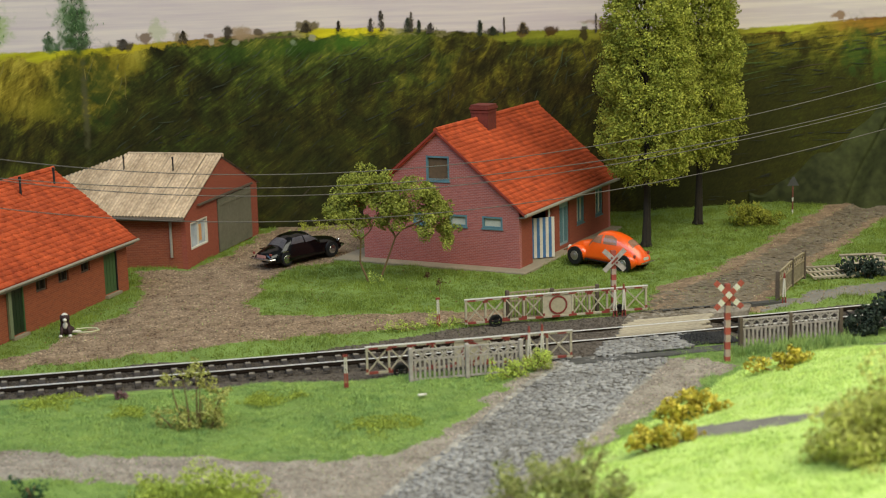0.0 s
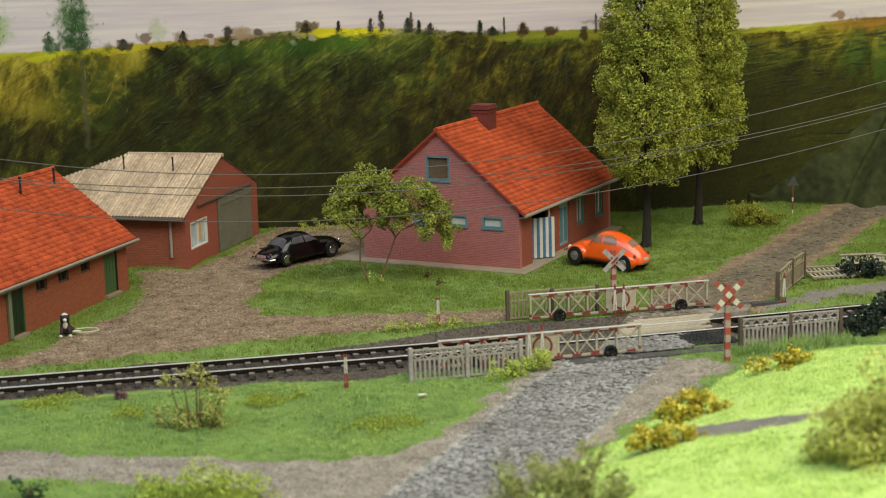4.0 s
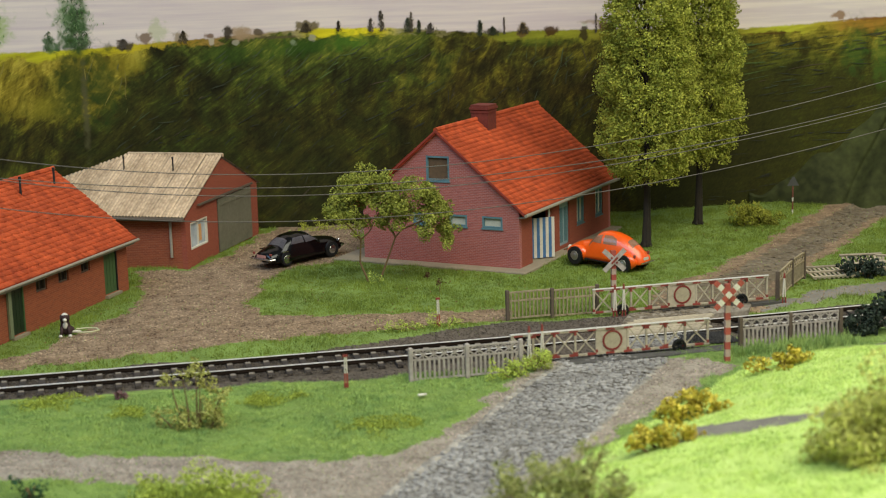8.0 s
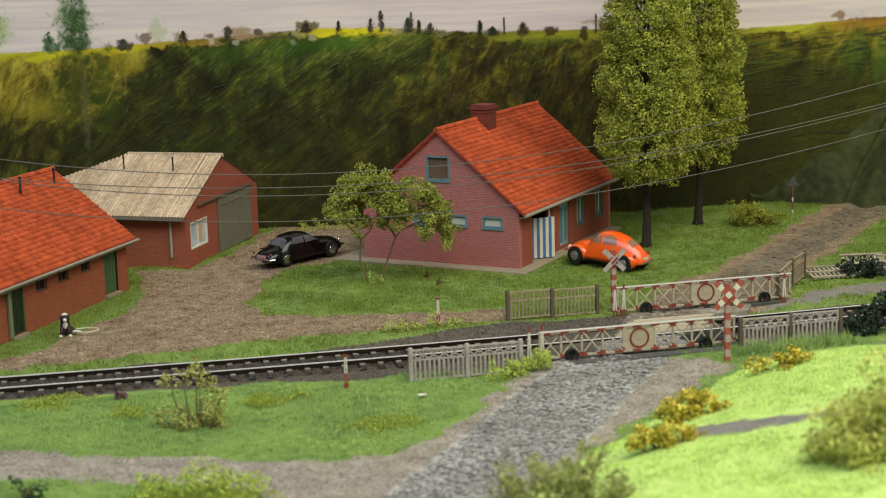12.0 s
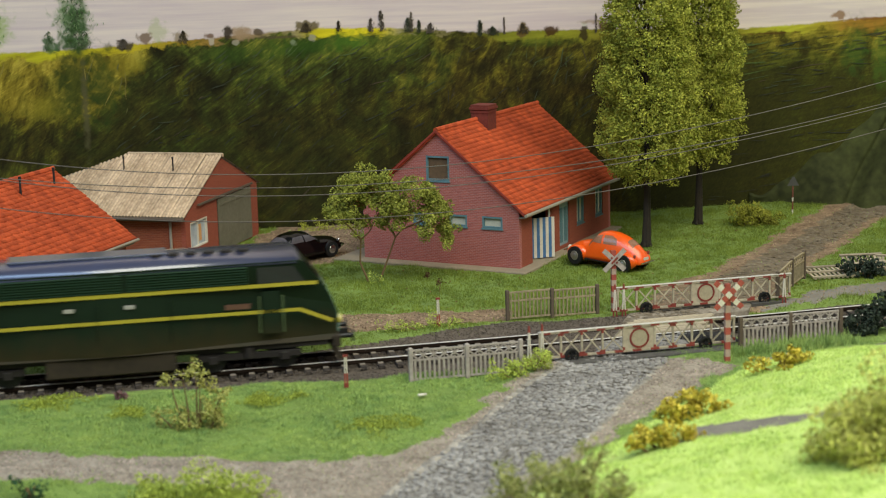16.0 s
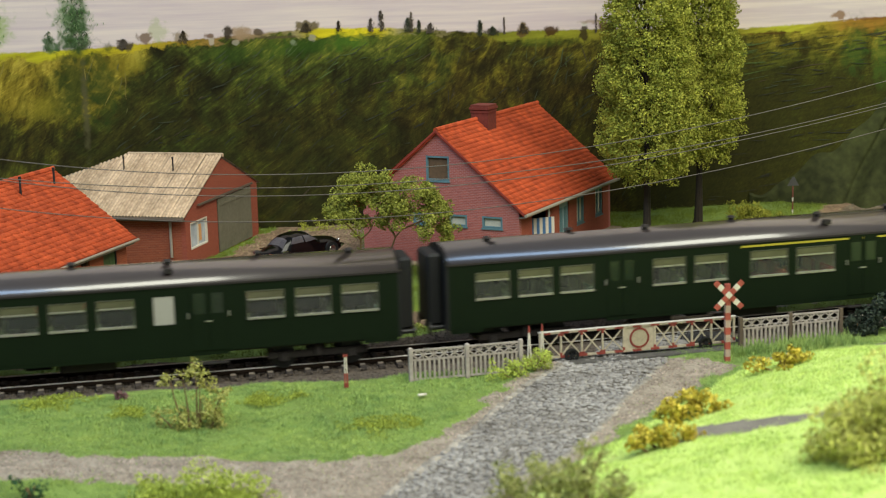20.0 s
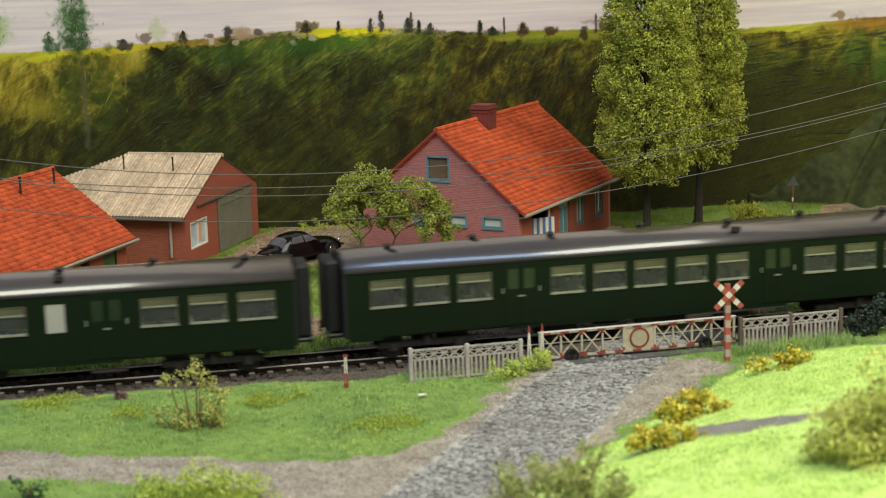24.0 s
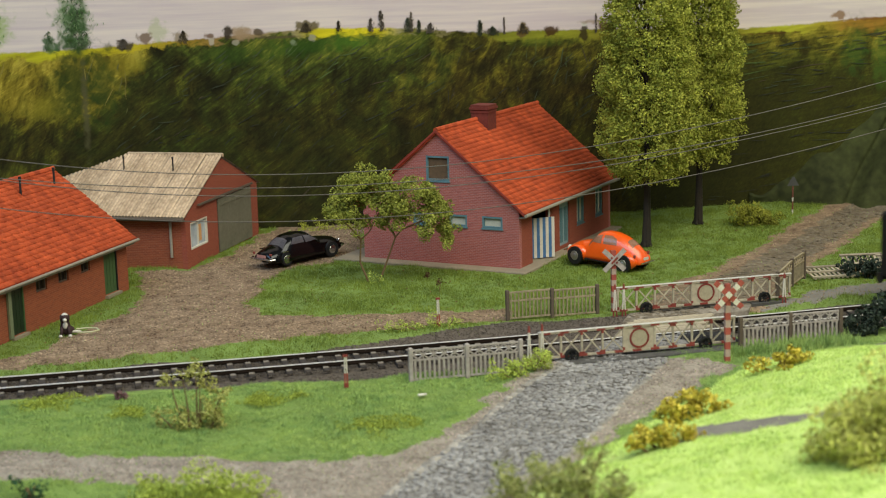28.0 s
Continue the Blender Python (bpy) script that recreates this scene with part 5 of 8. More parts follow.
def cobbles():
    """Rows of setts across the road."""
    r = np.random.RandomState(12)
    ax, ay = -2.6, 40.0
    ux, uy = 0.30, 0.954
    step, wide = 0.105, 0.22
    rows = []
    for i in range(-10, 520):
        shift = r.uniform(0, wide)
        for j in range(-42, 86):
            rows.append((ax + ux * i * step + uy * (j * wide + shift), ay + uy * i * step - ux * (j * wide + shift)))
    p = np.array(rows) + r.normal(0, 0.014, (len(rows), 2))
    s, o = along(p[:, 0], p[:, 1])
    lo = 10.3 + 0.6 * (o + 3.1)
    deck = (s > lo) & (s < lo + 3.9) & (o > -3.0) & (o < -0.9)
    kind = region(p[:, 0], p[:, 1])
    beyond = ((s > lo) & (s < lo + 4.6) & (o > 1.8) & (o < 6.5) & (kind != 0)) | ((kind == 4) & (o > 1.8))
    road = within(ROAD, p[:, 0], p[:, 1]) & (o < -2.6)

    def lay(name, q, material, label, rise=0.03, size=(0.085, 0.118, 0.040, 0.053)):
        """Uneven setts with worn, rounded tops."""
        n = len(q)
        _, oo = along(q[:, 0], q[:, 1])
        z = np.where((oo > -2.9) & (oo < 2.9), -0.055, gz(q[:, 0], q[:, 1])) + r.normal(0, 0.014, n)
        hx, hy = r.uniform(size[0], size[1], n), r.uniform(size[2], size[3], n)
        c = []
        for sx, sy, dz in ((-1, -1, 0), (1, -1, 0), (1, 1, 0), (-1, 1, 0), (-0.8, -0.7, rise), (0.8, -0.7, rise), (0.8, 0.7, rise), (-0.8, 0.7, rise)):
            tx, ty = r.normal(0, 0.012, n), r.normal(0, 0.01, n)
            c.append(np.stack([q[:, 0] + uy * sx * hx + ux * sy * hy + tx, q[:, 1] - ux * sx * hx + uy * sy * hy + ty, z + dz - 0.01 + r.normal(0, 0.012, n)], -1))
        f = np.array([(4, 5, 6, 7), (0, 1, 5, 4), (1, 2, 6, 5), (2, 3, 7, 6), (3, 0, 4, 7)])
        F = (np.arange(n)[:, None, None] * 8 + f[None]).reshape(-1, 4)
        tagged(new(name, raw(name, np.stack(c, 1).reshape(-1, 3), F, material)), label, "cobbles", kind="stuff")
    lay("cobbles", p[road | deck], COBBLE, "uneven grey cobbles of the road", 0.03)
    lay("lane_cobbles", p[beyond & ~road & ~deck], mat("brown_grey_sett", rgb(126, 114, 96), 0.92, vary=0.4, scale=0.5, fine=8, rand=0.2, second=rgb(98, 85, 68)), "worn brown-grey setts of the lane", 0.012)
    edge = []
    for line in (ROAD[1:5], ROAD[7:12]):
        for (x0, y0), (x1, y1) in zip(line, line[1:]):
            k = int(math.hypot(x1 - x0, y1 - y0) / 0.24)
            edge += [(x0 + (x1 - x0) * t / k, y0 + (y1 - y0) * t / k) for t in range(k)]
    lay("edge_stones", np.array(edge) + r.normal(0, 0.03, (len(edge), 2)), mat("pale_edge_stone", rgb(158, 150, 138), 0.9, vary=0.35, fine=10, rand=0.3), "pale stones along the road's edge", 0.05, (0.09, 0.15, 0.08, 0.13))


cobbles()


# ---- sliding gates ----
GATE_LEN = 7.68


def sliding_gate(label):
    """x along the gate from its left end, y across, z from the running level."""
    gt = thing("sliding_gate", P(0, 0, 0), label, "gate", "sliding gates of the level crossing")
    L, z0, z1 = GATE_LEN, 0.22, 1.2
    bm = B()
    box(bm, L / 2, 0, z1 - 0.07, L, 0.10, 0.07)
    part("top_rail", bm, GATE_WHITE, gt)
    bm = B()
    box(bm, L / 2, 0, z1, L + 0.02, 0.13, 0.03)
    part("cap_strip", bm, GATE_RAIL, gt, "bright white cap strip")
    bm = B()
    box(bm, L / 2, 0, z0, L, 0.10, 0.07)
    part("bottom_rail", bm, GATE_WHITE, gt)
    stiles = (0.05, 0.85, 1.65, 2.45, 3.27, 4.48, 5.2, 5.95, 6.72, 7.62)
    for k, x in enumerate(stiles):
        bm = B()
        box(bm, x, 0, z0 + 0.07, 0.075, 0.08, z1 - z0 - 0.14)
        part("upright", bm, GATE_WHITE, gt)
    # crossed braces, with a plate in the middle
    for k in range(9):
        if k == 4:
            continue
        xa, xb = stiles[k] + 0.04, stiles[k + 1] - 0.04
        for za, zb, dy in ((z0 + 0.08, z1 - 0.09, 0.022), (z1 - 0.09, z0 + 0.08, -0.022)):
            bm = B()
            d = Vector((xb - xa, 0, zb - za))
            m = Matrix.Translation(((xa + xb) / 2, dy, (za + zb) / 2)) @ pose(0, 0, 0, 0, -math.degrees(math.atan2(d.z, d.x)), 0)
            box(bm, 0, 0, -0.026, d.length, 0.035, 0.052, m)
            part("brace", bm, GATE_WHITE, gt)
    xc = 3.875
    bm = B()
    box(bm, xc, 0, z0 + 0.07, 1.13, 0.04, z1 - z0 - 0.15)
    part("sign_plate", bm, GATE_WHITE, gt, "cream plate")
    bm = B()
    ring(bm, (xc, (z0 + z1) / 2), 0.385, 0.315, -0.045, -0.02)
    part("sign_ring", bm, mat("dull_dark_red", rgb(128, 52, 44), 0.6, vary=0.25), gt, "dark red ring")
    bm = B()
    rod(bm, (xc, -0.034, (z0 + z1) / 2), (xc, -0.018, (z0 + z1) / 2), 0.31, n=28)
    part("sign_disc", bm, mat("grey_cream_disc", rgb(172, 160, 132), 0.7, vary=0.25), gt)
    # red bands along the rails
    for zz in (z1 - 0.075, z0 - 0.003):
        for k in range(11):
            bm = B()
            box(bm, 0.28 + 0.70 * k, 0, zz, 0.34, 0.112, 0.078)
            part("red_band", bm, RED, gt)
    for k, x in enumerate(stiles):
        zz = z1 - 0.19 if k in (2, 3, 7, 8) else z0 + 0.075
        bm = B()
        box(bm, x, 0, zz, 0.085, 0.09, 0.11)
        part("red_mark", bm, RED, gt)
        if k in (1, 2, 3, 6, 7):
            bm = B()
            box(bm, x, 0, z0 + 0.076 if zz > 0.5 else z1 - 0.16, 0.2, 0.088, 0.08)
            part("red_mark", bm, RED, gt)
    wheels = []
    for x in (1.25, 6.47):
        w = new("wheel")
        w.parent = gt
        w.matrix_basis = P(x, -0.02, 0.27)
        bm = B()
        ring(bm, (0, 0, 0), 0.25, 0.19, -0.12, -0.04)
        ring(bm, (0, 0, 0), 0.27, 0.2, -0.04, -0.02)
        part("rim", bm, BLACK, w)
        for k in range(4):
            bm = B()
            a = k * math.pi / 4
            rod(bm, (-0.2 * math.cos(a), -0.08, -0.2 * math.sin(a)), (0.2 * math.cos(a), -0.08, 0.2 * math.sin(a)), 0.022, n=6)
            part("spoke", bm, RUBBER, w)
        bm = B()
        rod(bm, (0, -0.17, 0), (0, 0.1, 0), 0.05, n=10)
        part("axle", bm, BLACK, w)
        bm = B()
        box(bm, x, 0.05, 0.24, 0.36, 0.08, 0.22, bevel=0.03)
        part("axle_box", bm, BLACK, gt)
        wheels.append(w)
    return gt, wheels


GATE_Z = -0.18
gate_a, wheels_a = sliding_gate("white lattice gate with red bands on its ground rail")
gate_b, wheels_b = sliding_gate("white and red lattice gate beyond the track")


def gate_rails():
    for name, o, a, b in (("front", -3.05, 0.2, 17.2), ("rear", 3.05, 5.5, 21.2)):
        bm = B()
        for q in (-0.09,):
            for i in range(20):
                s0, s1 = a + (b - a) * i / 20, a + (b - a) * (i + 1) / 20
                x0, y0, _ = track(s0, o + q)
                x1, y1, _ = track(s1, o + q)
                rod(bm, (x0, y0, GATE_Z - 0.03), (x1, y1, GATE_Z - 0.03), 0.05, n=4)
        bed = B()
        for i in range(12):
            s0, s1 = a + 9.2 + (b - a - 9.6) * i / 12, a + 9.2 + (b - a - 9.6) * (i + 1) / 12
            wd = 0.62 if o < 0 else 0.3
            q = [track(s0, o - wd), track(s1, o - wd), track(s1, o + 0.12), track(s0, o + 0.12)]
            prism(bed, [v[:2] for v in q], GATE_Z - 0.3, GATE_Z + 0.12, "xy")
        tagged(part("rail_bed", bed, mat("dark_wet_concrete", rgb(82, 79, 75), 0.7, vary=0.4, scale=0.8, fine=7)), "dark concrete bed of a gate rail", "rail bed", kind="structure")
        tagged(part("gate_rail", bm, mat("dark_guide_rail", rgb(60, 58, 58), 0.5, 0.4)), "dark ground rail of a sliding gate", "rail", kind="structure")


gate_rails()


def guide_posts():
    """Narrow red-tipped white trestles that guide the gates."""
    def one(m, h, label):
        t = thing("guide_post", m, label, "guide post", "guide posts of the gates")
        for nm, z0, z1, material in (("post_foot", -0.1, 0.2 * h, RED), ("post_shaft", 0.2 * h, 0.84 * h, WHITE), ("post_tip", 0.84 * h, h, RED)):
            bm = B()
            r0 = 0.032 if nm != "post_tip" else 0.045
            for q in (-1, 1):
                rod(bm, (q * 0.07 * (1 - z0 / h), 0, z0), (q * 0.07 * (1 - z1 / h), 0, z1), r0, 0.03 if nm == "post_tip" else r0, 8)
            part(nm, bm, material, t)
    for s, o, h in ((7.83, -3.35, 1.5), (8.32, -3.35, 1.5), (13.22, 2.75, 1.35), (13.6, 2.75, 1.35), (20.68, 2.75, 1.25)):
        x, y, th = track(s, o)
        one(P(x, y, g(x, y), math.degrees(th)), h, "slim white guide post with a red tip")
    for s, o in ((1.05, -4.0), (6.0, 3.45)):
        x, y, th = track(s, o)
        t = thing("stop_frame", P(x, y, g(x, y) - 0.02, math.degrees(th)), "narrow white stop frame with red ends", "stop frame", "stop frames of the gates")
        for q in (-0.05, 0.05):
            bm = B()
            rod(bm, (q, 0, 0), (q * 0.77, 0, 0.55), 0.026, n=8)
            part("upright_foot", bm, FADED_RED, t)
            bm = B()
            rod(bm, (q * 0.77, 0, 0.55), (q * 0.5, 0, 1.2), 0.026, n=8)
            part("upright", bm, WHITE, t)
        bm = B()
        box(bm, 0, 0, 1.14, 0.17, 0.07, 0.08)
        part("red_head", bm, RED, t)
        bm = B()
        box(bm, 0, 0, 0.0, 0.16, 0.08, 0.2)
        part("red_foot", bm, RED, t)


guide_posts()


def fence_panel(m, w, h, material, post_mat, label, last=True, lattice=True, bar=0.075):
    """A concrete panel between two posts: upright bars below, a row of lozenges above."""
    t = thing("fence_panel", m, label, "fence", "concrete fence panels")
    for x in (0, w) if last else (0,):
        bm = B()
        box(bm, x, 0, -0.25, 0.15, 0.16, h + 0.3, bevel=0.02)
        part("post", bm, post_mat, t)
    for z in (h - 0.08, h * 0.64, 0.06):
        bm = B()
        box(bm, w / 2, 0, z, w - 0.15, 0.07, 0.06)
        part("rail", bm, material, t)
    n = 11
    for k in range(n):
        x = 0.075 + (w - 0.15) * (k + 0.5) / n
        bm = B()
        box(bm, x, 0, 0.12, bar, 0.05, (h * 0.64 if lattice else h - 0.06) - 0.12)
        part("bar", bm, material, t)
    c = 5 if lattice else 0
    zc, hh = h * 0.64 + 0.06 + (h * 0.36 - 0.14) / 2, (h * 0.36 - 0.14) / 2
    for k in range(c):
        xa = 0.075 + (w - 0.15) * k / c
        wd = (w - 0.15) / c
        for i in range(2):
            bm = B()
            p, q = (xa, zc), (xa + wd / 2, zc + (hh if i else -hh))
            p2 = (xa + wd, zc)
            for u, v in ((p, q), (q, p2)):
                rod(bm, (u[0], 0, u[1]), (v[0], 0, v[1]), 0.4 * bar, n=5)
            part("lozenge_bar", bm, material, t)
        bm = B()
        box(bm, xa + wd if k < c - 1 else xa + wd - 0.02, 0, h * 0.64 + 0.06, 0.03, 0.04, h * 0.36 - 0.14)
        part("lozenge_stile", bm, material, t)


def fences():
    lab = "weathered grey concrete fence panel by the crossing"
    for s0, s1, o, last in ((3.35, 5.38, -4.0, False), (5.38, 7.33, -4.0, True), (15.8, 17.8, -3.75, False), (17.8, 19.85, -3.7, True)):
        x, y, th = track(s0, o)
        x1, y1, _ = track(s1, o)
        fence_panel(P(x, y, min(g(x, y), g(x1, y1)) + 0.0, math.degrees(math.atan2(y1 - y, x1 - x))), math.hypot(x1 - x, y1 - y), 1.2, FENCE_GREY, FENCE_GREY if s0 < 15 else POST_BROWN, lab, last)
    for s0, s1, o0, o1, last in ((8.9, 10.8, 3.5, 3.55, False), (10.8, 12.75, 3.55, 3.6, True), (20.55, 22.3, 3.1, 5.3, False), (22.3, 23.6, 5.3, 6.7, True)):
        x, y, th = track(s0, o0)
        x1, y1, _ = track(s1, o1)
        fence_panel(P(x, y, g(x, y), math.degrees(math.atan2(y1 - y, x1 - x))), math.hypot(x1 - x, y1 - y), 1.2, FENCE_TAN, POST_BROWN, "tan concrete fence panel between dark posts", last, lattice=s0 > 15, bar=0.048)


fences()


def crossbuck(m, h, label, near):
    """A red and white warning cross on a banded post."""
    t = thing("warning_cross", m, label, "crossing sign", "warning crosses of the level crossing")
    n = 9
    for k in range(n):
        bm = B()
        box(bm, 0, 0, -0.1 + (h + 0.1 - 0.55) * k / n, 0.19, 0.19, (h + 0.1 - 0.55) / n)
        part("post_band", bm, FADED_RED if k % 2 == 0 else mat("grimy_white_band", rgb(178, 156, 140), 0.75, vary=0.3, fine=8), t)
    bm = B()
    box(bm, 0, 0.02, h - 0.55, 0.2, 0.16, 0.5)
    part("post_top", bm, FADED_RED, t)
    zc = h - 0.42
    ln = 1.40 if near else 1.22
    for i, a in enumerate((44, -44)):
        arm = new("cross_arm")
        arm.parent = t
        arm.matrix_basis = P(0, -0.13 - 0.05 * i, zc, 0, 0, a)
        fields = 7 if near else 5
        for k in range(fields):
            bm = B()
            box(bm, -ln / 2 + ln * (k + 0.5) / fields, 0, -0.1, ln / fields, 0.04, 0.2 if near else 0.2)
            part("arm_field", bm, (FADED_RED if k % 2 == 0 else WHITE) if near else FENCE_GREY, arm)
        if not near:
            bm = B()
            box(bm, 0, -0.03, -0.04, ln * 0.3, 0.02, 0.08)
            part("arm_mark", bm, RED, arm)


x, y = 10.2, 58.4
crossbuck(P(x, y, g(x, y), 8), 2.9, "red and white warning cross on a banded post", True)
x, y = 6.95, 66.6
crossbuck(P(x, y, g(x, y), 10), 2.6, "pale weathered warning cross on a banded post", False)


def far_sign():
    x, y = 18.6, 86.9
    t = thing("road_sign", P(x, y, g(x, y), 10), "grey triangular road sign on a banded post", "road sign")
    for k in range(7):
        bm = B()
        rod(bm, (0, 0, k * 0.22), (0, 0, (k + 1) * 0.22), 0.04, n=8)
        part("post_band", bm, WHITE if k in (0, 3) else mat("faded_red", rgb(120, 66, 52), 0.7), t)
    bm = B()
    prism(bm, [(-0.33, 1.5), (0.33, 1.5), (0.05, 1.98), (-0.05, 1.98)], -0.06, -0.03, "xz")
    part("sign_plate", bm, mat("grey_sign_back", rgb(70, 70, 66), 0.7), t)


far_sign()


WIRES = ((-3.7e-05, 0.006077, -0.042935, 6.277), (-1.8e-05, 0.004826, -0.039165, 5.756), (-5.1e-05, 0.006159, -0.044348, 5.432), (-3.3e-05, 0.005766, -0.044565, 4.409))


def wires():
    """Four telegraph wires that sag over the yard."""
    for c3, c2, c1, c0 in WIRES:
        cu = bpy.data.curves.new("wire", "CURVE")
        cu.dimensions = "3D"
        cu.bevel_depth = 0.019 * U
        cu.bevel_resolution = 1
        sp = cu.splines.new("POLY")
        ss = np.arange(-22, 41, 1.5)
        sp.points.add(len(ss) - 1)
        for i, s in enumerate(ss):
            x, y, _ = track(float(s), 4.5)
            sp.points[i].co = (x * U, y * U, (((c3 * s + c2) * s + c1) * s + c0) * U, 1)
        cu.materials.append(WIRE)
        tagged(new("telegraph_wire", cu), "thin grey telegraph wire sagging over the yard", "wire", "telegraph wires")
    for s in (-22.3, 40.3):
        x, y, th = track(s, 4.5)
        t = thing("telegraph_pole", P(x, y, g(x, y) if s < 30 else -0.1, math.degrees(th)), "wooden telegraph pole with insulators", "telegraph pole", "telegraph poles")
        bm = B()
        top = 12.0 if s > 0 else 10.4
        rod(bm, (0, 0, -0.3), (0, 0, top), 0.17, 0.11, 10)
        part("pole", bm, BARK, t)
        for c3, c2, c1, c0 in WIRES:
            zz = ((c3 * s + c2) * s + c1) * s + c0
            bm = B()
            rod(bm, (-0.3 if s > 0 else 0.3, 0, zz), (0, 0, zz - 0.05), 0.04, n=6)
            part("insulator_arm", bm, GREY_CARD, t)


wires()


# ---- plants ----
def leaf_cloud(name, pts, nrm, r, size, material):
    """Small bent leaves (two triangles each) round given points."""
    n = len(pts)
    a = r.normal(0, 1, (n, 3))
    a /= np.linalg.norm(a, axis=1)[:, None]
    a = a + 0.6 * nrm
    a /= np.linalg.norm(a, axis=1)[:, None]
    t = np.cross(a, r.normal(0, 1, (n, 3)))
    t /= np.linalg.norm(t, axis=1)[:, None] + 1e-9
    b = np.cross(a, t)
    s = r.uniform(*size, n)[:, None]
    w = s * r.uniform(0.5, 0.85, (n, 1))
    V = np.stack([pts - t * s, pts + b * w + a * s * 0.15, pts + t * s, pts - b * w + a * s * 0.15], 1).reshape(-1, 3)
    q = np.arange(n)[:, None] * 4
    F = np.concatenate([q + np.array((0, 1, 2)), q + np.array((0, 2, 3))])
    return raw(name, V, F, material)


def clumps(r, blobs, per, flat=1.0):
    """Points near the surface of ragged clumps. blobs: rows of x, y, z, radius."""
    P_, N_ = [], []
    for x, y, z, rad in blobs:
        n = max(4, int(per * rad * rad))
        d = r.normal(0, 1, (n, 3))
        d /= np.linalg.norm(d, axis=1)[:, None]
        k = rad * (0.5 + 0.5 * r.rand(n, 1) ** 0.5)
        P_.append(np.array([x, y, z]) + d * k * np.array([1, 1, flat]))
        N_.append(d)
    return np.concatenate(P_), np.concatenate(N_)


def tapered(bm, pts, r0, r1, n=8):
    for i in range(len(pts) - 1):
        a, b = i / (len(pts) - 1), (i + 1) / (len(pts) - 1)
        rod(bm, pts[i], pts[i + 1], r0 + (r1 - r0) * a, r0 + (r1 - r0) * b, n)


def poplar(x, y, z, height, rad, seed, label, crown0):
    r = np.random.RandomState(seed)
    t = thing("tree", P(x, y, z, 0), label, "tree", "tall trees by the house")
    bm = B()
    tapered(bm, [(0, 0, -0.1), (0.03, 0, 1.2), (0.06, 0.04, 3.2), (0, 0.3, height * 0.6), (0, 0.3, height * 0.95)], 0.25, 0.03)
    for k in range(5):
        a = k * 1.26 + 0.4
        rod(bm, (0.05 * math.cos(a), 0.05 * math.sin(a), 0.22), (0.3 * math.cos(a), 0.3 * math.sin(a), -0.1), 0.14, 0.05, 6)
    part("trunk", bm, BARK, t)
    for k in range(26):
        a = r.uniform(0, 6.28)
        z0 = r.uniform(crown0 - 0.3, height * 0.8)
        ln = rad * r.uniform(0.5, 0.8)
        bm = B()
        tapered(bm, [(0, 0, z0), (ln * 0.5 * math.cos(a), ln * 0.5 * math.sin(a), z0 + ln * 0.5), (ln * math.cos(a), ln * math.sin(a), z0 + ln * 1.3)], 0.07, 0.02, 6)
        part("limb", bm, BARK, t)
    blobs = []
    for k in range(1800):
        f = r.rand() ** 0.85
        zz = crown0 + (height - crown0) * f
        prof = rad * min(1.0, 0.7 + 2.0 * f) * (1 - max(0, f - 0.3) ** 1.7 * 1.15)
        prof *= 1 + 0.05 * math.sin(zz * 2.1 + seed)
        a = r.uniform(0, 6.28)
        d = prof * math.sqrt(r.uniform(0.3, 1.0))
        blobs.append((0.08 + d * math.cos(a), d * math.sin(a), zz + r.normal(0, 0.1), r.uniform(0.2, 0.38)))
    p, n = clumps(r, blobs, 620)
    put("crown", leaf_cloud("crown", p, n, r, (0.038, 0.075), LEAF_POPLAR), t, Matrix())


poplar(9.94, 79.7, 0.05, 15.0, 2.45, 3, "tall dense leafy tree on a dark trunk in the grass", 3.25)
poplar(13.3, 85.0, 0.1, 15.5, 2.2, 8, "tall narrow leafy tree behind another", 3.3)


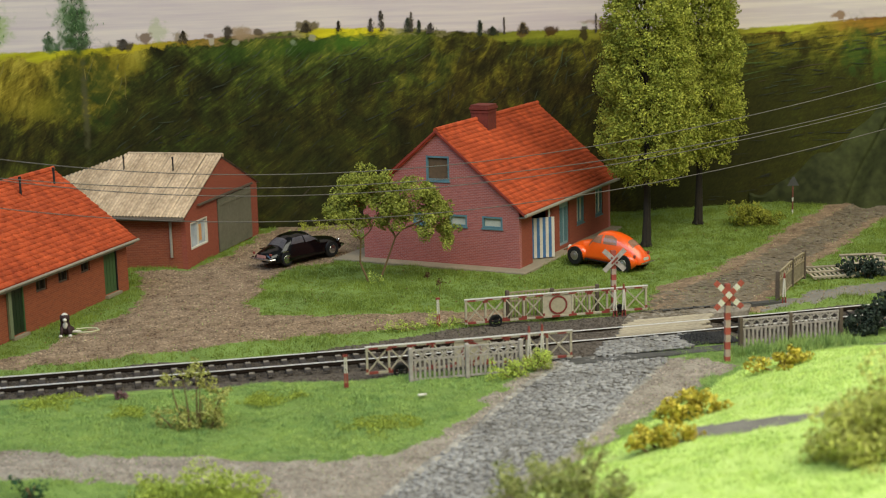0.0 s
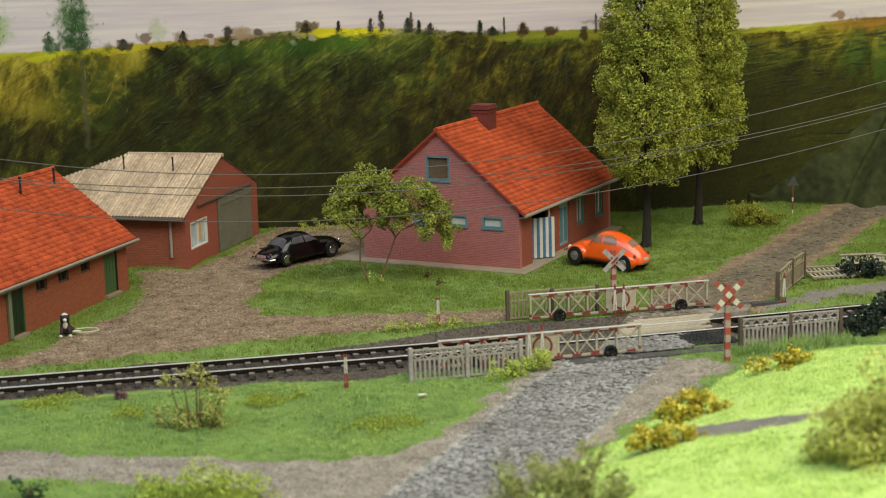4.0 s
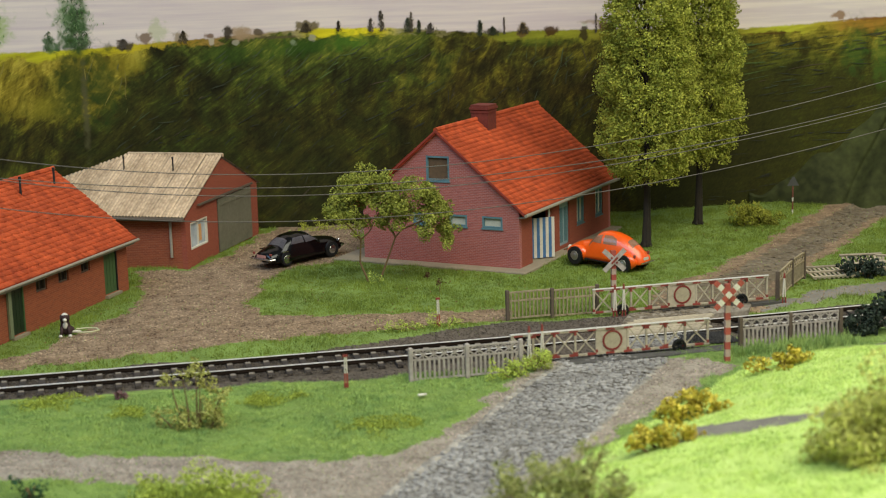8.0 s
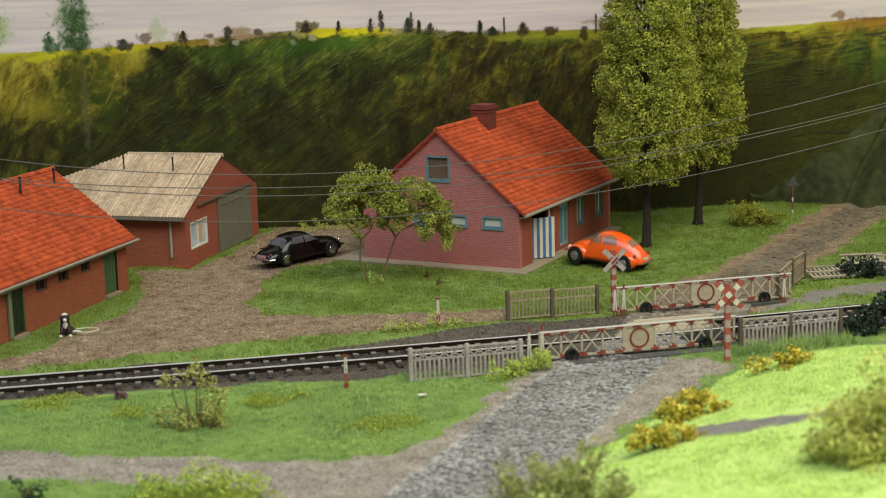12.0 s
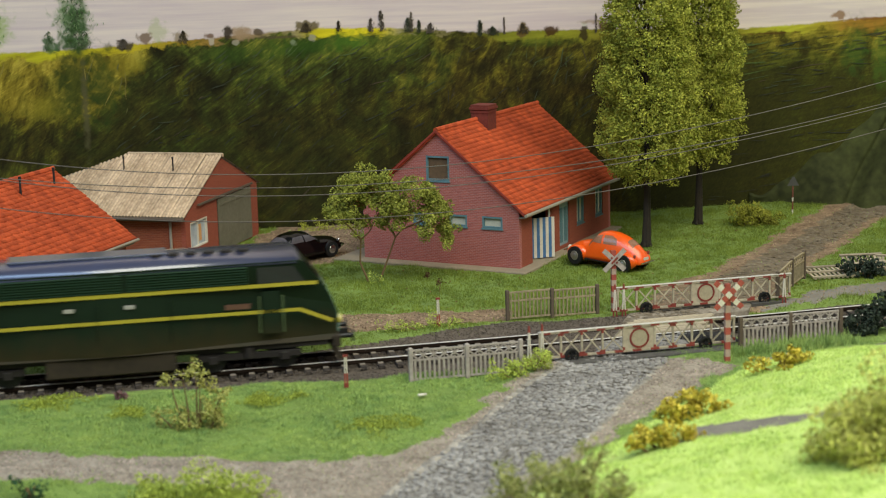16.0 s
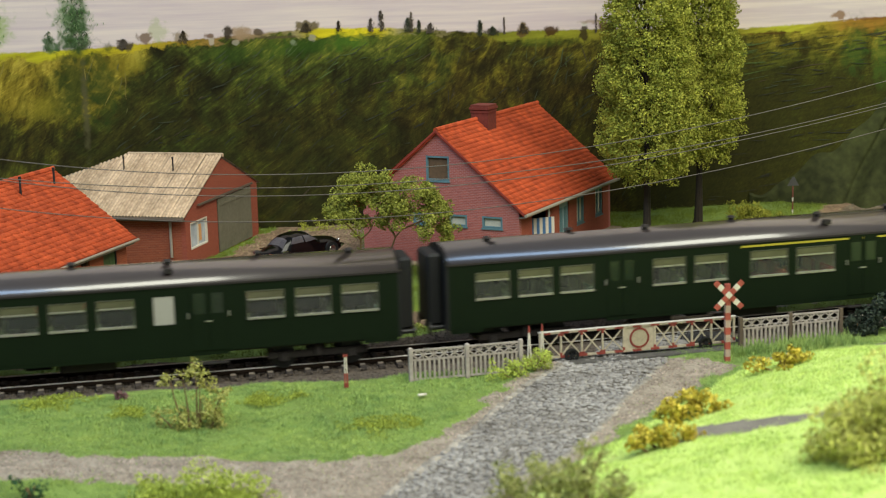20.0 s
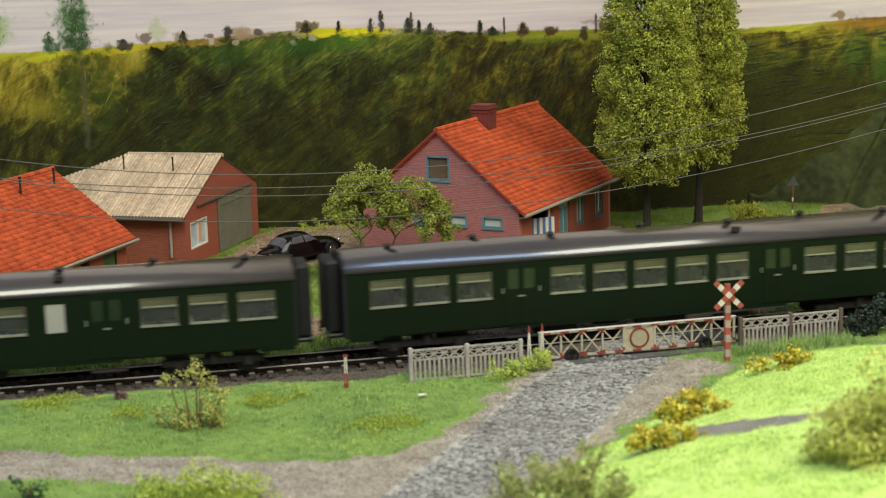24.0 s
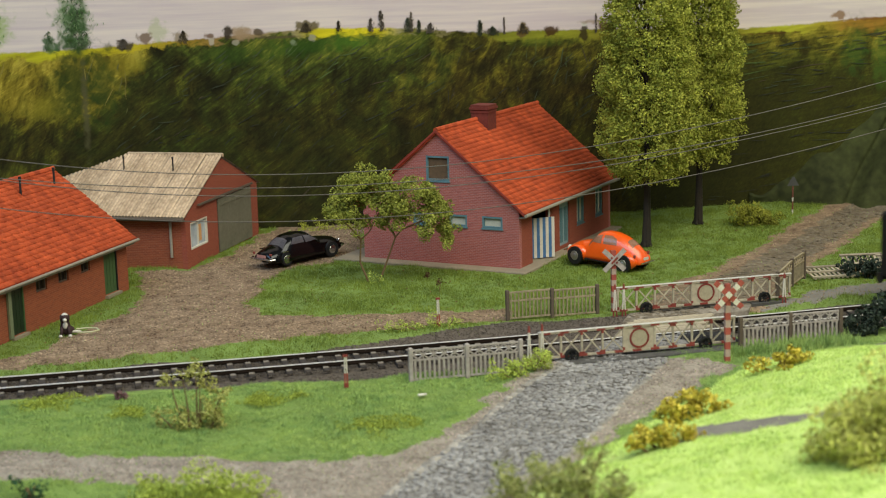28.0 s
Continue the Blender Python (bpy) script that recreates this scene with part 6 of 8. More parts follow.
def garden_tree():
    r = np.random.RandomState(21)
    x, y = -3.2, 73.4
    t = thing("garden_tree", P(x, y, g(x, y)), "small spreading garden tree on thin forked stems", "tree")
    for pts, r0, r1 in (([(-0.15, 0, -0.1), (-0.55, 0.1, 0.9), (-0.48, 0.1, 1.95), (-0.1, 0, 2.3), (0.5, 0, 3.4)], 0.052, 0.025), ([(0.25, 0, -0.1), (0.65, 0.1, 0.9), (1.08, 0, 2.05), (1.4, 0, 2.4), (2.2, 0.1, 3.6)], 0.052, 0.025),
                        ([(-0.48, 0.1, 1.95), (-1.0, 0, 2.6), (-1.4, 0.2, 3.0)], 0.05, 0.02), ([(1.08, 0, 2.05), (0.6, 0.3, 2.9), (0.2, 0.2, 4.0)], 0.05, 0.02), ([(1.4, 0, 2.4), (2.6, -0.2, 2.9), (3.4, 0, 2.4)], 0.05, 0.02)):
        bm = B()
        tapered(bm, pts, r0, r1, 7)
        part("stem", bm, TWIG, t)
    blobs = []
    # lobes of the crown: x, z, spread, number of clumps
    for cx, cz, w, k in ((-0.85, 4.55, 0.5, 16), (-0.1, 4.65, 0.55, 20), (0.65, 4.45, 0.55, 20), (-1.3, 3.8, 0.42, 14), (-1.75, 3.3, 0.34, 12), (-1.2, 3.1, 0.36, 10), (-0.45, 3.9, 0.62, 26), (0.45, 3.7, 0.7, 30), (1.3, 3.8, 0.55, 20), (1.85, 4.5, 0.27, 7),
                         (1.45, 3.15, 0.55, 18), (2.3, 4.05, 0.4, 14), (2.8, 3.7, 0.48, 18), (3.3, 3.2, 0.42, 15), (2.6, 2.95, 0.55, 18), (3.45, 2.6, 0.36, 10), (3.45, 1.85, 0.2, 6), (2.45, 2.3, 0.3, 6), (3.2, 2.15, 0.25, 6), (-0.45, 2.75, 0.36, 8), (0.5, 2.75, 0.4, 8)):
        for i in range(k):
            blobs.append((cx + r.normal(0, 0.5) * w, r.normal(0, 0.7), cz + r.normal(0, 0.48) * w, r.uniform(0.16, 0.32)))
    p, n = clumps(r, blobs, 1350)
    put("crown", leaf_cloud("crown", p, n, r, (0.035, 0.07), LEAF_SMALL), t, Matrix())


garden_tree()


def bush(x, y, blobs, per, size, material, label, seed, name="bush", stems=6, z=None, group="", flat=0.85, accent=None):
    r = np.random.RandomState(seed)
    t = thing(name, P(x, y, g(x, y) if z is None else z), label, "bush", group)
    b2 = []
    for bx, by, bz, rad, k in blobs:
        for i in range(k):
            b2.append((bx + r.normal(0, 0.5) * rad, by + r.normal(0, 0.5) * rad, max(0.03, bz + r.normal(0, 0.42) * rad * (flat * 0.5 if flat < 0.5 else 1.0)), rad * r.uniform(0.3, 0.5)))
    p, n = clumps(r, b2, per, flat)
    put("foliage", leaf_cloud("foliage", p, n, r, size, material), t, Matrix())
    if accent:
        q = r.rand(len(p)) < 0.45
        put("blossom", leaf_cloud("blossom", p[q] * 1.03, n[q], r, (size[0] * 0.8, size[1] * 0.9), accent), t, Matrix())
    for k in range(stems):
        a = r.uniform(0, 6.28)
        bx, by, bz, rad, _ = blobs[k % len(blobs)]
        bm = B()
        tapered(bm, [(bx * 0.5 + 0.1 * math.cos(a), by * 0.5 + 0.1 * math.sin(a), -0.1), (bx * 0.8 + 0.15 * rad * math.cos(a), by * 0.8 + 0.15 * rad * math.sin(a), bz * 0.6), (bx + 0.4 * rad * math.cos(a), by + 0.4 * rad * math.sin(a), bz + 0.3 * rad)], 0.035, 0.012, 5)
        part("stem", bm, TWIG, t)
    return t


# by the track
bush(-8.25, 52.4, [(0.12, 0, 2.0, 0.36, 14), (-0.3, 0, 1.75, 0.28, 7), (-0.85, 0, 1.65, 0.3, 10), (0.25, 0, 1.45, 0.3, 8), (0.8, 0, 1.15, 0.4, 12), (0.3, 0, 0.85, 0.36, 9), (-0.35, 0, 0.55, 0.36, 9), (-1.15, 0, 0.45, 0.34, 8), (0.75, -0.1, 0.35, 0.4, 14), (0.2, -0.1, 0.3, 0.45, 14), (-0.7, -0.1, 0.3, 0.4, 12)], 1000, (0.03, 0.062), LEAF_DRY, "straggly dry yellow-green bush", 41, stems=9)
bush(3.0, 57.6, [(-0.3, -0.1, 0.25, 0.5, 14), (0.35, 0.1, 0.35, 0.55, 16), (-1.1, -1.0, 0.15, 0.45, 12), (-0.6, -0.6, 0.2, 0.45, 12)], 1500, (0.024, 0.046), LEAF_LIME, "bright green low bush at the fence end", 42)
bush(-0.2, 64.5, [(-0.3, 0, 0.2, 0.4, 8), (0.5, 0, 0.2, 0.45, 8), (-1.5, -0.3, 0.15, 0.4, 7), (-2.2, -0.4, 0.1, 0.35, 5), (-0.9, 0, 0.12, 0.35, 8)], 1300, (0.022, 0.044), LEAF_LIME, "low bright green weeds beside the ballast", 43)
bush(-2.0, 52.2, [(0, 0, 0.05, 0.9, 26), (0.9, 0.4, 0.05, 0.6, 14), (-0.8, 0.1, 0.05, 0.6, 14)], 900, (0.018, 0.04), WEED, "flat yellow-green weeds in the turf", 44, stems=0, flat=0.2)
bush(-8.0, 54.9, [(1.7, -0.1, 0.06, 0.8, 22), (-2.6, -1.0, 0.05, 0.7, 18), (2.9, 0.2, 0.05, 0.5, 10), (-5.6, 0.2, 0.06, 0.9, 24)], 900, (0.018, 0.04), WEED, "scattered low weeds along the line", 45, stems=0, flat=0.25)
bush(-3.1, 73.1, [(0, 0, 0.2, 0.4, 6), (0.3, 0.1, 0.15, 0.3, 4)], 900, (0.025, 0.05), LEAF_LIME, "tuft of weeds at the tree's foot", 46, stems=0)
bush(16.1, 84.4, [(-0.7, 0, 0.55, 0.7, 26), (0.4, 0, 0.4, 0.7, 26), (-0.2, 0, 0.75, 0.5, 18), (1.0, -0.3, 0.2, 0.5, 14)], 700, (0.035, 0.07), mat("golden_shrub_leaf", rgb(140, 140, 40), 0.8, vary=0.35, bump=0, rand=0.35), "low golden-green shrub in the grass", 47)
# raised meadow in front
bush(7.35, 49.0, [(-0.45, 0, 0.3, 0.5, 20), (0.25, 0.1, 0.32, 0.5, 20), (0.95, 0.3, 0.2, 0.36, 12), (1.4, 0.5, 0.15, 0.25, 7)], 700, (0.05, 0.1), LEAF_YELLOW, "yellow flowering shrub at the bank's foot", 51, accent=mat("yellow_blossom", rgb(232, 212, 88), 0.7, bump=0, rand=0.2))
bush(6.15, 45.4, [(-0.5, 0, 0.22, 0.42, 16), (0.15, 0, 0.3, 0.48, 18), (0.75, 0.1, 0.2, 0.36, 12), (-0.95, -0.1, 0.1, 0.25, 6)], 700, (0.05, 0.1), LEAF_YELLOW, "yellow flowering shrub beside the road", 52, accent=MATS["yellow_blossom"])
bush(11.35, 54.3, [(0, 0, 0.3, 0.42, 14), (0.45, 0, 0.3, 0.4, 14), (-0.8, -0.1, 0.06, 0.35, 9)], 700, (0.05, 0.1), LEAF_YELLOW, "yellow and rust flowering shrub on the bank", 53, accent=MATS["yellow_blossom"])
bush(10.45, 40.3, [(0.1, 0, 0.65, 1.05, 38), (1.2, 0.3, 0.8, 1.15, 34), (-0.6, 0.2, 0.4, 0.75, 20), (0.6, 0, 0.1, 0.95, 20), (0.6, 0, 1.3, 0.6, 12), (-0.1, 0, 1.05, 0.55, 9)], 600, (0.035, 0.075), LEAF_OLIVE, "rounded olive-green bush on the meadow", 54, accent=LEAF_DRY)
bush(2.6, 40.6, [(-0.9, 0, 0.35, 0.75, 26), (0.1, 0, 0.6, 0.8, 30), (0.85, 0, 0.75, 0.7, 24), (0.95, 0, 1.55, 0.42, 9), (1.35, 0, 1.75, 0.3, 4), (1.7, 0, 0.4, 0.65, 20), (2.3, 0, 0.15, 0.5, 12), (-1.5, 0, 0.2, 0.55, 14)], 480, (0.035, 0.075), mat("grey_olive_foliage", rgb(158, 160, 92), 0.8, vary=0.4, bump=0, rand=0.4), "loose olive-green bush close to the edge", 55, stems=14)
bush(-7.1, 45.6, [(-0.9, 0, 0.2, 0.7, 14), (0.2, 0, 0.35, 0.8, 16), (1.2, 0, 0.2, 0.7, 20), (-1.6, 0, 0.05, 0.5, 16), (0.3, -0.2, 0.1, 0.8, 22), (-0.6, -0.2, 0.05, 0.7, 18)], 900, (0.03, 0.06), LEAF_LIME, "spreading lime-green bush by the path", 56, flat=0.8)
bush(-12.1, 45.9, [(0, 0, 0.25, 0.45, 10)], 480, (0.05, 0.09), mat("deep_green_leaf", rgb(38, 74, 36), 0.8, vary=0.3, bump=0, rand=0.3), "small dark green bush by the path", 57)
# right of the crossing
bush(15.9, 61.5, [(-0.4, 0, 0.35, 0.5, 18), (0.4, 0.3, 0.6, 0.6, 22), (1.2, 0.8, 0.9, 0.7, 24), (0.2, 0, 0.2, 0.5, 12)], 700, (0.05, 0.1), LEAF_DARK, "dark blue-green bushes beside the fence", 58)
bush(18.5, 71.5, [(-0.5, 0, 0.4, 0.42, 20), (0.3, 0, 0.4, 0.46, 22), (0, 0, 0.65, 0.36, 14)], 800, (0.05, 0.1), LEAF_DARK, "dark green bush by the fallen fence panels", 59)


bush(-6.2, 86.9, [(-1.0, 0, 0.1, 0.5, 12), (0, 0, 0.1, 0.5, 12), (1.0, 0.1, 0.12, 0.5, 12)], 1200, (0.02, 0.04), mat("yellow_green_weed", rgb(176, 180, 64), 0.8, bump=0, rand=0.3), "strip of yellow-green weeds at the backdrop", 48, stems=0, flat=0.5)


def grass():
    off = lambda x, y: clear_of_things(x, y) & (np.abs(along(x, y)[1]) > 2.0)
    blades("front_grass", 700000, (0,), GRASS, "short green static grass in front of the track", 61, (0.05, 0.15), (-18, 20, 43, 64), lambda x, y: off(x, y) & (along(x, y)[1] < 0))
    blades("rear_grass", 760000, (0,), GRASS_DEEP, "deep green static grass round the houses", 62, (0.06, 0.19), (-26, 30, 58, 92), lambda x, y: off(x, y) & (along(x, y)[1] > 0))
    blades("meadow_grass", 260000, (1,), GRASS_BRIGHT, "bright yellow-green meadow grass on the bank", 63, (0.05, 0.13), (3, 22, 30, 62))
    blades("fence_grass", 52000, (0, 5, 6), GRASS, "long grass grown up through the fence", 65, (0.18, 0.5), (10, 18, 58, 63), lambda x, y: (along(x, y)[1] < -3.3) & (along(x, y)[1] > -4.5) & (along(x, y)[0] > 15.4) & (along(x, y)[0] < 20.4))
    blades("yard_tufts", 16000, (2, 4, 7), GRASS, "thin tufts in the gravel", 64, (0.04, 0.12), (-20, 26, 44, 88), clear_of_things)
    for name, n, kinds, size, bx, seed in (("yard_gravel", 80000, (2,), (0.02, 0.066), (-20, 4, 58, 90), 71), ("verge_gravel", 52000, (7,), (0.018, 0.06), (-18, 12, 42, 60), 72), ("lane_gravel", 30000, (2, 5), (0.018, 0.055), (6, 30, 64, 95), 73)):
        x, y, r = scatter_points(n, *bx, kinds, seed)
        k = clear_of_things(x, y)
        x, y = x[k], y[k]
        stones(name, x, y, gz(x, y) - 0.02, r, size, STONES if name != "verge_gravel" else mat("verge_stone", rgb(172, 156, 144), 0.95, vary=0.4, scale=0.8, fine=9, rand=0.4, second=rgb(118, 102, 88)), "loose brown-grey gravel")


grass()


# ---- cars ----
def shell(xs, top, half, low, p=2.6, q=2.2, n=9):
    """A car body: superellipse sections along x. top, half, low are functions of x."""
    bm = B()
    rows = []
    for x in xs:
        t, hw, lo = top(x), half(x), low(x)
        row = []
        for k in range(2 * n + 1):
            a = math.pi * k / (2 * n)
            cs, sn = math.cos(a), math.sin(a)
            y = hw * math.copysign(abs(cs) ** (2 / p), cs)
            row.append(bm.verts.new((x, y, lo + (t - lo) * abs(sn) ** (2 / q))))
        rows.append(row)
    for i in range(len(rows) - 1):
        for k in range(2 * n):
            bm.faces.new((rows[i][k], rows[i + 1][k], rows[i + 1][k + 1], rows[i][k + 1]))
        bm.faces.new((rows[i][0], rows[i][-1], rows[i + 1][-1], rows[i + 1][0]))
    bm.faces.new(rows[0])
    bm.faces.new(rows[-1][::-1])
    bmesh.ops.recalc_face_normals(bm, faces=bm.faces)
    return bm


def curve_of(pts):
    xs, zs = [p[0] for p in pts], [p[1] for p in pts]
    return lambda x: float(np.interp(x, xs, zs))


def side_patch(poly, top, half, low, sgn, p, q, out=0.012):
    """A pane that follows the body's side, given as an outline in x and z."""
    bm = B()
    n = len(poly)

    def surf(x, z, e):
        t, lo = top(x), low(x)
        f = min(max((z - lo) / (t - lo), 0), 0.999) ** (q / 2)
        a = math.asin(min(f, 1))
        return half(x) * abs(math.cos(a)) ** (2 / p) + e
    cx, cz = sum(a for a, b in poly) / n, sum(b for a, b in poly) / n
    sub = []
    for i in range(n):
        (x1, z1), (x2, z2) = poly[i], poly[(i + 1) % n]
        for k in range(4):
            sub.append((x1 + (x2 - x1) * k / 4, z1 + (z2 - z1) * k / 4))
    c = bm.verts.new((cx, sgn * surf(cx, cz, out), cz))
    mid = [bm.verts.new(((x + cx) / 2, sgn * surf((x + cx) / 2, (z + cz) / 2, out), (z + cz) / 2)) for x, z in sub]
    rim = [bm.verts.new((x, sgn * surf(x, z, out), z)) for x, z in sub]
    inn = [bm.verts.new((x, sgn * (surf(x, z, 0) - 0.02), z)) for x, z in sub]
    m = len(sub)
    for i in range(m):
        j = (i + 1) % m
        bm.faces.new((c, mid[i], mid[j]))
        bm.faces.new((mid[i], rim[i], rim[j], mid[j]))
        bm.faces.new((rim[i], inn[i], inn[j], rim[j]))
    bmesh.ops.recalc_face_normals(bm, faces=bm.faces)
    return bm


def top_patch(x0, x1, w0, w1, top, half, low, p, q, out=0.014):
    """A pane that follows the body's upper surface between x0 and x1, half as wide as w0 and w1."""
    bm = B()

    def surf(x, y):
        f = max(0.0, 1 - (abs(y) / half(x)) ** p)
        return low(x) + (top(x) - low(x)) * f ** (1 / q)
    grid = []
    for i in range(7):
        t = i / 6
        x, w = x0 + (x1 - x0) * t, w0 + (w1 - w0) * t
        grid.append([bm.verts.new((x, w * s / 4, surf(x, w * s / 4) + out)) for s in range(-4, 5)])
    for i in range(6):
        for k in range(8):
            bm.faces.new((grid[i][k], grid[i + 1][k], grid[i + 1][k + 1], grid[i][k + 1]))
    bmesh.ops.recalc_face_normals(bm, faces=bm.faces)
    bmesh.ops.solidify(bm, geom=bm.faces[:], thickness=0.02)
    return bm


def car_wheel(parent, x, y, r, hub):
    w = new("wheel")
    w.parent = parent
    w.matrix_basis = P(x, y, r)
    sg = 1 if y > 0 else -1
    bm = B()
    rod(bm, (0, -0.09, 0), (0, 0.09, 0), r, n=22)
    bmesh.ops.bevel(bm, geom=[e for e in bm.edges if e.calc_face_angle(0) > 1], offset=0.03, segments=2, affect="EDGES")
    part("tyre", bm, RUBBER, w)
    bm = B()
    rod(bm, (0, sg * 0.08, 0), (0, sg * 0.1, 0), r * 0.66, r * 0.6, 20)
    rod(bm, (0, sg * 0.1, 0), (0, sg * 0.125, 0), r * 0.36, r * 0.2, 16)
    part("hubcap", bm, hub, w)


def beetle():
    x, y = 7.62, 75.45
    t = thing("rounded_car", P(x, y, g(x, y) + 0.08, 140, 0, -3.0), "bright orange rounded two-door car parked on the verge", "car")
    t.scale = (1.03, 1.03, 1.06)
    top = curve_of([(-2.03, 0.46), (-1.97, 0.62), (-1.84, 0.82), (-1.6, 1.02), (-1.3, 1.22), (-0.95, 1.39), (-0.5, 1.5), (0.0, 1.51), (0.32, 1.42), (0.58, 1.18), (0.76, 0.99), (1.1, 0.95), (1.5, 0.84), (1.8, 0.68), (2.0, 0.46)])
    half = curve_of([(-2.03, 0.3), (-1.9, 0.42), (-1.6, 0.55), (-1.0, 0.66), (-0.3, 0.70), (0.5, 0.70), (0.9, 0.64), (1.4, 0.52), (1.8, 0.40), (2.0, 0.26)])
    low = curve_of([(-2.03, 0.34), (-1.6, 0.26), (1.6, 0.26), (2.0, 0.34)])
    bm = shell(np.linspace(-2.03, 2.0, 46), top, half, low, 2.6, 1.9)
    part("body", bm, ORANGE, t, smooth=True)
    for fx, sg in ((-1.3, 1), (-1.3, -1), (1.28, 1), (1.28, -1)):
        bm = B()
        m = Matrix.Translation((fx, sg * 0.56, 0.42)) @ Matrix.Diagonal((0.56 if fx < 0 else 0.54, 0.24, 0.36, 1))
        bmesh.ops.create_uvsphere(bm, u_segments=20, v_segments=12, radius=1.0, matrix=m)
        part("wing", bm, ORANGE, t, smooth=True)
        bm = B()
        rod(bm, (fx, sg * 0.6, 0.33), (fx, sg * 0.808, 0.33), 0.39, n=22)
        part("wheel_arch", bm, BLACK, t)
        car_wheel(t, fx, sg * 0.73, 0.33, HUBCAP)
    for sg in (1, -1):
        for poly in ([(0.02, 1.02), (0.6, 1.02), (0.42, 1.27), (0.06, 1.37)], [(-0.78, 1.04), (-0.1, 1.02), (-0.06, 1.37), (-0.42, 1.39), (-0.7, 1.28)]):
            part("side_window", side_patch(poly[::1], top, half, low, sg, 2.6, 1.9), CARGLASS, t)
        bm = B()
        box(bm, 0, sg * 0.72, 0.24, 1.5, 0.12, 0.05)
        part("running_board", bm, BLACK, t)
        bm = B()
        m = Matrix.Translation((1.72, sg * 0.54, 0.6)) @ Matrix.Diagonal((0.1, 0.1, 0.11, 1))
        bmesh.ops.create_uvsphere(bm, u_segments=12, v_segments=8, radius=1.0, matrix=m)
        part("headlight", bm, WHITE, t, "round headlight", smooth=True)
        bm = B()
        box(bm, -1.76, sg * 0.56, 0.62, 0.1, 0.1, 0.16, bevel=0.03)
        part("tail_light", bm, RED, t)
    for name, x0, x1, w0, w1 in (("windscreen", 0.42, 0.72, 0.46, 0.52), ("rear_window", -1.2, -1.52, 0.28, 0.32)):
        part(name, top_patch(x0, x1, w0, w1, top, half, low, 2.6, 1.9), CARGLASS, t)
    for xx in (-2.1, 2.06):
        bm = B()
        rod(bm, (xx, -0.5, 0.42), (xx, 0.5, 0.42), 0.035, n=8)
        part("bumper", bm, CHROME, t)
    bm = B()
    box(bm, -2.0, 0, 0.5, 0.04, 0.36, 0.12)
    part("number_plate", bm, WHITE, t)


beetle()


def coupe():
    x, y = -7.0, 78.75
    t = thing("long_bonnet_car", P(x, y, g(x, y) + 0.06, 49), "glossy black coupe with a long bonnet and chrome bumpers", "car")
    t.scale = (1.06, 0.94, 0.96)
    top = curve_of([(-2.25, 0.5), (-2.15, 0.74), (-1.8, 0.88), (-1.5, 0.95), (-1.18, 1.24), (-0.85, 1.41), (-0.25, 1.47), (0.25, 1.4), (0.65, 1.12), (0.85, 1.0), (1.4, 0.95), (1.95, 0.86), (2.2, 0.72), (2.3, 0.5)])
    half = curve_of([(-2.25, 0.6), (-1.9, 0.78), (-1.0, 0.86), (0.6, 0.86), (1.6, 0.84), (2.1, 0.76), (2.3, 0.6)])
    low = curve_of([(-2.25, 0.36), (-1.9, 0.24), (1.9, 0.24), (2.3, 0.36)])
    bm = shell(np.linspace(-2.25, 2.3, 50), top, half, low, 3.2, 1.7)
    part("body", bm, BLACKCAR, t, smooth=True)
    for fx in (-1.35, 1.45):
        for sg in (1, -1):
            if fx > 0:
                bm = B()
                rod(bm, (fx, sg * 0.6, 0.34), (fx, sg * 0.868, 0.34), 0.4, n=22)
                part("wheel_arch", bm, BLACK, t)
            car_wheel(t, fx, sg * (0.80 if fx > 0 else 0.72), 0.34, CHROME)
    for sg in (1, -1):
        for poly in ([(-1.0, 1.0), (-0.2, 1.0), (-0.2, 1.3), (-0.75, 1.28)], [(-0.12, 0.98), (0.6, 0.98), (0.3, 1.24), (-0.12, 1.3)]):
            part("side_window", side_patch(poly, top, half, low, sg, 3.2, 1.7), CARGLASS_CLEAR, t)
        bm = B()
        box(bm, -1.5, sg * 0.84, 0.72, 0.35, 0.03, 0.05)
        part("chrome_flash", bm, CHROME, t)
        bm = B()
        box(bm, -2.2, sg * 0.6, 0.62, 0.08, 0.14, 0.12, bevel=0.02)
        part("tail_light", bm, RED, t)
        bm = B()
        m = Matrix.Translation((2.16, sg * 0.55, 0.68)) @ Matrix.Diagonal((0.08, 0.10, 0.10, 1))
        bmesh.ops.create_uvsphere(bm, u_segments=12, v_segments=8, radius=1.0, matrix=m)
        part("headlight", bm, CHROME, t, smooth=True)
    for name, x0, x1, w0, w1 in (("windscreen", 0.28, 0.78, 0.52, 0.6), ("rear_window", -1.08, -1.46, 0.5, 0.6)):
        part(name, top_patch(x0, x1, w0, w1, top, half, low, 3.2, 1.7), CARGLASS_CLEAR, t)
    for xx in (-2.32, 2.36):
        bm = B()
        rod(bm, (xx, -0.66, 0.44), (xx, 0.66, 0.44), 0.06, n=8)
        for sg in (-1, 1):
            rod(bm, (xx, sg * 0.66, 0.44), (xx * 0.9, sg * 0.82, 0.44), 0.055, n=8)
        part("bumper", bm, CHROME, t)
    bm = B()
    box(bm, -2.27, 0, 0.5, 0.04, 0.62, 0.13)
    part("number_plate", bm, mat("pale_red_plate", rgb(196, 140, 128), 0.5), t)


coupe()


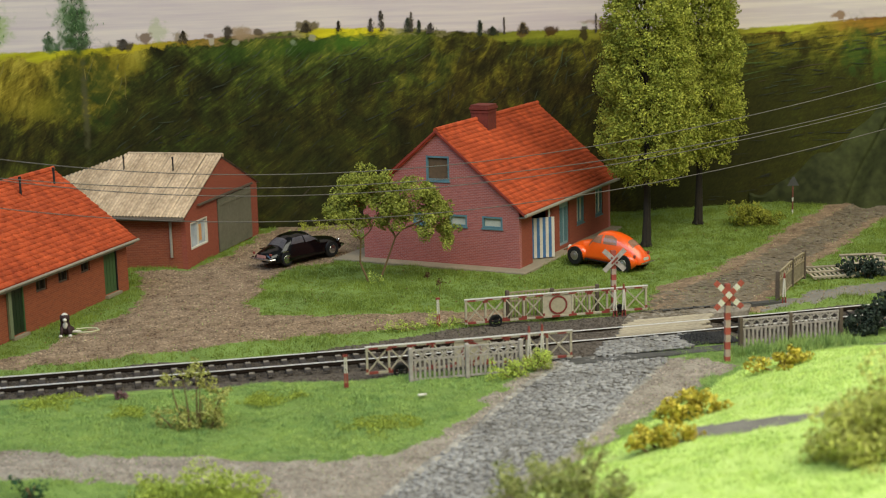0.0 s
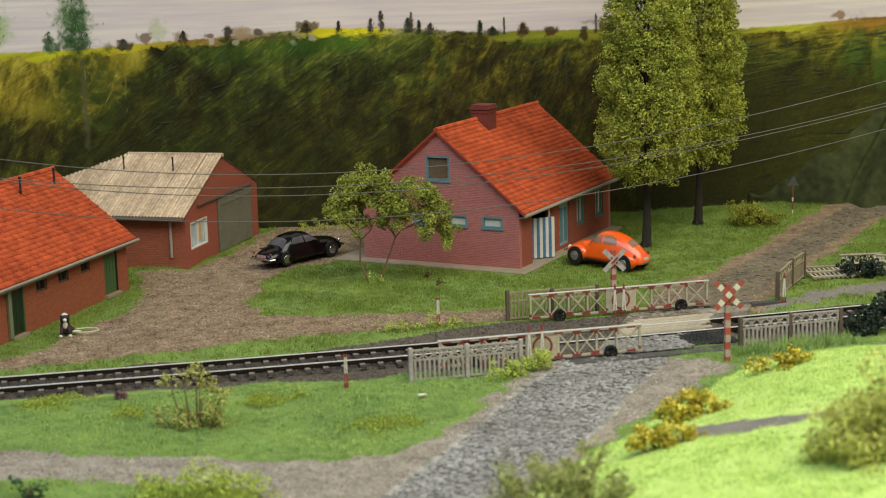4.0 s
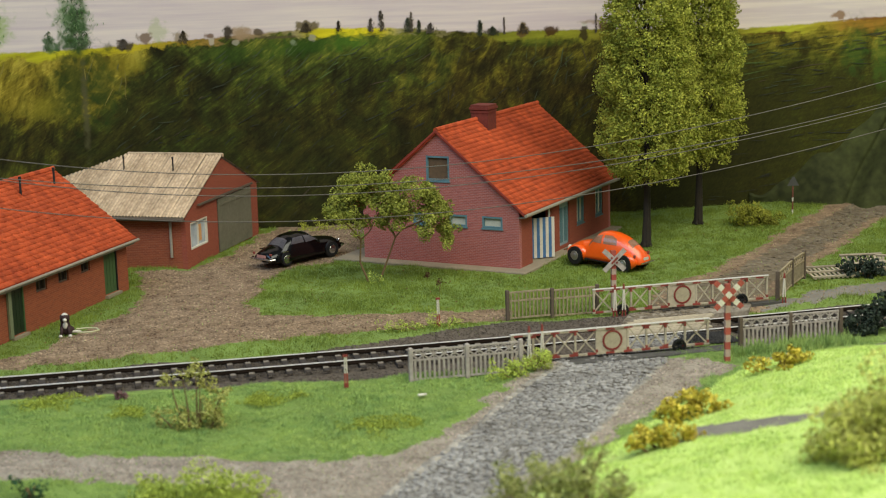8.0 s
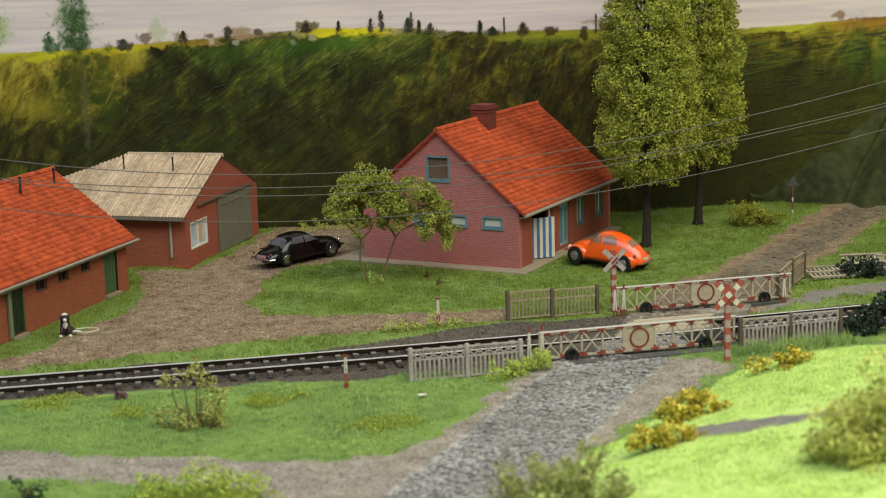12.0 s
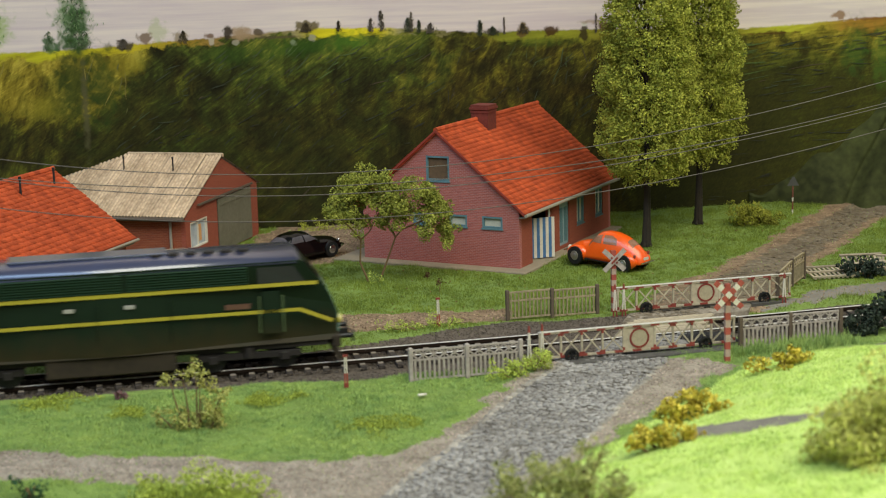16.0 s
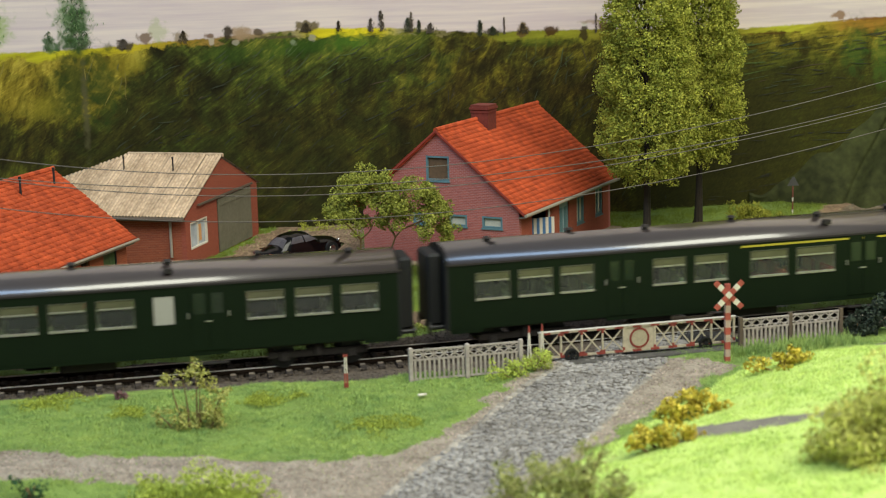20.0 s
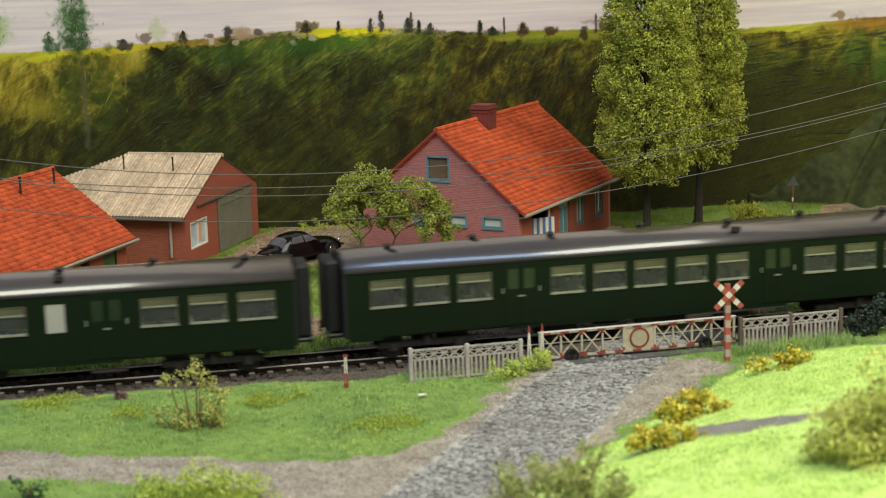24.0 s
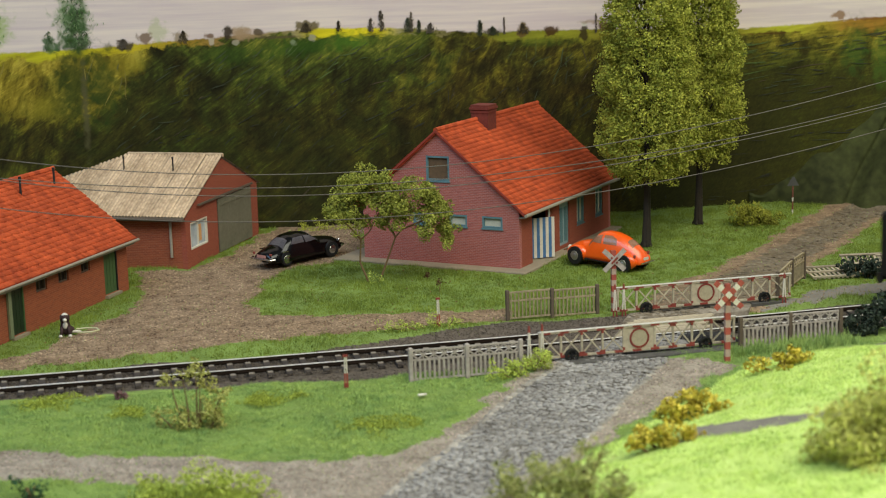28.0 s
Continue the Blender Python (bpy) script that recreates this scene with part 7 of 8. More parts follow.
# ---- yard things ----
def dog():
    x, y = -15.2, 64.8
    bm = B()
    def blob(cx, cy, cz, sx, sy, sz, rx=0.0):
        bmesh.ops.create_uvsphere(bm, u_segments=12, v_segments=8, radius=1.0, matrix=Matrix.Translation((cx, cy, cz)) @ pose(0, 0, 0, rx) @ Matrix.Diagonal((sx, sy, sz, 1)))
    t = thing("dog", P(x, y, g(x, y) + 0.02, 12), "dark brown and white sitting dog on the grass", "dog")
    blob(0, 0.1, 0.38, 0.2, 0.22, 0.36, -18)
    blob(0.1, 0.25, 0.18, 0.26, 0.26, 0.18)
    part("body", bm, mat("dark_brown_coat", rgb(58, 36, 34), 0.8, vary=0.4), t, smooth=True)
    for name, args, material in (("head", (0, -0.12, 0.78, 0.15, 0.17, 0.14), MATS["dark_brown_coat"]), ("muzzle", (0, -0.28, 0.70, 0.08, 0.12, 0.08), WHITE), ("crown_patch", (0, -0.08, 0.87, 0.13, 0.13, 0.08), WHITE),
                                 ("ear", (0.15, -0.08, 0.74, 0.05, 0.09, 0.15), MATS["dark_brown_coat"]), ("ear", (-0.15, -0.08, 0.74, 0.05, 0.09, 0.15), MATS["dark_brown_coat"]), ("tail", (0.42, 0.1, 0.12, 0.2, 0.06, 0.06), WHITE),
                                 ("paw", (-0.2, -0.3, 0.06, 0.08, 0.11, 0.06), WHITE), ("paw", (0.18, -0.34, 0.06, 0.08, 0.11, 0.06), WHITE), ("chest", (0, -0.12, 0.45, 0.1, 0.08, 0.15), WHITE)):
        bm = B()
        blob(*args)
        part(name, bm, material, t, smooth=True)
    for sx in (-0.14, 0.14):
        bm = B()
        rod(bm, (sx, -0.16, 0.4), (sx * 1.2, -0.28, 0.05), 0.07, 0.055, 8)
        part("foreleg", bm, MATS["dark_brown_coat"], t, smooth=True)
    # a loop of hose beside it
    cu = bpy.data.curves.new("garden_hose", "CURVE")
    cu.dimensions = "3D"
    cu.bevel_depth = 0.035 * U
    sp = cu.splines.new("POLY")
    pts = [(0.3, 0.55), (0.7, 0.75), (1.1, 0.7), (1.28, 0.3), (1.05, -0.05), (0.75, -0.12), (0.5, -0.1)]
    sp.points.add(len(pts) - 1)
    for i, (px, py) in enumerate(pts):
        sp.points[i].co = ((x + px) * U, (y + py) * U, (g(x + px, y + py) + 0.16) * U, 1)
    cu.materials.append(mat("pale_hose", rgb(196, 192, 150), 0.5))
    tagged(new("garden_hose", cu), "pale loop of hose lying in the grass", "hose")


dog()


def pallets():
    for k, (x, y, rz, tilt, label) in enumerate(((17.0, 71.9, 8, 6, "pale slatted fence panel lying by the lane"), (18.9, 73.0, 4, 22, "slatted panel propped on a heap"), (20.2, 72.2, -12, 12, "pale slatted panel lying askew"))):
        t = thing("loose_panel", P(x, y, g(x, y) + 0.15 + 0.12 * k, rz, tilt), label, "panel", "loose panels")
        for i in range(9):
            bm = B()
            box(bm, -0.85 + 0.21 * i, 0, 0, 0.1, 1.5, 0.06)
            part("slat", bm, WOOD, t)
        for yy in (-0.7, 0, 0.7):
            bm = B()
            box(bm, 0, yy, 0.06, 1.95, 0.12, 0.07)
            part("rail", bm, WOOD, t)


pallets()


def litter():
    x, y = -11.3, 55.3
    t = thing("fallen_flower_clump", P(x, y, g(x, y) + 0.05), "small pinkish-brown dry clump in the grass", "plant")
    r = np.random.RandomState(3)
    p, n = clumps(r, [(0, 0, 0.1, 0.16), (0.18, 0, 0.05, 0.12)], 2500)
    put("leaves", leaf_cloud("leaves", p, n, r, (0.05, 0.09), mat("dry_pink_brown", rgb(120, 84, 84), 0.8, rand=0.3, bump=0)), t, Matrix())
    x, y = -0.9, 54.9
    t = thing("paper_scrap", P(x, y, g(x, y) + 0.1, 20), "crumpled white paper scrap in the grass", "litter")
    bm = B()
    box(bm, 0, 0, 0, 0.22, 0.14, 0.08, bevel=0.03)
    box(bm, 0.14, 0.05, 0.0, 0.16, 0.1, 0.05)
    part("paper", bm, WHITE, t)


    # rusty docks and fallen leaves
    for x, y, z, label in ((-0.2, 71.0, 0.5, "rust-brown seeded dock in the grass"), (-0.75, 74.0, 0.18, "small rust-brown weed in the grass")):
        t = thing("dock_plant", P(x, y, g(x, y)), label, "plant", "rust-brown docks")
        bm = B()
        tapered(bm, [(0, 0, -0.05), (0.03, 0, z * 0.6), (0, 0, z)], 0.025, 0.012, 5)
        part("stem", bm, TWIG, t)
        p, n = clumps(r, [(0.02, 0, z, 0.12), (-0.06, 0, z - 0.1, 0.1)], 2200)
        put("seed_head", leaf_cloud("seed_head", p, n, r, (0.03, 0.06), mat("rust_brown_seed", rgb(92, 58, 36), 0.85, rand=0.3, bump=0)), t, Matrix())
    x, y, k = scatter_points(1500, -20, 20, 62, 86, (0, 2), 77)
    sel = clear_of_things(x, y) & (along(x, y)[1] > 3.2)
    stones("fallen_leaves", x[sel][:420], y[sel][:420], gz(x[sel][:420], y[sel][:420]) + 0.06, k, (0.025, 0.05), mat("dead_leaf", rgb(116, 82, 48), 0.9, rand=0.5), "scattered dead leaves and twigs")


litter()


# ---- the train ----
_half = [(1.42 * math.cos(math.radians(a)), 3.42 + 0.61 * math.sin(math.radians(a))) for a in (0, 6, 11, 16, 21, 26, 32, 39, 48, 60, 74, 90)]
ROOF_ARC = [(-y, z) for y, z in _half] + _half[-2::-1]


SPIN = []


def bogie(parent, x, wheelbase, wr, name="bogie"):
    b = new(name)
    b.parent = parent
    b.matrix_basis = P(x, 0, 0)
    for sg in (-1, 1):
        bm = B()
        box(bm, 0, sg * 1.02, wr - 0.05, wheelbase + 1.2, 0.14, 0.26, bevel=0.03)
        part("side_frame", bm, UNDER, b)
        for dx in (-wheelbase / 2, wheelbase / 2):
            bm = B()
            box(bm, dx, sg * 1.1, wr - 0.14, 0.34, 0.16, 0.3, bevel=0.03)
            part("axle_box", bm, UNDER, b)
        bm = B()
        rod(bm, (0, sg * 1.08, wr + 0.02), (0, sg * 1.08, wr + 0.42), 0.16, n=12)
        part("spring", bm, UNDER, b)
    bm = B()
    box(bm, 0, 0, wr - 0.05, 0.6, 2.1, 0.35)
    part("bolster", bm, UNDER, b)
    for dx in (-wheelbase / 2, wheelbase / 2):
        bm = B()
        rod(bm, (0, -0.9, 0), (0, 0.9, 0), 0.08, n=10)
        for sg in (-1, 1):
            rod(bm, (0, sg * 0.72, 0), (0, sg * 0.86, 0), wr, n=26)
            rod(bm, (0, sg * 0.69, 0), (0, sg * 0.72, 0), wr + 0.03, n=26)
            for k in range(3):
                a = k * 2.094
                rod(bm, (0.6 * wr * math.cos(a), sg * 0.85, 0.6 * wr * math.sin(a)), (0.6 * wr * math.cos(a), sg * 0.87, 0.6 * wr * math.sin(a)), 0.07, n=8)
        SPIN.append((part("wheelset", bm, BLACK, b, m=P(dx, 0, wr)), wr))


def buffers(parent, x, sg):
    for yy in (-0.87, 0.87):
        bm = B()
        rod(bm, (x, yy, 1.03), (x + sg * 0.5, yy, 1.03), 0.09, n=10)
        rod(bm, (x + sg * 0.5, yy, 1.03), (x + sg * 0.56, yy, 1.03), 0.23, n=16)
        part("buffer", bm, BLACK, parent)
    bm = B()
    box(bm, x + sg * 0.2, 0, 0.9, 0.6, 0.2, 0.2)
    part("coupling", bm, BLACK, parent)


def coach(label, wins, doors, small=(), milk=(), band=None, red=()):
    """A green coach; x from its rear end at 0 forwards. wins, small, milk: openings (x0, x1)."""
    L = 23.72
    c = thing("passenger_coach", P(0, 0, 0), label, "coach", "coaches of the train")
    z0, z1 = 2.06, 3.09
    holes = [(a, b, z0, z1) for a, b in (*wins, *small, *milk)]
    for sg in (-1, 1):
        bm = gable_wall([(0.12, 0.98), (L - 0.12, 0.98), (L - 0.12, 3.46), (0.12, 3.46)], 0.07, holes)
        part("body_side", bm, COACH_GREEN, c, m=P(0, -1.42 if sg < 0 else 1.35, 0))
    for x in (0.0, L - 0.12):
        bm = B()
        prism(bm, [(-1.41, 0.98), (1.41, 0.98), *ROOF_ARC[::-1][1:-1]], x, x + 0.12, "yz")
        part("end_wall", bm, mat("black_coach_end", rgb(8, 8, 8), 0.7), c)
        bm = B()
        q = x - 0.55 if x < 1 else x + 0.12
        box(bm, q + 0.275, 0, 1.1, 0.55, 1.7, 2.7, bevel=0.1)
        part("gangway_bellows", bm, MATS["black_coach_end"], c)
    bm = B()
    n = len(ROOF_ARC)
    prism(bm, ROOF_ARC + [(y * 0.95, z - 0.09) for y, z in ROOF_ARC[::-1]], 0.0, L, "yz")
    part("roof", bm, COACH_ROOF, c, smooth=True)
    for sg in (-1, 1):
        bm = B()
        box(bm, L / 2, sg * 1.43, 3.4, L - 0.06, 0.05, 0.07)
        part("gutter_strip", bm, UNDER, c)
    for k, x in enumerate((1.9, 5.3, 8.2, 12.0, 15.4, 18.7, 22.0)):
        bm = B()
        rod(bm, (x, (-0.25, 0.3)[k % 2], 3.98), (x, (-0.25, 0.3)[k % 2], 4.13), 0.13, n=10)
        rod(bm, (x, (-0.25, 0.3)[k % 2], 4.13), (x, (-0.25, 0.3)[k % 2], 4.2), 0.19, 0.12, n=10)
        part("roof_vent", bm, UNDER, c)
    bm = B()
    box(bm, 15.4, -1.05, 3.86, 0.3, 0.25, 0.16)
    part("lamp_hood", bm, UNDER, c)
    # frames, panes, transoms on both sides
    for (a, b) in wins:
        for sg in (-1, 1):
            w = new("window")
            w.parent = c
            w.matrix_basis = P((a + b) / 2, sg * 1.405, z0)
            ww, hh = b - a, z1 - z0
            bm = B()
            for xx in (-ww / 2 + 0.015, ww / 2 - 0.015):
                box(bm, xx, 0, 0, 0.03, 0.06, hh)
            box(bm, 0, 0, hh - 0.03, ww - 0.06, 0.06, 0.03)
            part("window_frame", bm, DULL_FRAME, w)
            bm = B()
            box(bm, 0, sg * 0.015, -0.02, ww, 0.09, 0.075)
            part("window_sill", bm, SILVER, w, "bright metal sill")
            bm = B()
            box(bm, 0, 0, hh * 0.66, ww - 0.1, 0.065, 0.055)
            part("transom", bm, SILVER, w)
            bm = B()
            box(bm, 0, 0, 0.05, ww - 0.08, 0.012, hh * 0.64 - 0.06)
            o = part("pane", bm, PANE, w)
            o.visible_shadow = False
            # opaque tan upper pane: reflected haze on the glass is put into its colour
            bm = B()
            box(bm, 0, 0, hh * 0.66, ww - 0.1, 0.02, hh * 0.34 - 0.04)
            part("hopper_pane", bm, mat("painted_haze_pane", rgb(92, 90, 68), 0.25, vary=0.3, fine=3, bump=0), w)
    for (a, b) in small:
        for sg in (-1, 1):
            w = new("window")
            w.parent = c
            w.matrix_basis = P((a + b) / 2, sg * 1.40, z0)
            bm = B()
            box(bm, 0, 0, 0, b - a, 0.012, z1 - z0)
            part("pane", bm, PANE, w).visible_shadow = False
            bm = B()
            box(bm, 0, 0, 0, b - a, 0.06, 0.06)
            box(bm, 0, 0, (z1 - z0) * 0.66, b - a, 0.05, 0.05)
            part("window_frame", bm, SILVER, w)
    for (a, b) in milk:
        for sg in (-1, 1):
            bm = B()
            box(bm, (a + b) / 2, sg * 1.395, z0, b - a, 0.03, z1 - z0)
            part("lavatory_pane", bm, MILK, c, "milky white pane")
    for (a, b) in doors:
        for sg in (-1, 1):
            d = new("door")
            d.parent = c
            d.matrix_basis = P((a + b) / 2, sg * 1.425, 1.02)
            w = (b - a) * 0.62
            for q in (-1, 1):
                bm = B()
                box(bm, q * w / 4, 0, 0, w / 2 - 0.02, 0.035, 2.4, bevel=0.01)
                part("door_leaf", bm, COACH_GREEN, d)
                bm = B()
                box(bm, q * w / 4, sg * 0.02, 1.35, w / 2 - 0.22, 0.012, 0.75)
                part("door_pane", bm, mat("dark_door_pane", rgb(34, 46, 34), 0.12, vary=0.2, bump=0), d)
            bm = B()
            for q in (-0.5, 0.5):
                rod(bm, (q * w * 1.14, sg * 0.05, 1.22), (q * w * 1.14, sg * 0.05, 1.42), 0.03, n=6)
            part("grab_rail", bm, SILVER, d)
            bm = B()
            box(bm, 0, sg * 0.02, 1.05, 0.26, 0.03, 0.05)
            part("door_handle", bm, SILVER, d)
            bm = B()
            box(bm, 0, 0, -0.5, w, 0.2, 0.05)
            part("footstep", bm, UNDER, d)
    if band:
        bm = B()
        for sg in (-1, 1):
            box(bm, (band[0] + band[1]) / 2, sg * 1.425, 3.24, band[1] - band[0], 0.014, 0.075)
        part("class_band", bm, YELLOW, c, "thin yellow band")
    # inside: floor, seats, a partition at each door
    bm = B()
    box(bm, L / 2, 0, 1.1, L - 0.3, 2.66, 0.1)
    part("floor", bm, UNDER, c)
    for (a, b) in wins:
        material = mat("red_brown_seat", rgb(150, 74, 54), 0.8, vary=0.3) if (a, b) in red else INTERIOR
        for x, lean in ((a + 0.02, 1), (b - 0.02, -1)):
            for yy in (-0.78, 0.78):
                bm = B()
                box(bm, x, yy, 1.2, 0.12, 1.0, 0.98, bevel=0.04)
                box(bm, x + lean * 0.26, yy, 1.2, 0.42, 1.05, 0.45, bevel=0.04)
                part("seat", bm, material, c)
    for (a, b) in (*doors,):
        bm = B()
        for x in (a, b):
            box(bm, x, 0, 1.2, 0.05, 2.6, 2.3)
        part("partition", bm, SEAT, c)
    # underframe
    bm = B()
    box(bm, L / 2, 0, 0.86, L - 0.6, 2.3, 0.13)
    part("underframe", bm, UNDER, c)
    for x, w, hgt, sgy in ((8.2, 1.6, 0.5, -1), (10.6, 1.0, 0.6, 1), (12.4, 2.0, 0.42, -1), (15.0, 1.2, 0.5, 1)):
        bm = B()
        box(bm, x, sgy * 0.7, 0.88 - hgt, w, 0.7, hgt, bevel=0.04)
        part("equipment_box", bm, UNDER, c)
    for sg in (-1, 1):
        for x0, x1 in ((0.15, 1.4), (6.2, 17.4), (22.3, 23.57)):
            bm = B()
            box(bm, (x0 + x1) / 2, sg * 1.385, 0.84, x1 - x0, 0.05, 0.15)
            part("sill_skirt", bm, COACH_GREEN, c)
    bogie(c, 3.1, 2.5, 0.46)
    bogie(c, L - 3.1, 2.5, 0.46)
    buffers(c, 0.0, -1)
    buffers(c, L, 1)
    return c


def loco():
    """Diesel locomotive with raked cabs at both ends; x from its middle."""
    c = thing("diesel_locomotive", P(0, 0, 0), "dark green diesel locomotive with two yellow stripes", "locomotive")
    half = [(0, 1.0), (7.95, 1.0), (8.15, 1.2), (8.2, 1.9), (8.05, 2.35), (7.75, 3.02), (7.0, 4.0), (6.9, 4.06), (0, 4.06)]
    prof = half + [(-x, z) for x, z in half[::-1] if x > 0]
    bm = B()
    prism(bm, prof, -1.42, 1.42, "xz")
    # the noses narrow towards their fronts
    for v in bm.verts:
        k = max(0.0, abs(v.co.x) - 6.6) / 1.6
        v.co.y *= 1 - 0.26 * k * k
    part("body", bm, LOCO_GREEN, c)
    half_roof = [(1.41, 3.96), (1.40, 4.03), (1.36, 4.11), (1.29, 4.18), (1.19, 4.24), (1.05, 4.295), (0.85, 4.345), (0.5, 4.39), (0.0, 4.41)]
    roof = [(-y, z) for y, z in half_roof] + half_roof[-2::-1]
    bm = B()
    prism(bm, roof, -6.85, 6.85, "yz")
    bmesh.ops.bevel(bm, geom=[e for e in bm.edges if abs(e.verts[0].co.x - e.verts[1].co.x) < 1e-4 and e.verts[0].co.z > 4], offset=0.12, segments=2, affect="EDGES")
    part("roof", bm, ROOF_BLUE, c, "blue-grey roof", smooth=True)
    bm = B()
    box(bm, -0.6, 0, 4.36, 5.6, 1.1, 0.12, bevel=0.04)
    part("roof_hatch", bm, ROOF_BLUE, c)
    for k in range(6):
        bm = B()
        rod(bm, (1.8 + 0.62 * k, -0.55, 4.34), (1.8 + 0.62 * k, -0.55, 4.44), 0.2, n=14)
        part("roof_fan", bm, UNDER, c)
    for sg in (-1, 1):
        y = sg * 1.42
        # stripes: straight, then bent down round the nose
        bm = B()
        box(bm, 0, y, 3.15, 14.9, 0.03, 0.13)
        part("upper_stripe", bm, YELLOW, c, "yellow stripe")
        bm = B()
        box(bm, 0, y, 2.2, 13.6, 0.03, 0.12)
        for e in (-1, 1):
            m = Matrix.Translation((e * 6.8, sg * 1.408, 2.26)) @ pose(0, 0, 0, 0, e * 24, -e * sg * 5)
            box(bm, e * 0.62, 0, -0.07, 1.3, 0.05, 0.13, m)
        part("lower_stripe", bm, YELLOW, c, "yellow stripe dipping at the noses")
        # louvres between the stripes and the roof
        for x0, x1 in ((-5.0, 0.55), (0.7, 4.95)):
            for k in range(7):
                bm = B()
                m = Matrix.Translation(((x0 + x1) / 2, y + sg * 0.01, 3.34 + k * 0.095)) @ pose(0, 0, 0, -sg * 30)
                box(bm, 0, 0, -0.02, x1 - x0, 0.07, 0.035, m)
                part("louvre", bm, mat("louvre_green", rgb(28, 52, 34), 0.4, vary=0.15, bump=0), c)
        for e in (-1, 1):
            bm = B()
            prism(bm, [(e * 5.3, 3.3), (e * 7.0, 3.3), (e * 6.6, 3.88), (e * 5.3, 3.88)], y - sg * 0.02, y + sg * 0.012, "xz")
            for v in bm.verts:
                v.co.y *= 1 - 0.26 * (max(0.0, abs(v.co.x) - 6.6) / 1.6) ** 2
            part("cab_window", bm, mat("smoky_cab_window", rgb(42, 46, 42), 0.15, vary=0.2, bump=0), c)
            for xd in (5.75,):
                bm = B()
                box(bm, e * xd, y, 1.45, 0.62, 0.03, 1.55)
                part("cab_door", bm, LOCO_GREEN, c)
                for q in (-0.42, 0.42):
                    bm = B()
                    rod(bm, (e * xd + q, y + sg * 0.06, 1.5), (e * xd + q, y + sg * 0.06, 2.85), 0.025, n=6)
                    part("handrail", bm, mat("green_rail", rgb(96, 112, 76), 0.4), c)
            bm = B()
            box(bm, e * 4.55, y + sg * 0.012, 2.42, 0.9, 0.03, 0.18)
            part("name_plate", bm, PLATE, c, "reddish-brown number plate")
        for x in (-1.35, 0.75):
            bm = B()
            box(bm, x, y + sg * 0.012, 2.7, 0.36, 0.03, 0.14, bevel=0.01)
            part("makers_plate", bm, MILK, c, "small white plate")
        for x in (-0.4, 2.2):
            bm = B()
            rod(bm, (x, y + sg * 0.03, 1.5), (x, y + sg * 0.03, 2.9), 0.02, n=6)
            part("panel_joint", bm, LOCO_GREEN, c)
        bm = B()
        box(bm, 0, sg * 1.05, 0.28, 4.6, 0.5, 0.72, bevel=0.06)
        part("fuel_tank", bm, LOCO_BROWN, c)
    for e in (-1, 1):
        bm = B()
        for yy in (-0.58, 0.58):
            vs = []
            for x, z in ((7.74, 3.1), (7.08, 3.96)):
                vs.append([(e * (x + 0.035), yy - 0.48, z), (e * (x + 0.035), yy + 0.48, z)])
            f = bm.faces.new([bm.verts.new(q) for q in (vs[0][0], vs[0][1], vs[1][1], vs[1][0])])
            bmesh.ops.solidify(bm, geom=[f], thickness=0.02)
        part("windscreen", bm, MATS["smoky_cab_window"], c)
        # front plate shows the nose's reflected light as a paler green
        bm = B()
        prism(bm, [(e * 8.215, 1.25), (e * 8.22, 1.9), (e * 8.07, 2.36), (e * 7.79, 3.0), (e * 7.72, 3.0), (e * 8.0, 2.3), (e * 8.1, 1.3)], -1.06, 1.06, "xz")
        part("nose_front", bm, LOCO_NOSE, c, "grey-green nose front with sheen in its colour")
        bm = B()
        box(bm, e * 8.2, 0, 1.62, 0.06, 2.2, 0.16)
        part("nose_stripe", bm, YELLOW, c)
        for yy in (-0.85, 0.85):
            bm = B()
            rod(bm, (e * 8.1, yy, 1.7), (e * 8.32, yy, 1.7), 0.17, n=16)
            part("head_lamp", bm, mat("cream_lamp_lens", rgb(226, 214, 130), 0.2), c, "cream round headlamp")
        bm = B()
        box(bm, e * 8.1, 0, 0.72, 0.3, 2.5, 0.42, bevel=0.04)
        part("buffer_beam", bm, LOCO_BROWN, c)
        bm = B()
        prism(bm, [(e * 8.35, 0.25), (e * 8.05, 0.8), (e * 7.9, 0.8), (e * 8.1, 0.25)], -1.2, 1.2, "xz")
        part("snow_guard", bm, LOCO_BROWN, c)
        buffers(c, e * 8.2, e)
        bogie(c, e * 4.9, 2.6, 0.5)
    bm = B()
    box(bm, 0, 0, 0.8, 15.6, 2.2, 0.22)
    part("underframe", bm, UNDER, c)
    return c


coach_d = coach("green driving coach at the end of the train", [(2.66, 4.0), (7.9, 9.24), (9.56, 10.88), (11.2, 12.52), (12.87, 14.2), (18.14, 19.46), (19.86, 21.2), (21.58, 22.92)], [(4.2, 5.5), (15.95, 17.95)], [(0.57, 1.42), (5.62, 6.22)], [(14.87, 15.53)])
coach_c = coach("green second-class coach with grey roof", [(0.98, 2.27), (2.62, 3.93), (4.26, 5.56), (7.85, 9.15), (9.52, 10.8), (11.15, 12.4), (12.8, 14.08), (14.48, 15.76), (18.1, 19.4), (19.82, 21.12), (21.5, 22.78)], [(5.68, 7.68), (16.0, 17.95)])
coach_b = coach("green second-class coach with a milky lavatory pane", [(0.95, 2.2), (2.5, 3.84), (4.18, 5.48), (7.8, 9.12), (9.46, 10.8), (11.14, 12.46), (12.8, 14.14), (18.1, 19.46), (19.84, 21.16), (21.52, 22.88)], [(5.66, 7.62), (15.7, 17.75)], [], [(14.8, 15.52)])
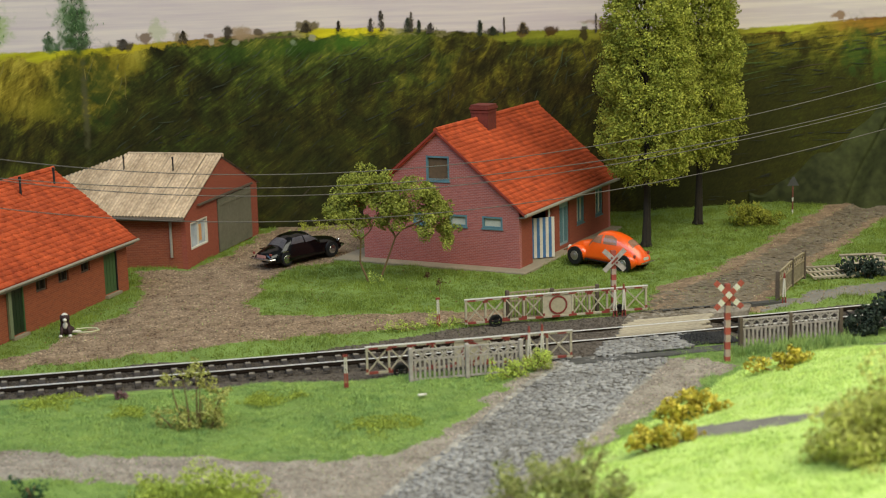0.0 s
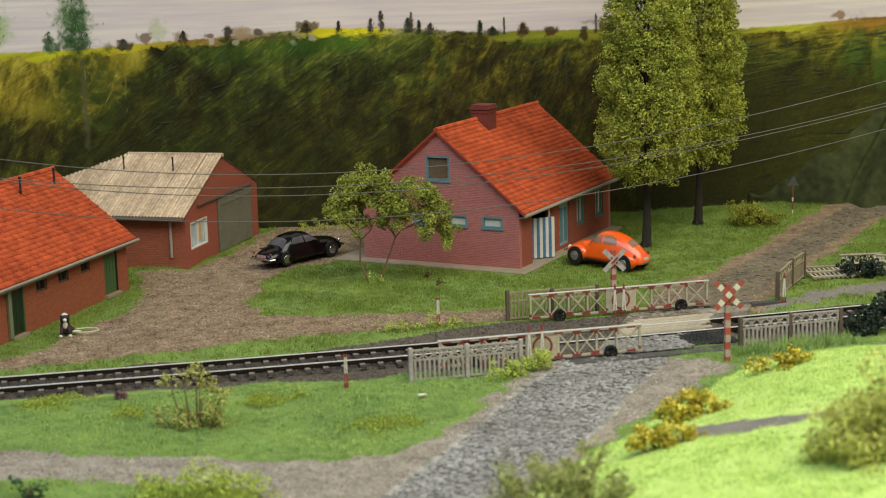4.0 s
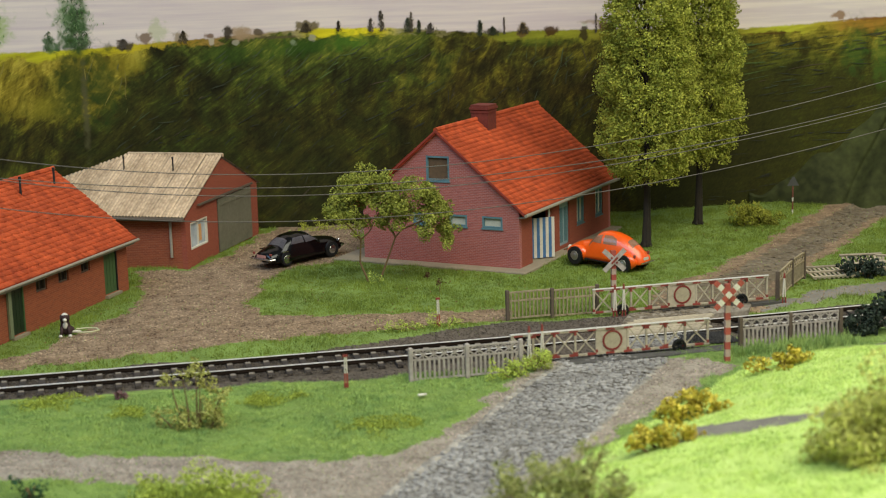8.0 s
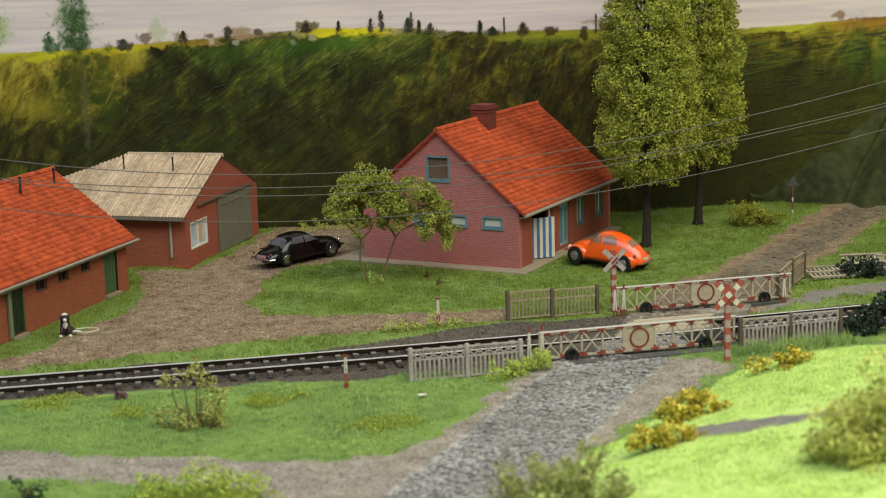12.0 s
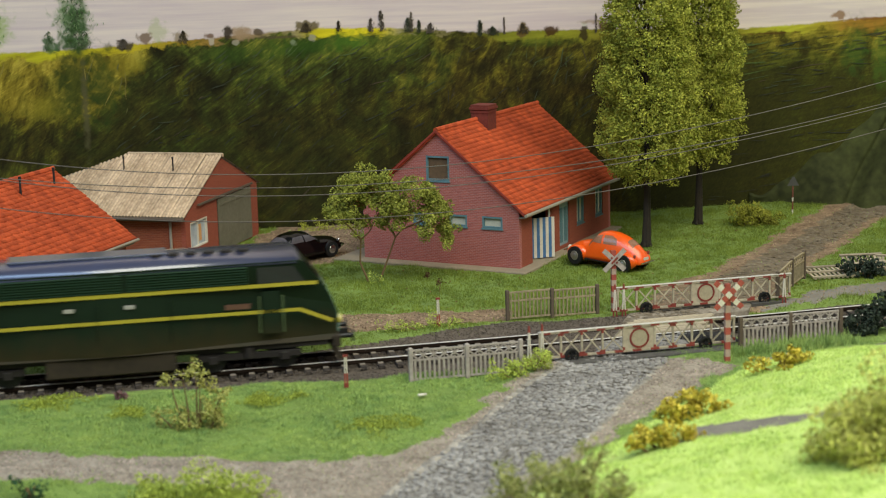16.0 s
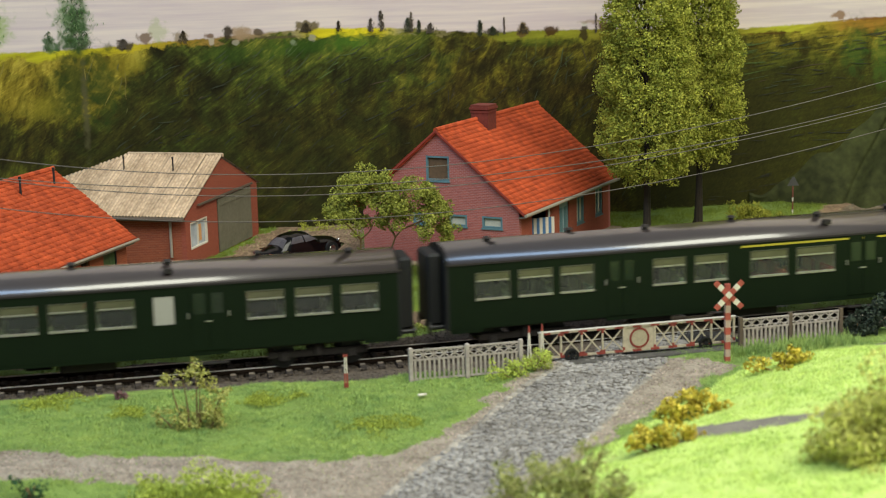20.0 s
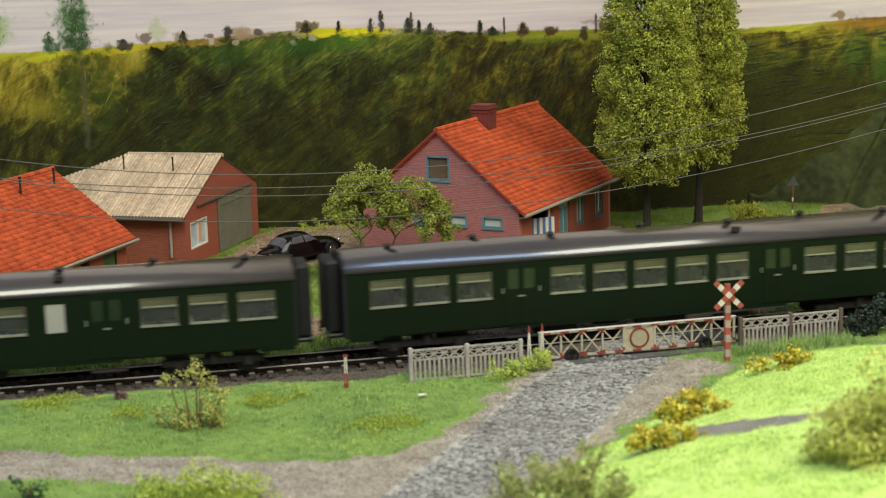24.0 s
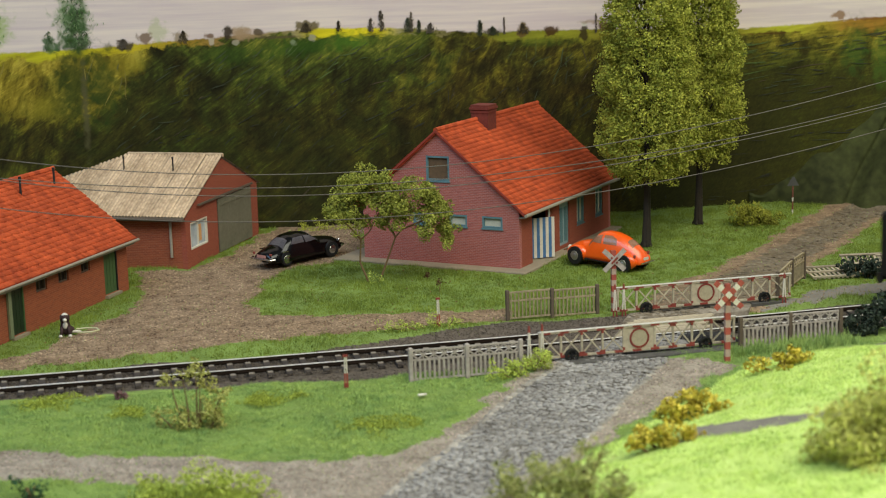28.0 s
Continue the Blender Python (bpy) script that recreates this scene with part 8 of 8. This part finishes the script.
coach_a = coach("green composite coach with a yellow first-class band", [(1.12, 2.44), (2.77, 4.1), (4.4, 5.72), (8.08, 9.4), (9.76, 11.1), (12.05, 13.62), (13.97, 15.6), (19.14, 20.77), (21.12, 22.75)], [(5.9, 7.75), (15.8, 17.8)], [(17.92, 18.78)], [], (11.67, 23.6), [(12.05, 13.62), (13.97, 15.6), (19.14, 20.77), (21.12, 22.75)])
engine = loco()


# ---- all that moves ----
TAIL_T = (0, 14, 15, 16, 17, 18, 19, 20, 21, 22, 23, 24, 25, 26, 27, 28)
TAIL_S = (-298.5, -139.1, -127.6, -116.1, -104.66, -93.25, -82.0, -70.75, -59.4, -47.85, -35.85, -23.9, -12.05, 0.1, 12.4, 24.5)


def tail(t):
    """Where the rear end of the last coach stands along the line."""
    return float(np.interp(t, TAIL_T, TAIL_S))


def rail_pose(s0, s1, at):
    """Pose of a vehicle with its bogies at s0 and s1, its origin at s = at."""
    xa, ya, _ = track(s0)
    xb, yb, _ = track(s1)
    th = math.atan2(yb - ya, xb - xa)
    d = at - s0
    # the line falls very slightly towards its near end
    return P(xa + d * math.cos(th), ya + d * math.sin(th), 0.0025 * (min(max(at, -40), 40) - 8), math.degrees(th))


def gate_rows(start, speed, stop):
    """A steady roll from the clip's start, then a halt."""
    ts = [0.0, 1.5, 3.0, 4.5, 6.0, 7.5, 9.0, 9.4]
    return [(t, start + speed * t) for t in ts] + [(9.6, stop), (9.8, stop), (28.0, stop)]


GATE_A = gate_rows(1.91, 0.662, 8.265)
GATE_B = gate_rows(7.0, 0.6706, 13.4)


def motions():
    times = [float(t) for t in TAIL_T]
    pitch, L = 25.32, 23.72
    for k, c in enumerate((coach_d, coach_c, coach_b, coach_a)):
        walk(c, [(t, rail_pose(tail(t) + k * pitch + 3.1, tail(t) + k * pitch + L - 3.1, tail(t) + k * pitch)) for t in times])
    walk(engine, [(t, rail_pose(tail(t) + 109.2 - 4.9, tail(t) + 109.2 + 4.9, tail(t) + 109.2)) for t in times])
    # wheelsets turn with the way that the train has gone
    last = frame(28.0)
    for w, wr in SPIN:
        x0, y0, z0 = (v / U for v in w.matrix_basis.translation)
        turn = [(k, math.degrees((tail((k - 1) / FPS) - TAIL_S[0]) / wr)) for k in range(1, last + 1)]
        walk(w, [((k - 1) / FPS, P(x0, y0, z0, 0, 0, a % 360)) for k, a in turn])
    for gate, wheels, rows, o in ((gate_a, wheels_a, GATE_A, -3.05), (gate_b, wheels_b, GATE_B, 3.05)):
        def at(s):
            x, y, _ = track(s, o)
            x1, y1, _ = track(s + GATE_LEN, o)
            return P(x, y, GATE_Z, math.degrees(math.atan2(y1 - y, x1 - x)))
        walk(gate, [(t, at(s)) for t, s in rows])
        fine = [t for t in np.arange(0, 9.85, 0.2)] + [28.0]
        ts, ss = [r[0] for r in rows], [r[1] for r in rows]
        for w in wheels:
            x0, y0, z0 = (v / U for v in w.matrix_basis.translation)
            walk(w, [(float(t), P(x0, y0, z0, 0, 0, math.degrees((np.interp(t, ts, ss) - ss[0]) / 0.265))) for t in fine])


motions()
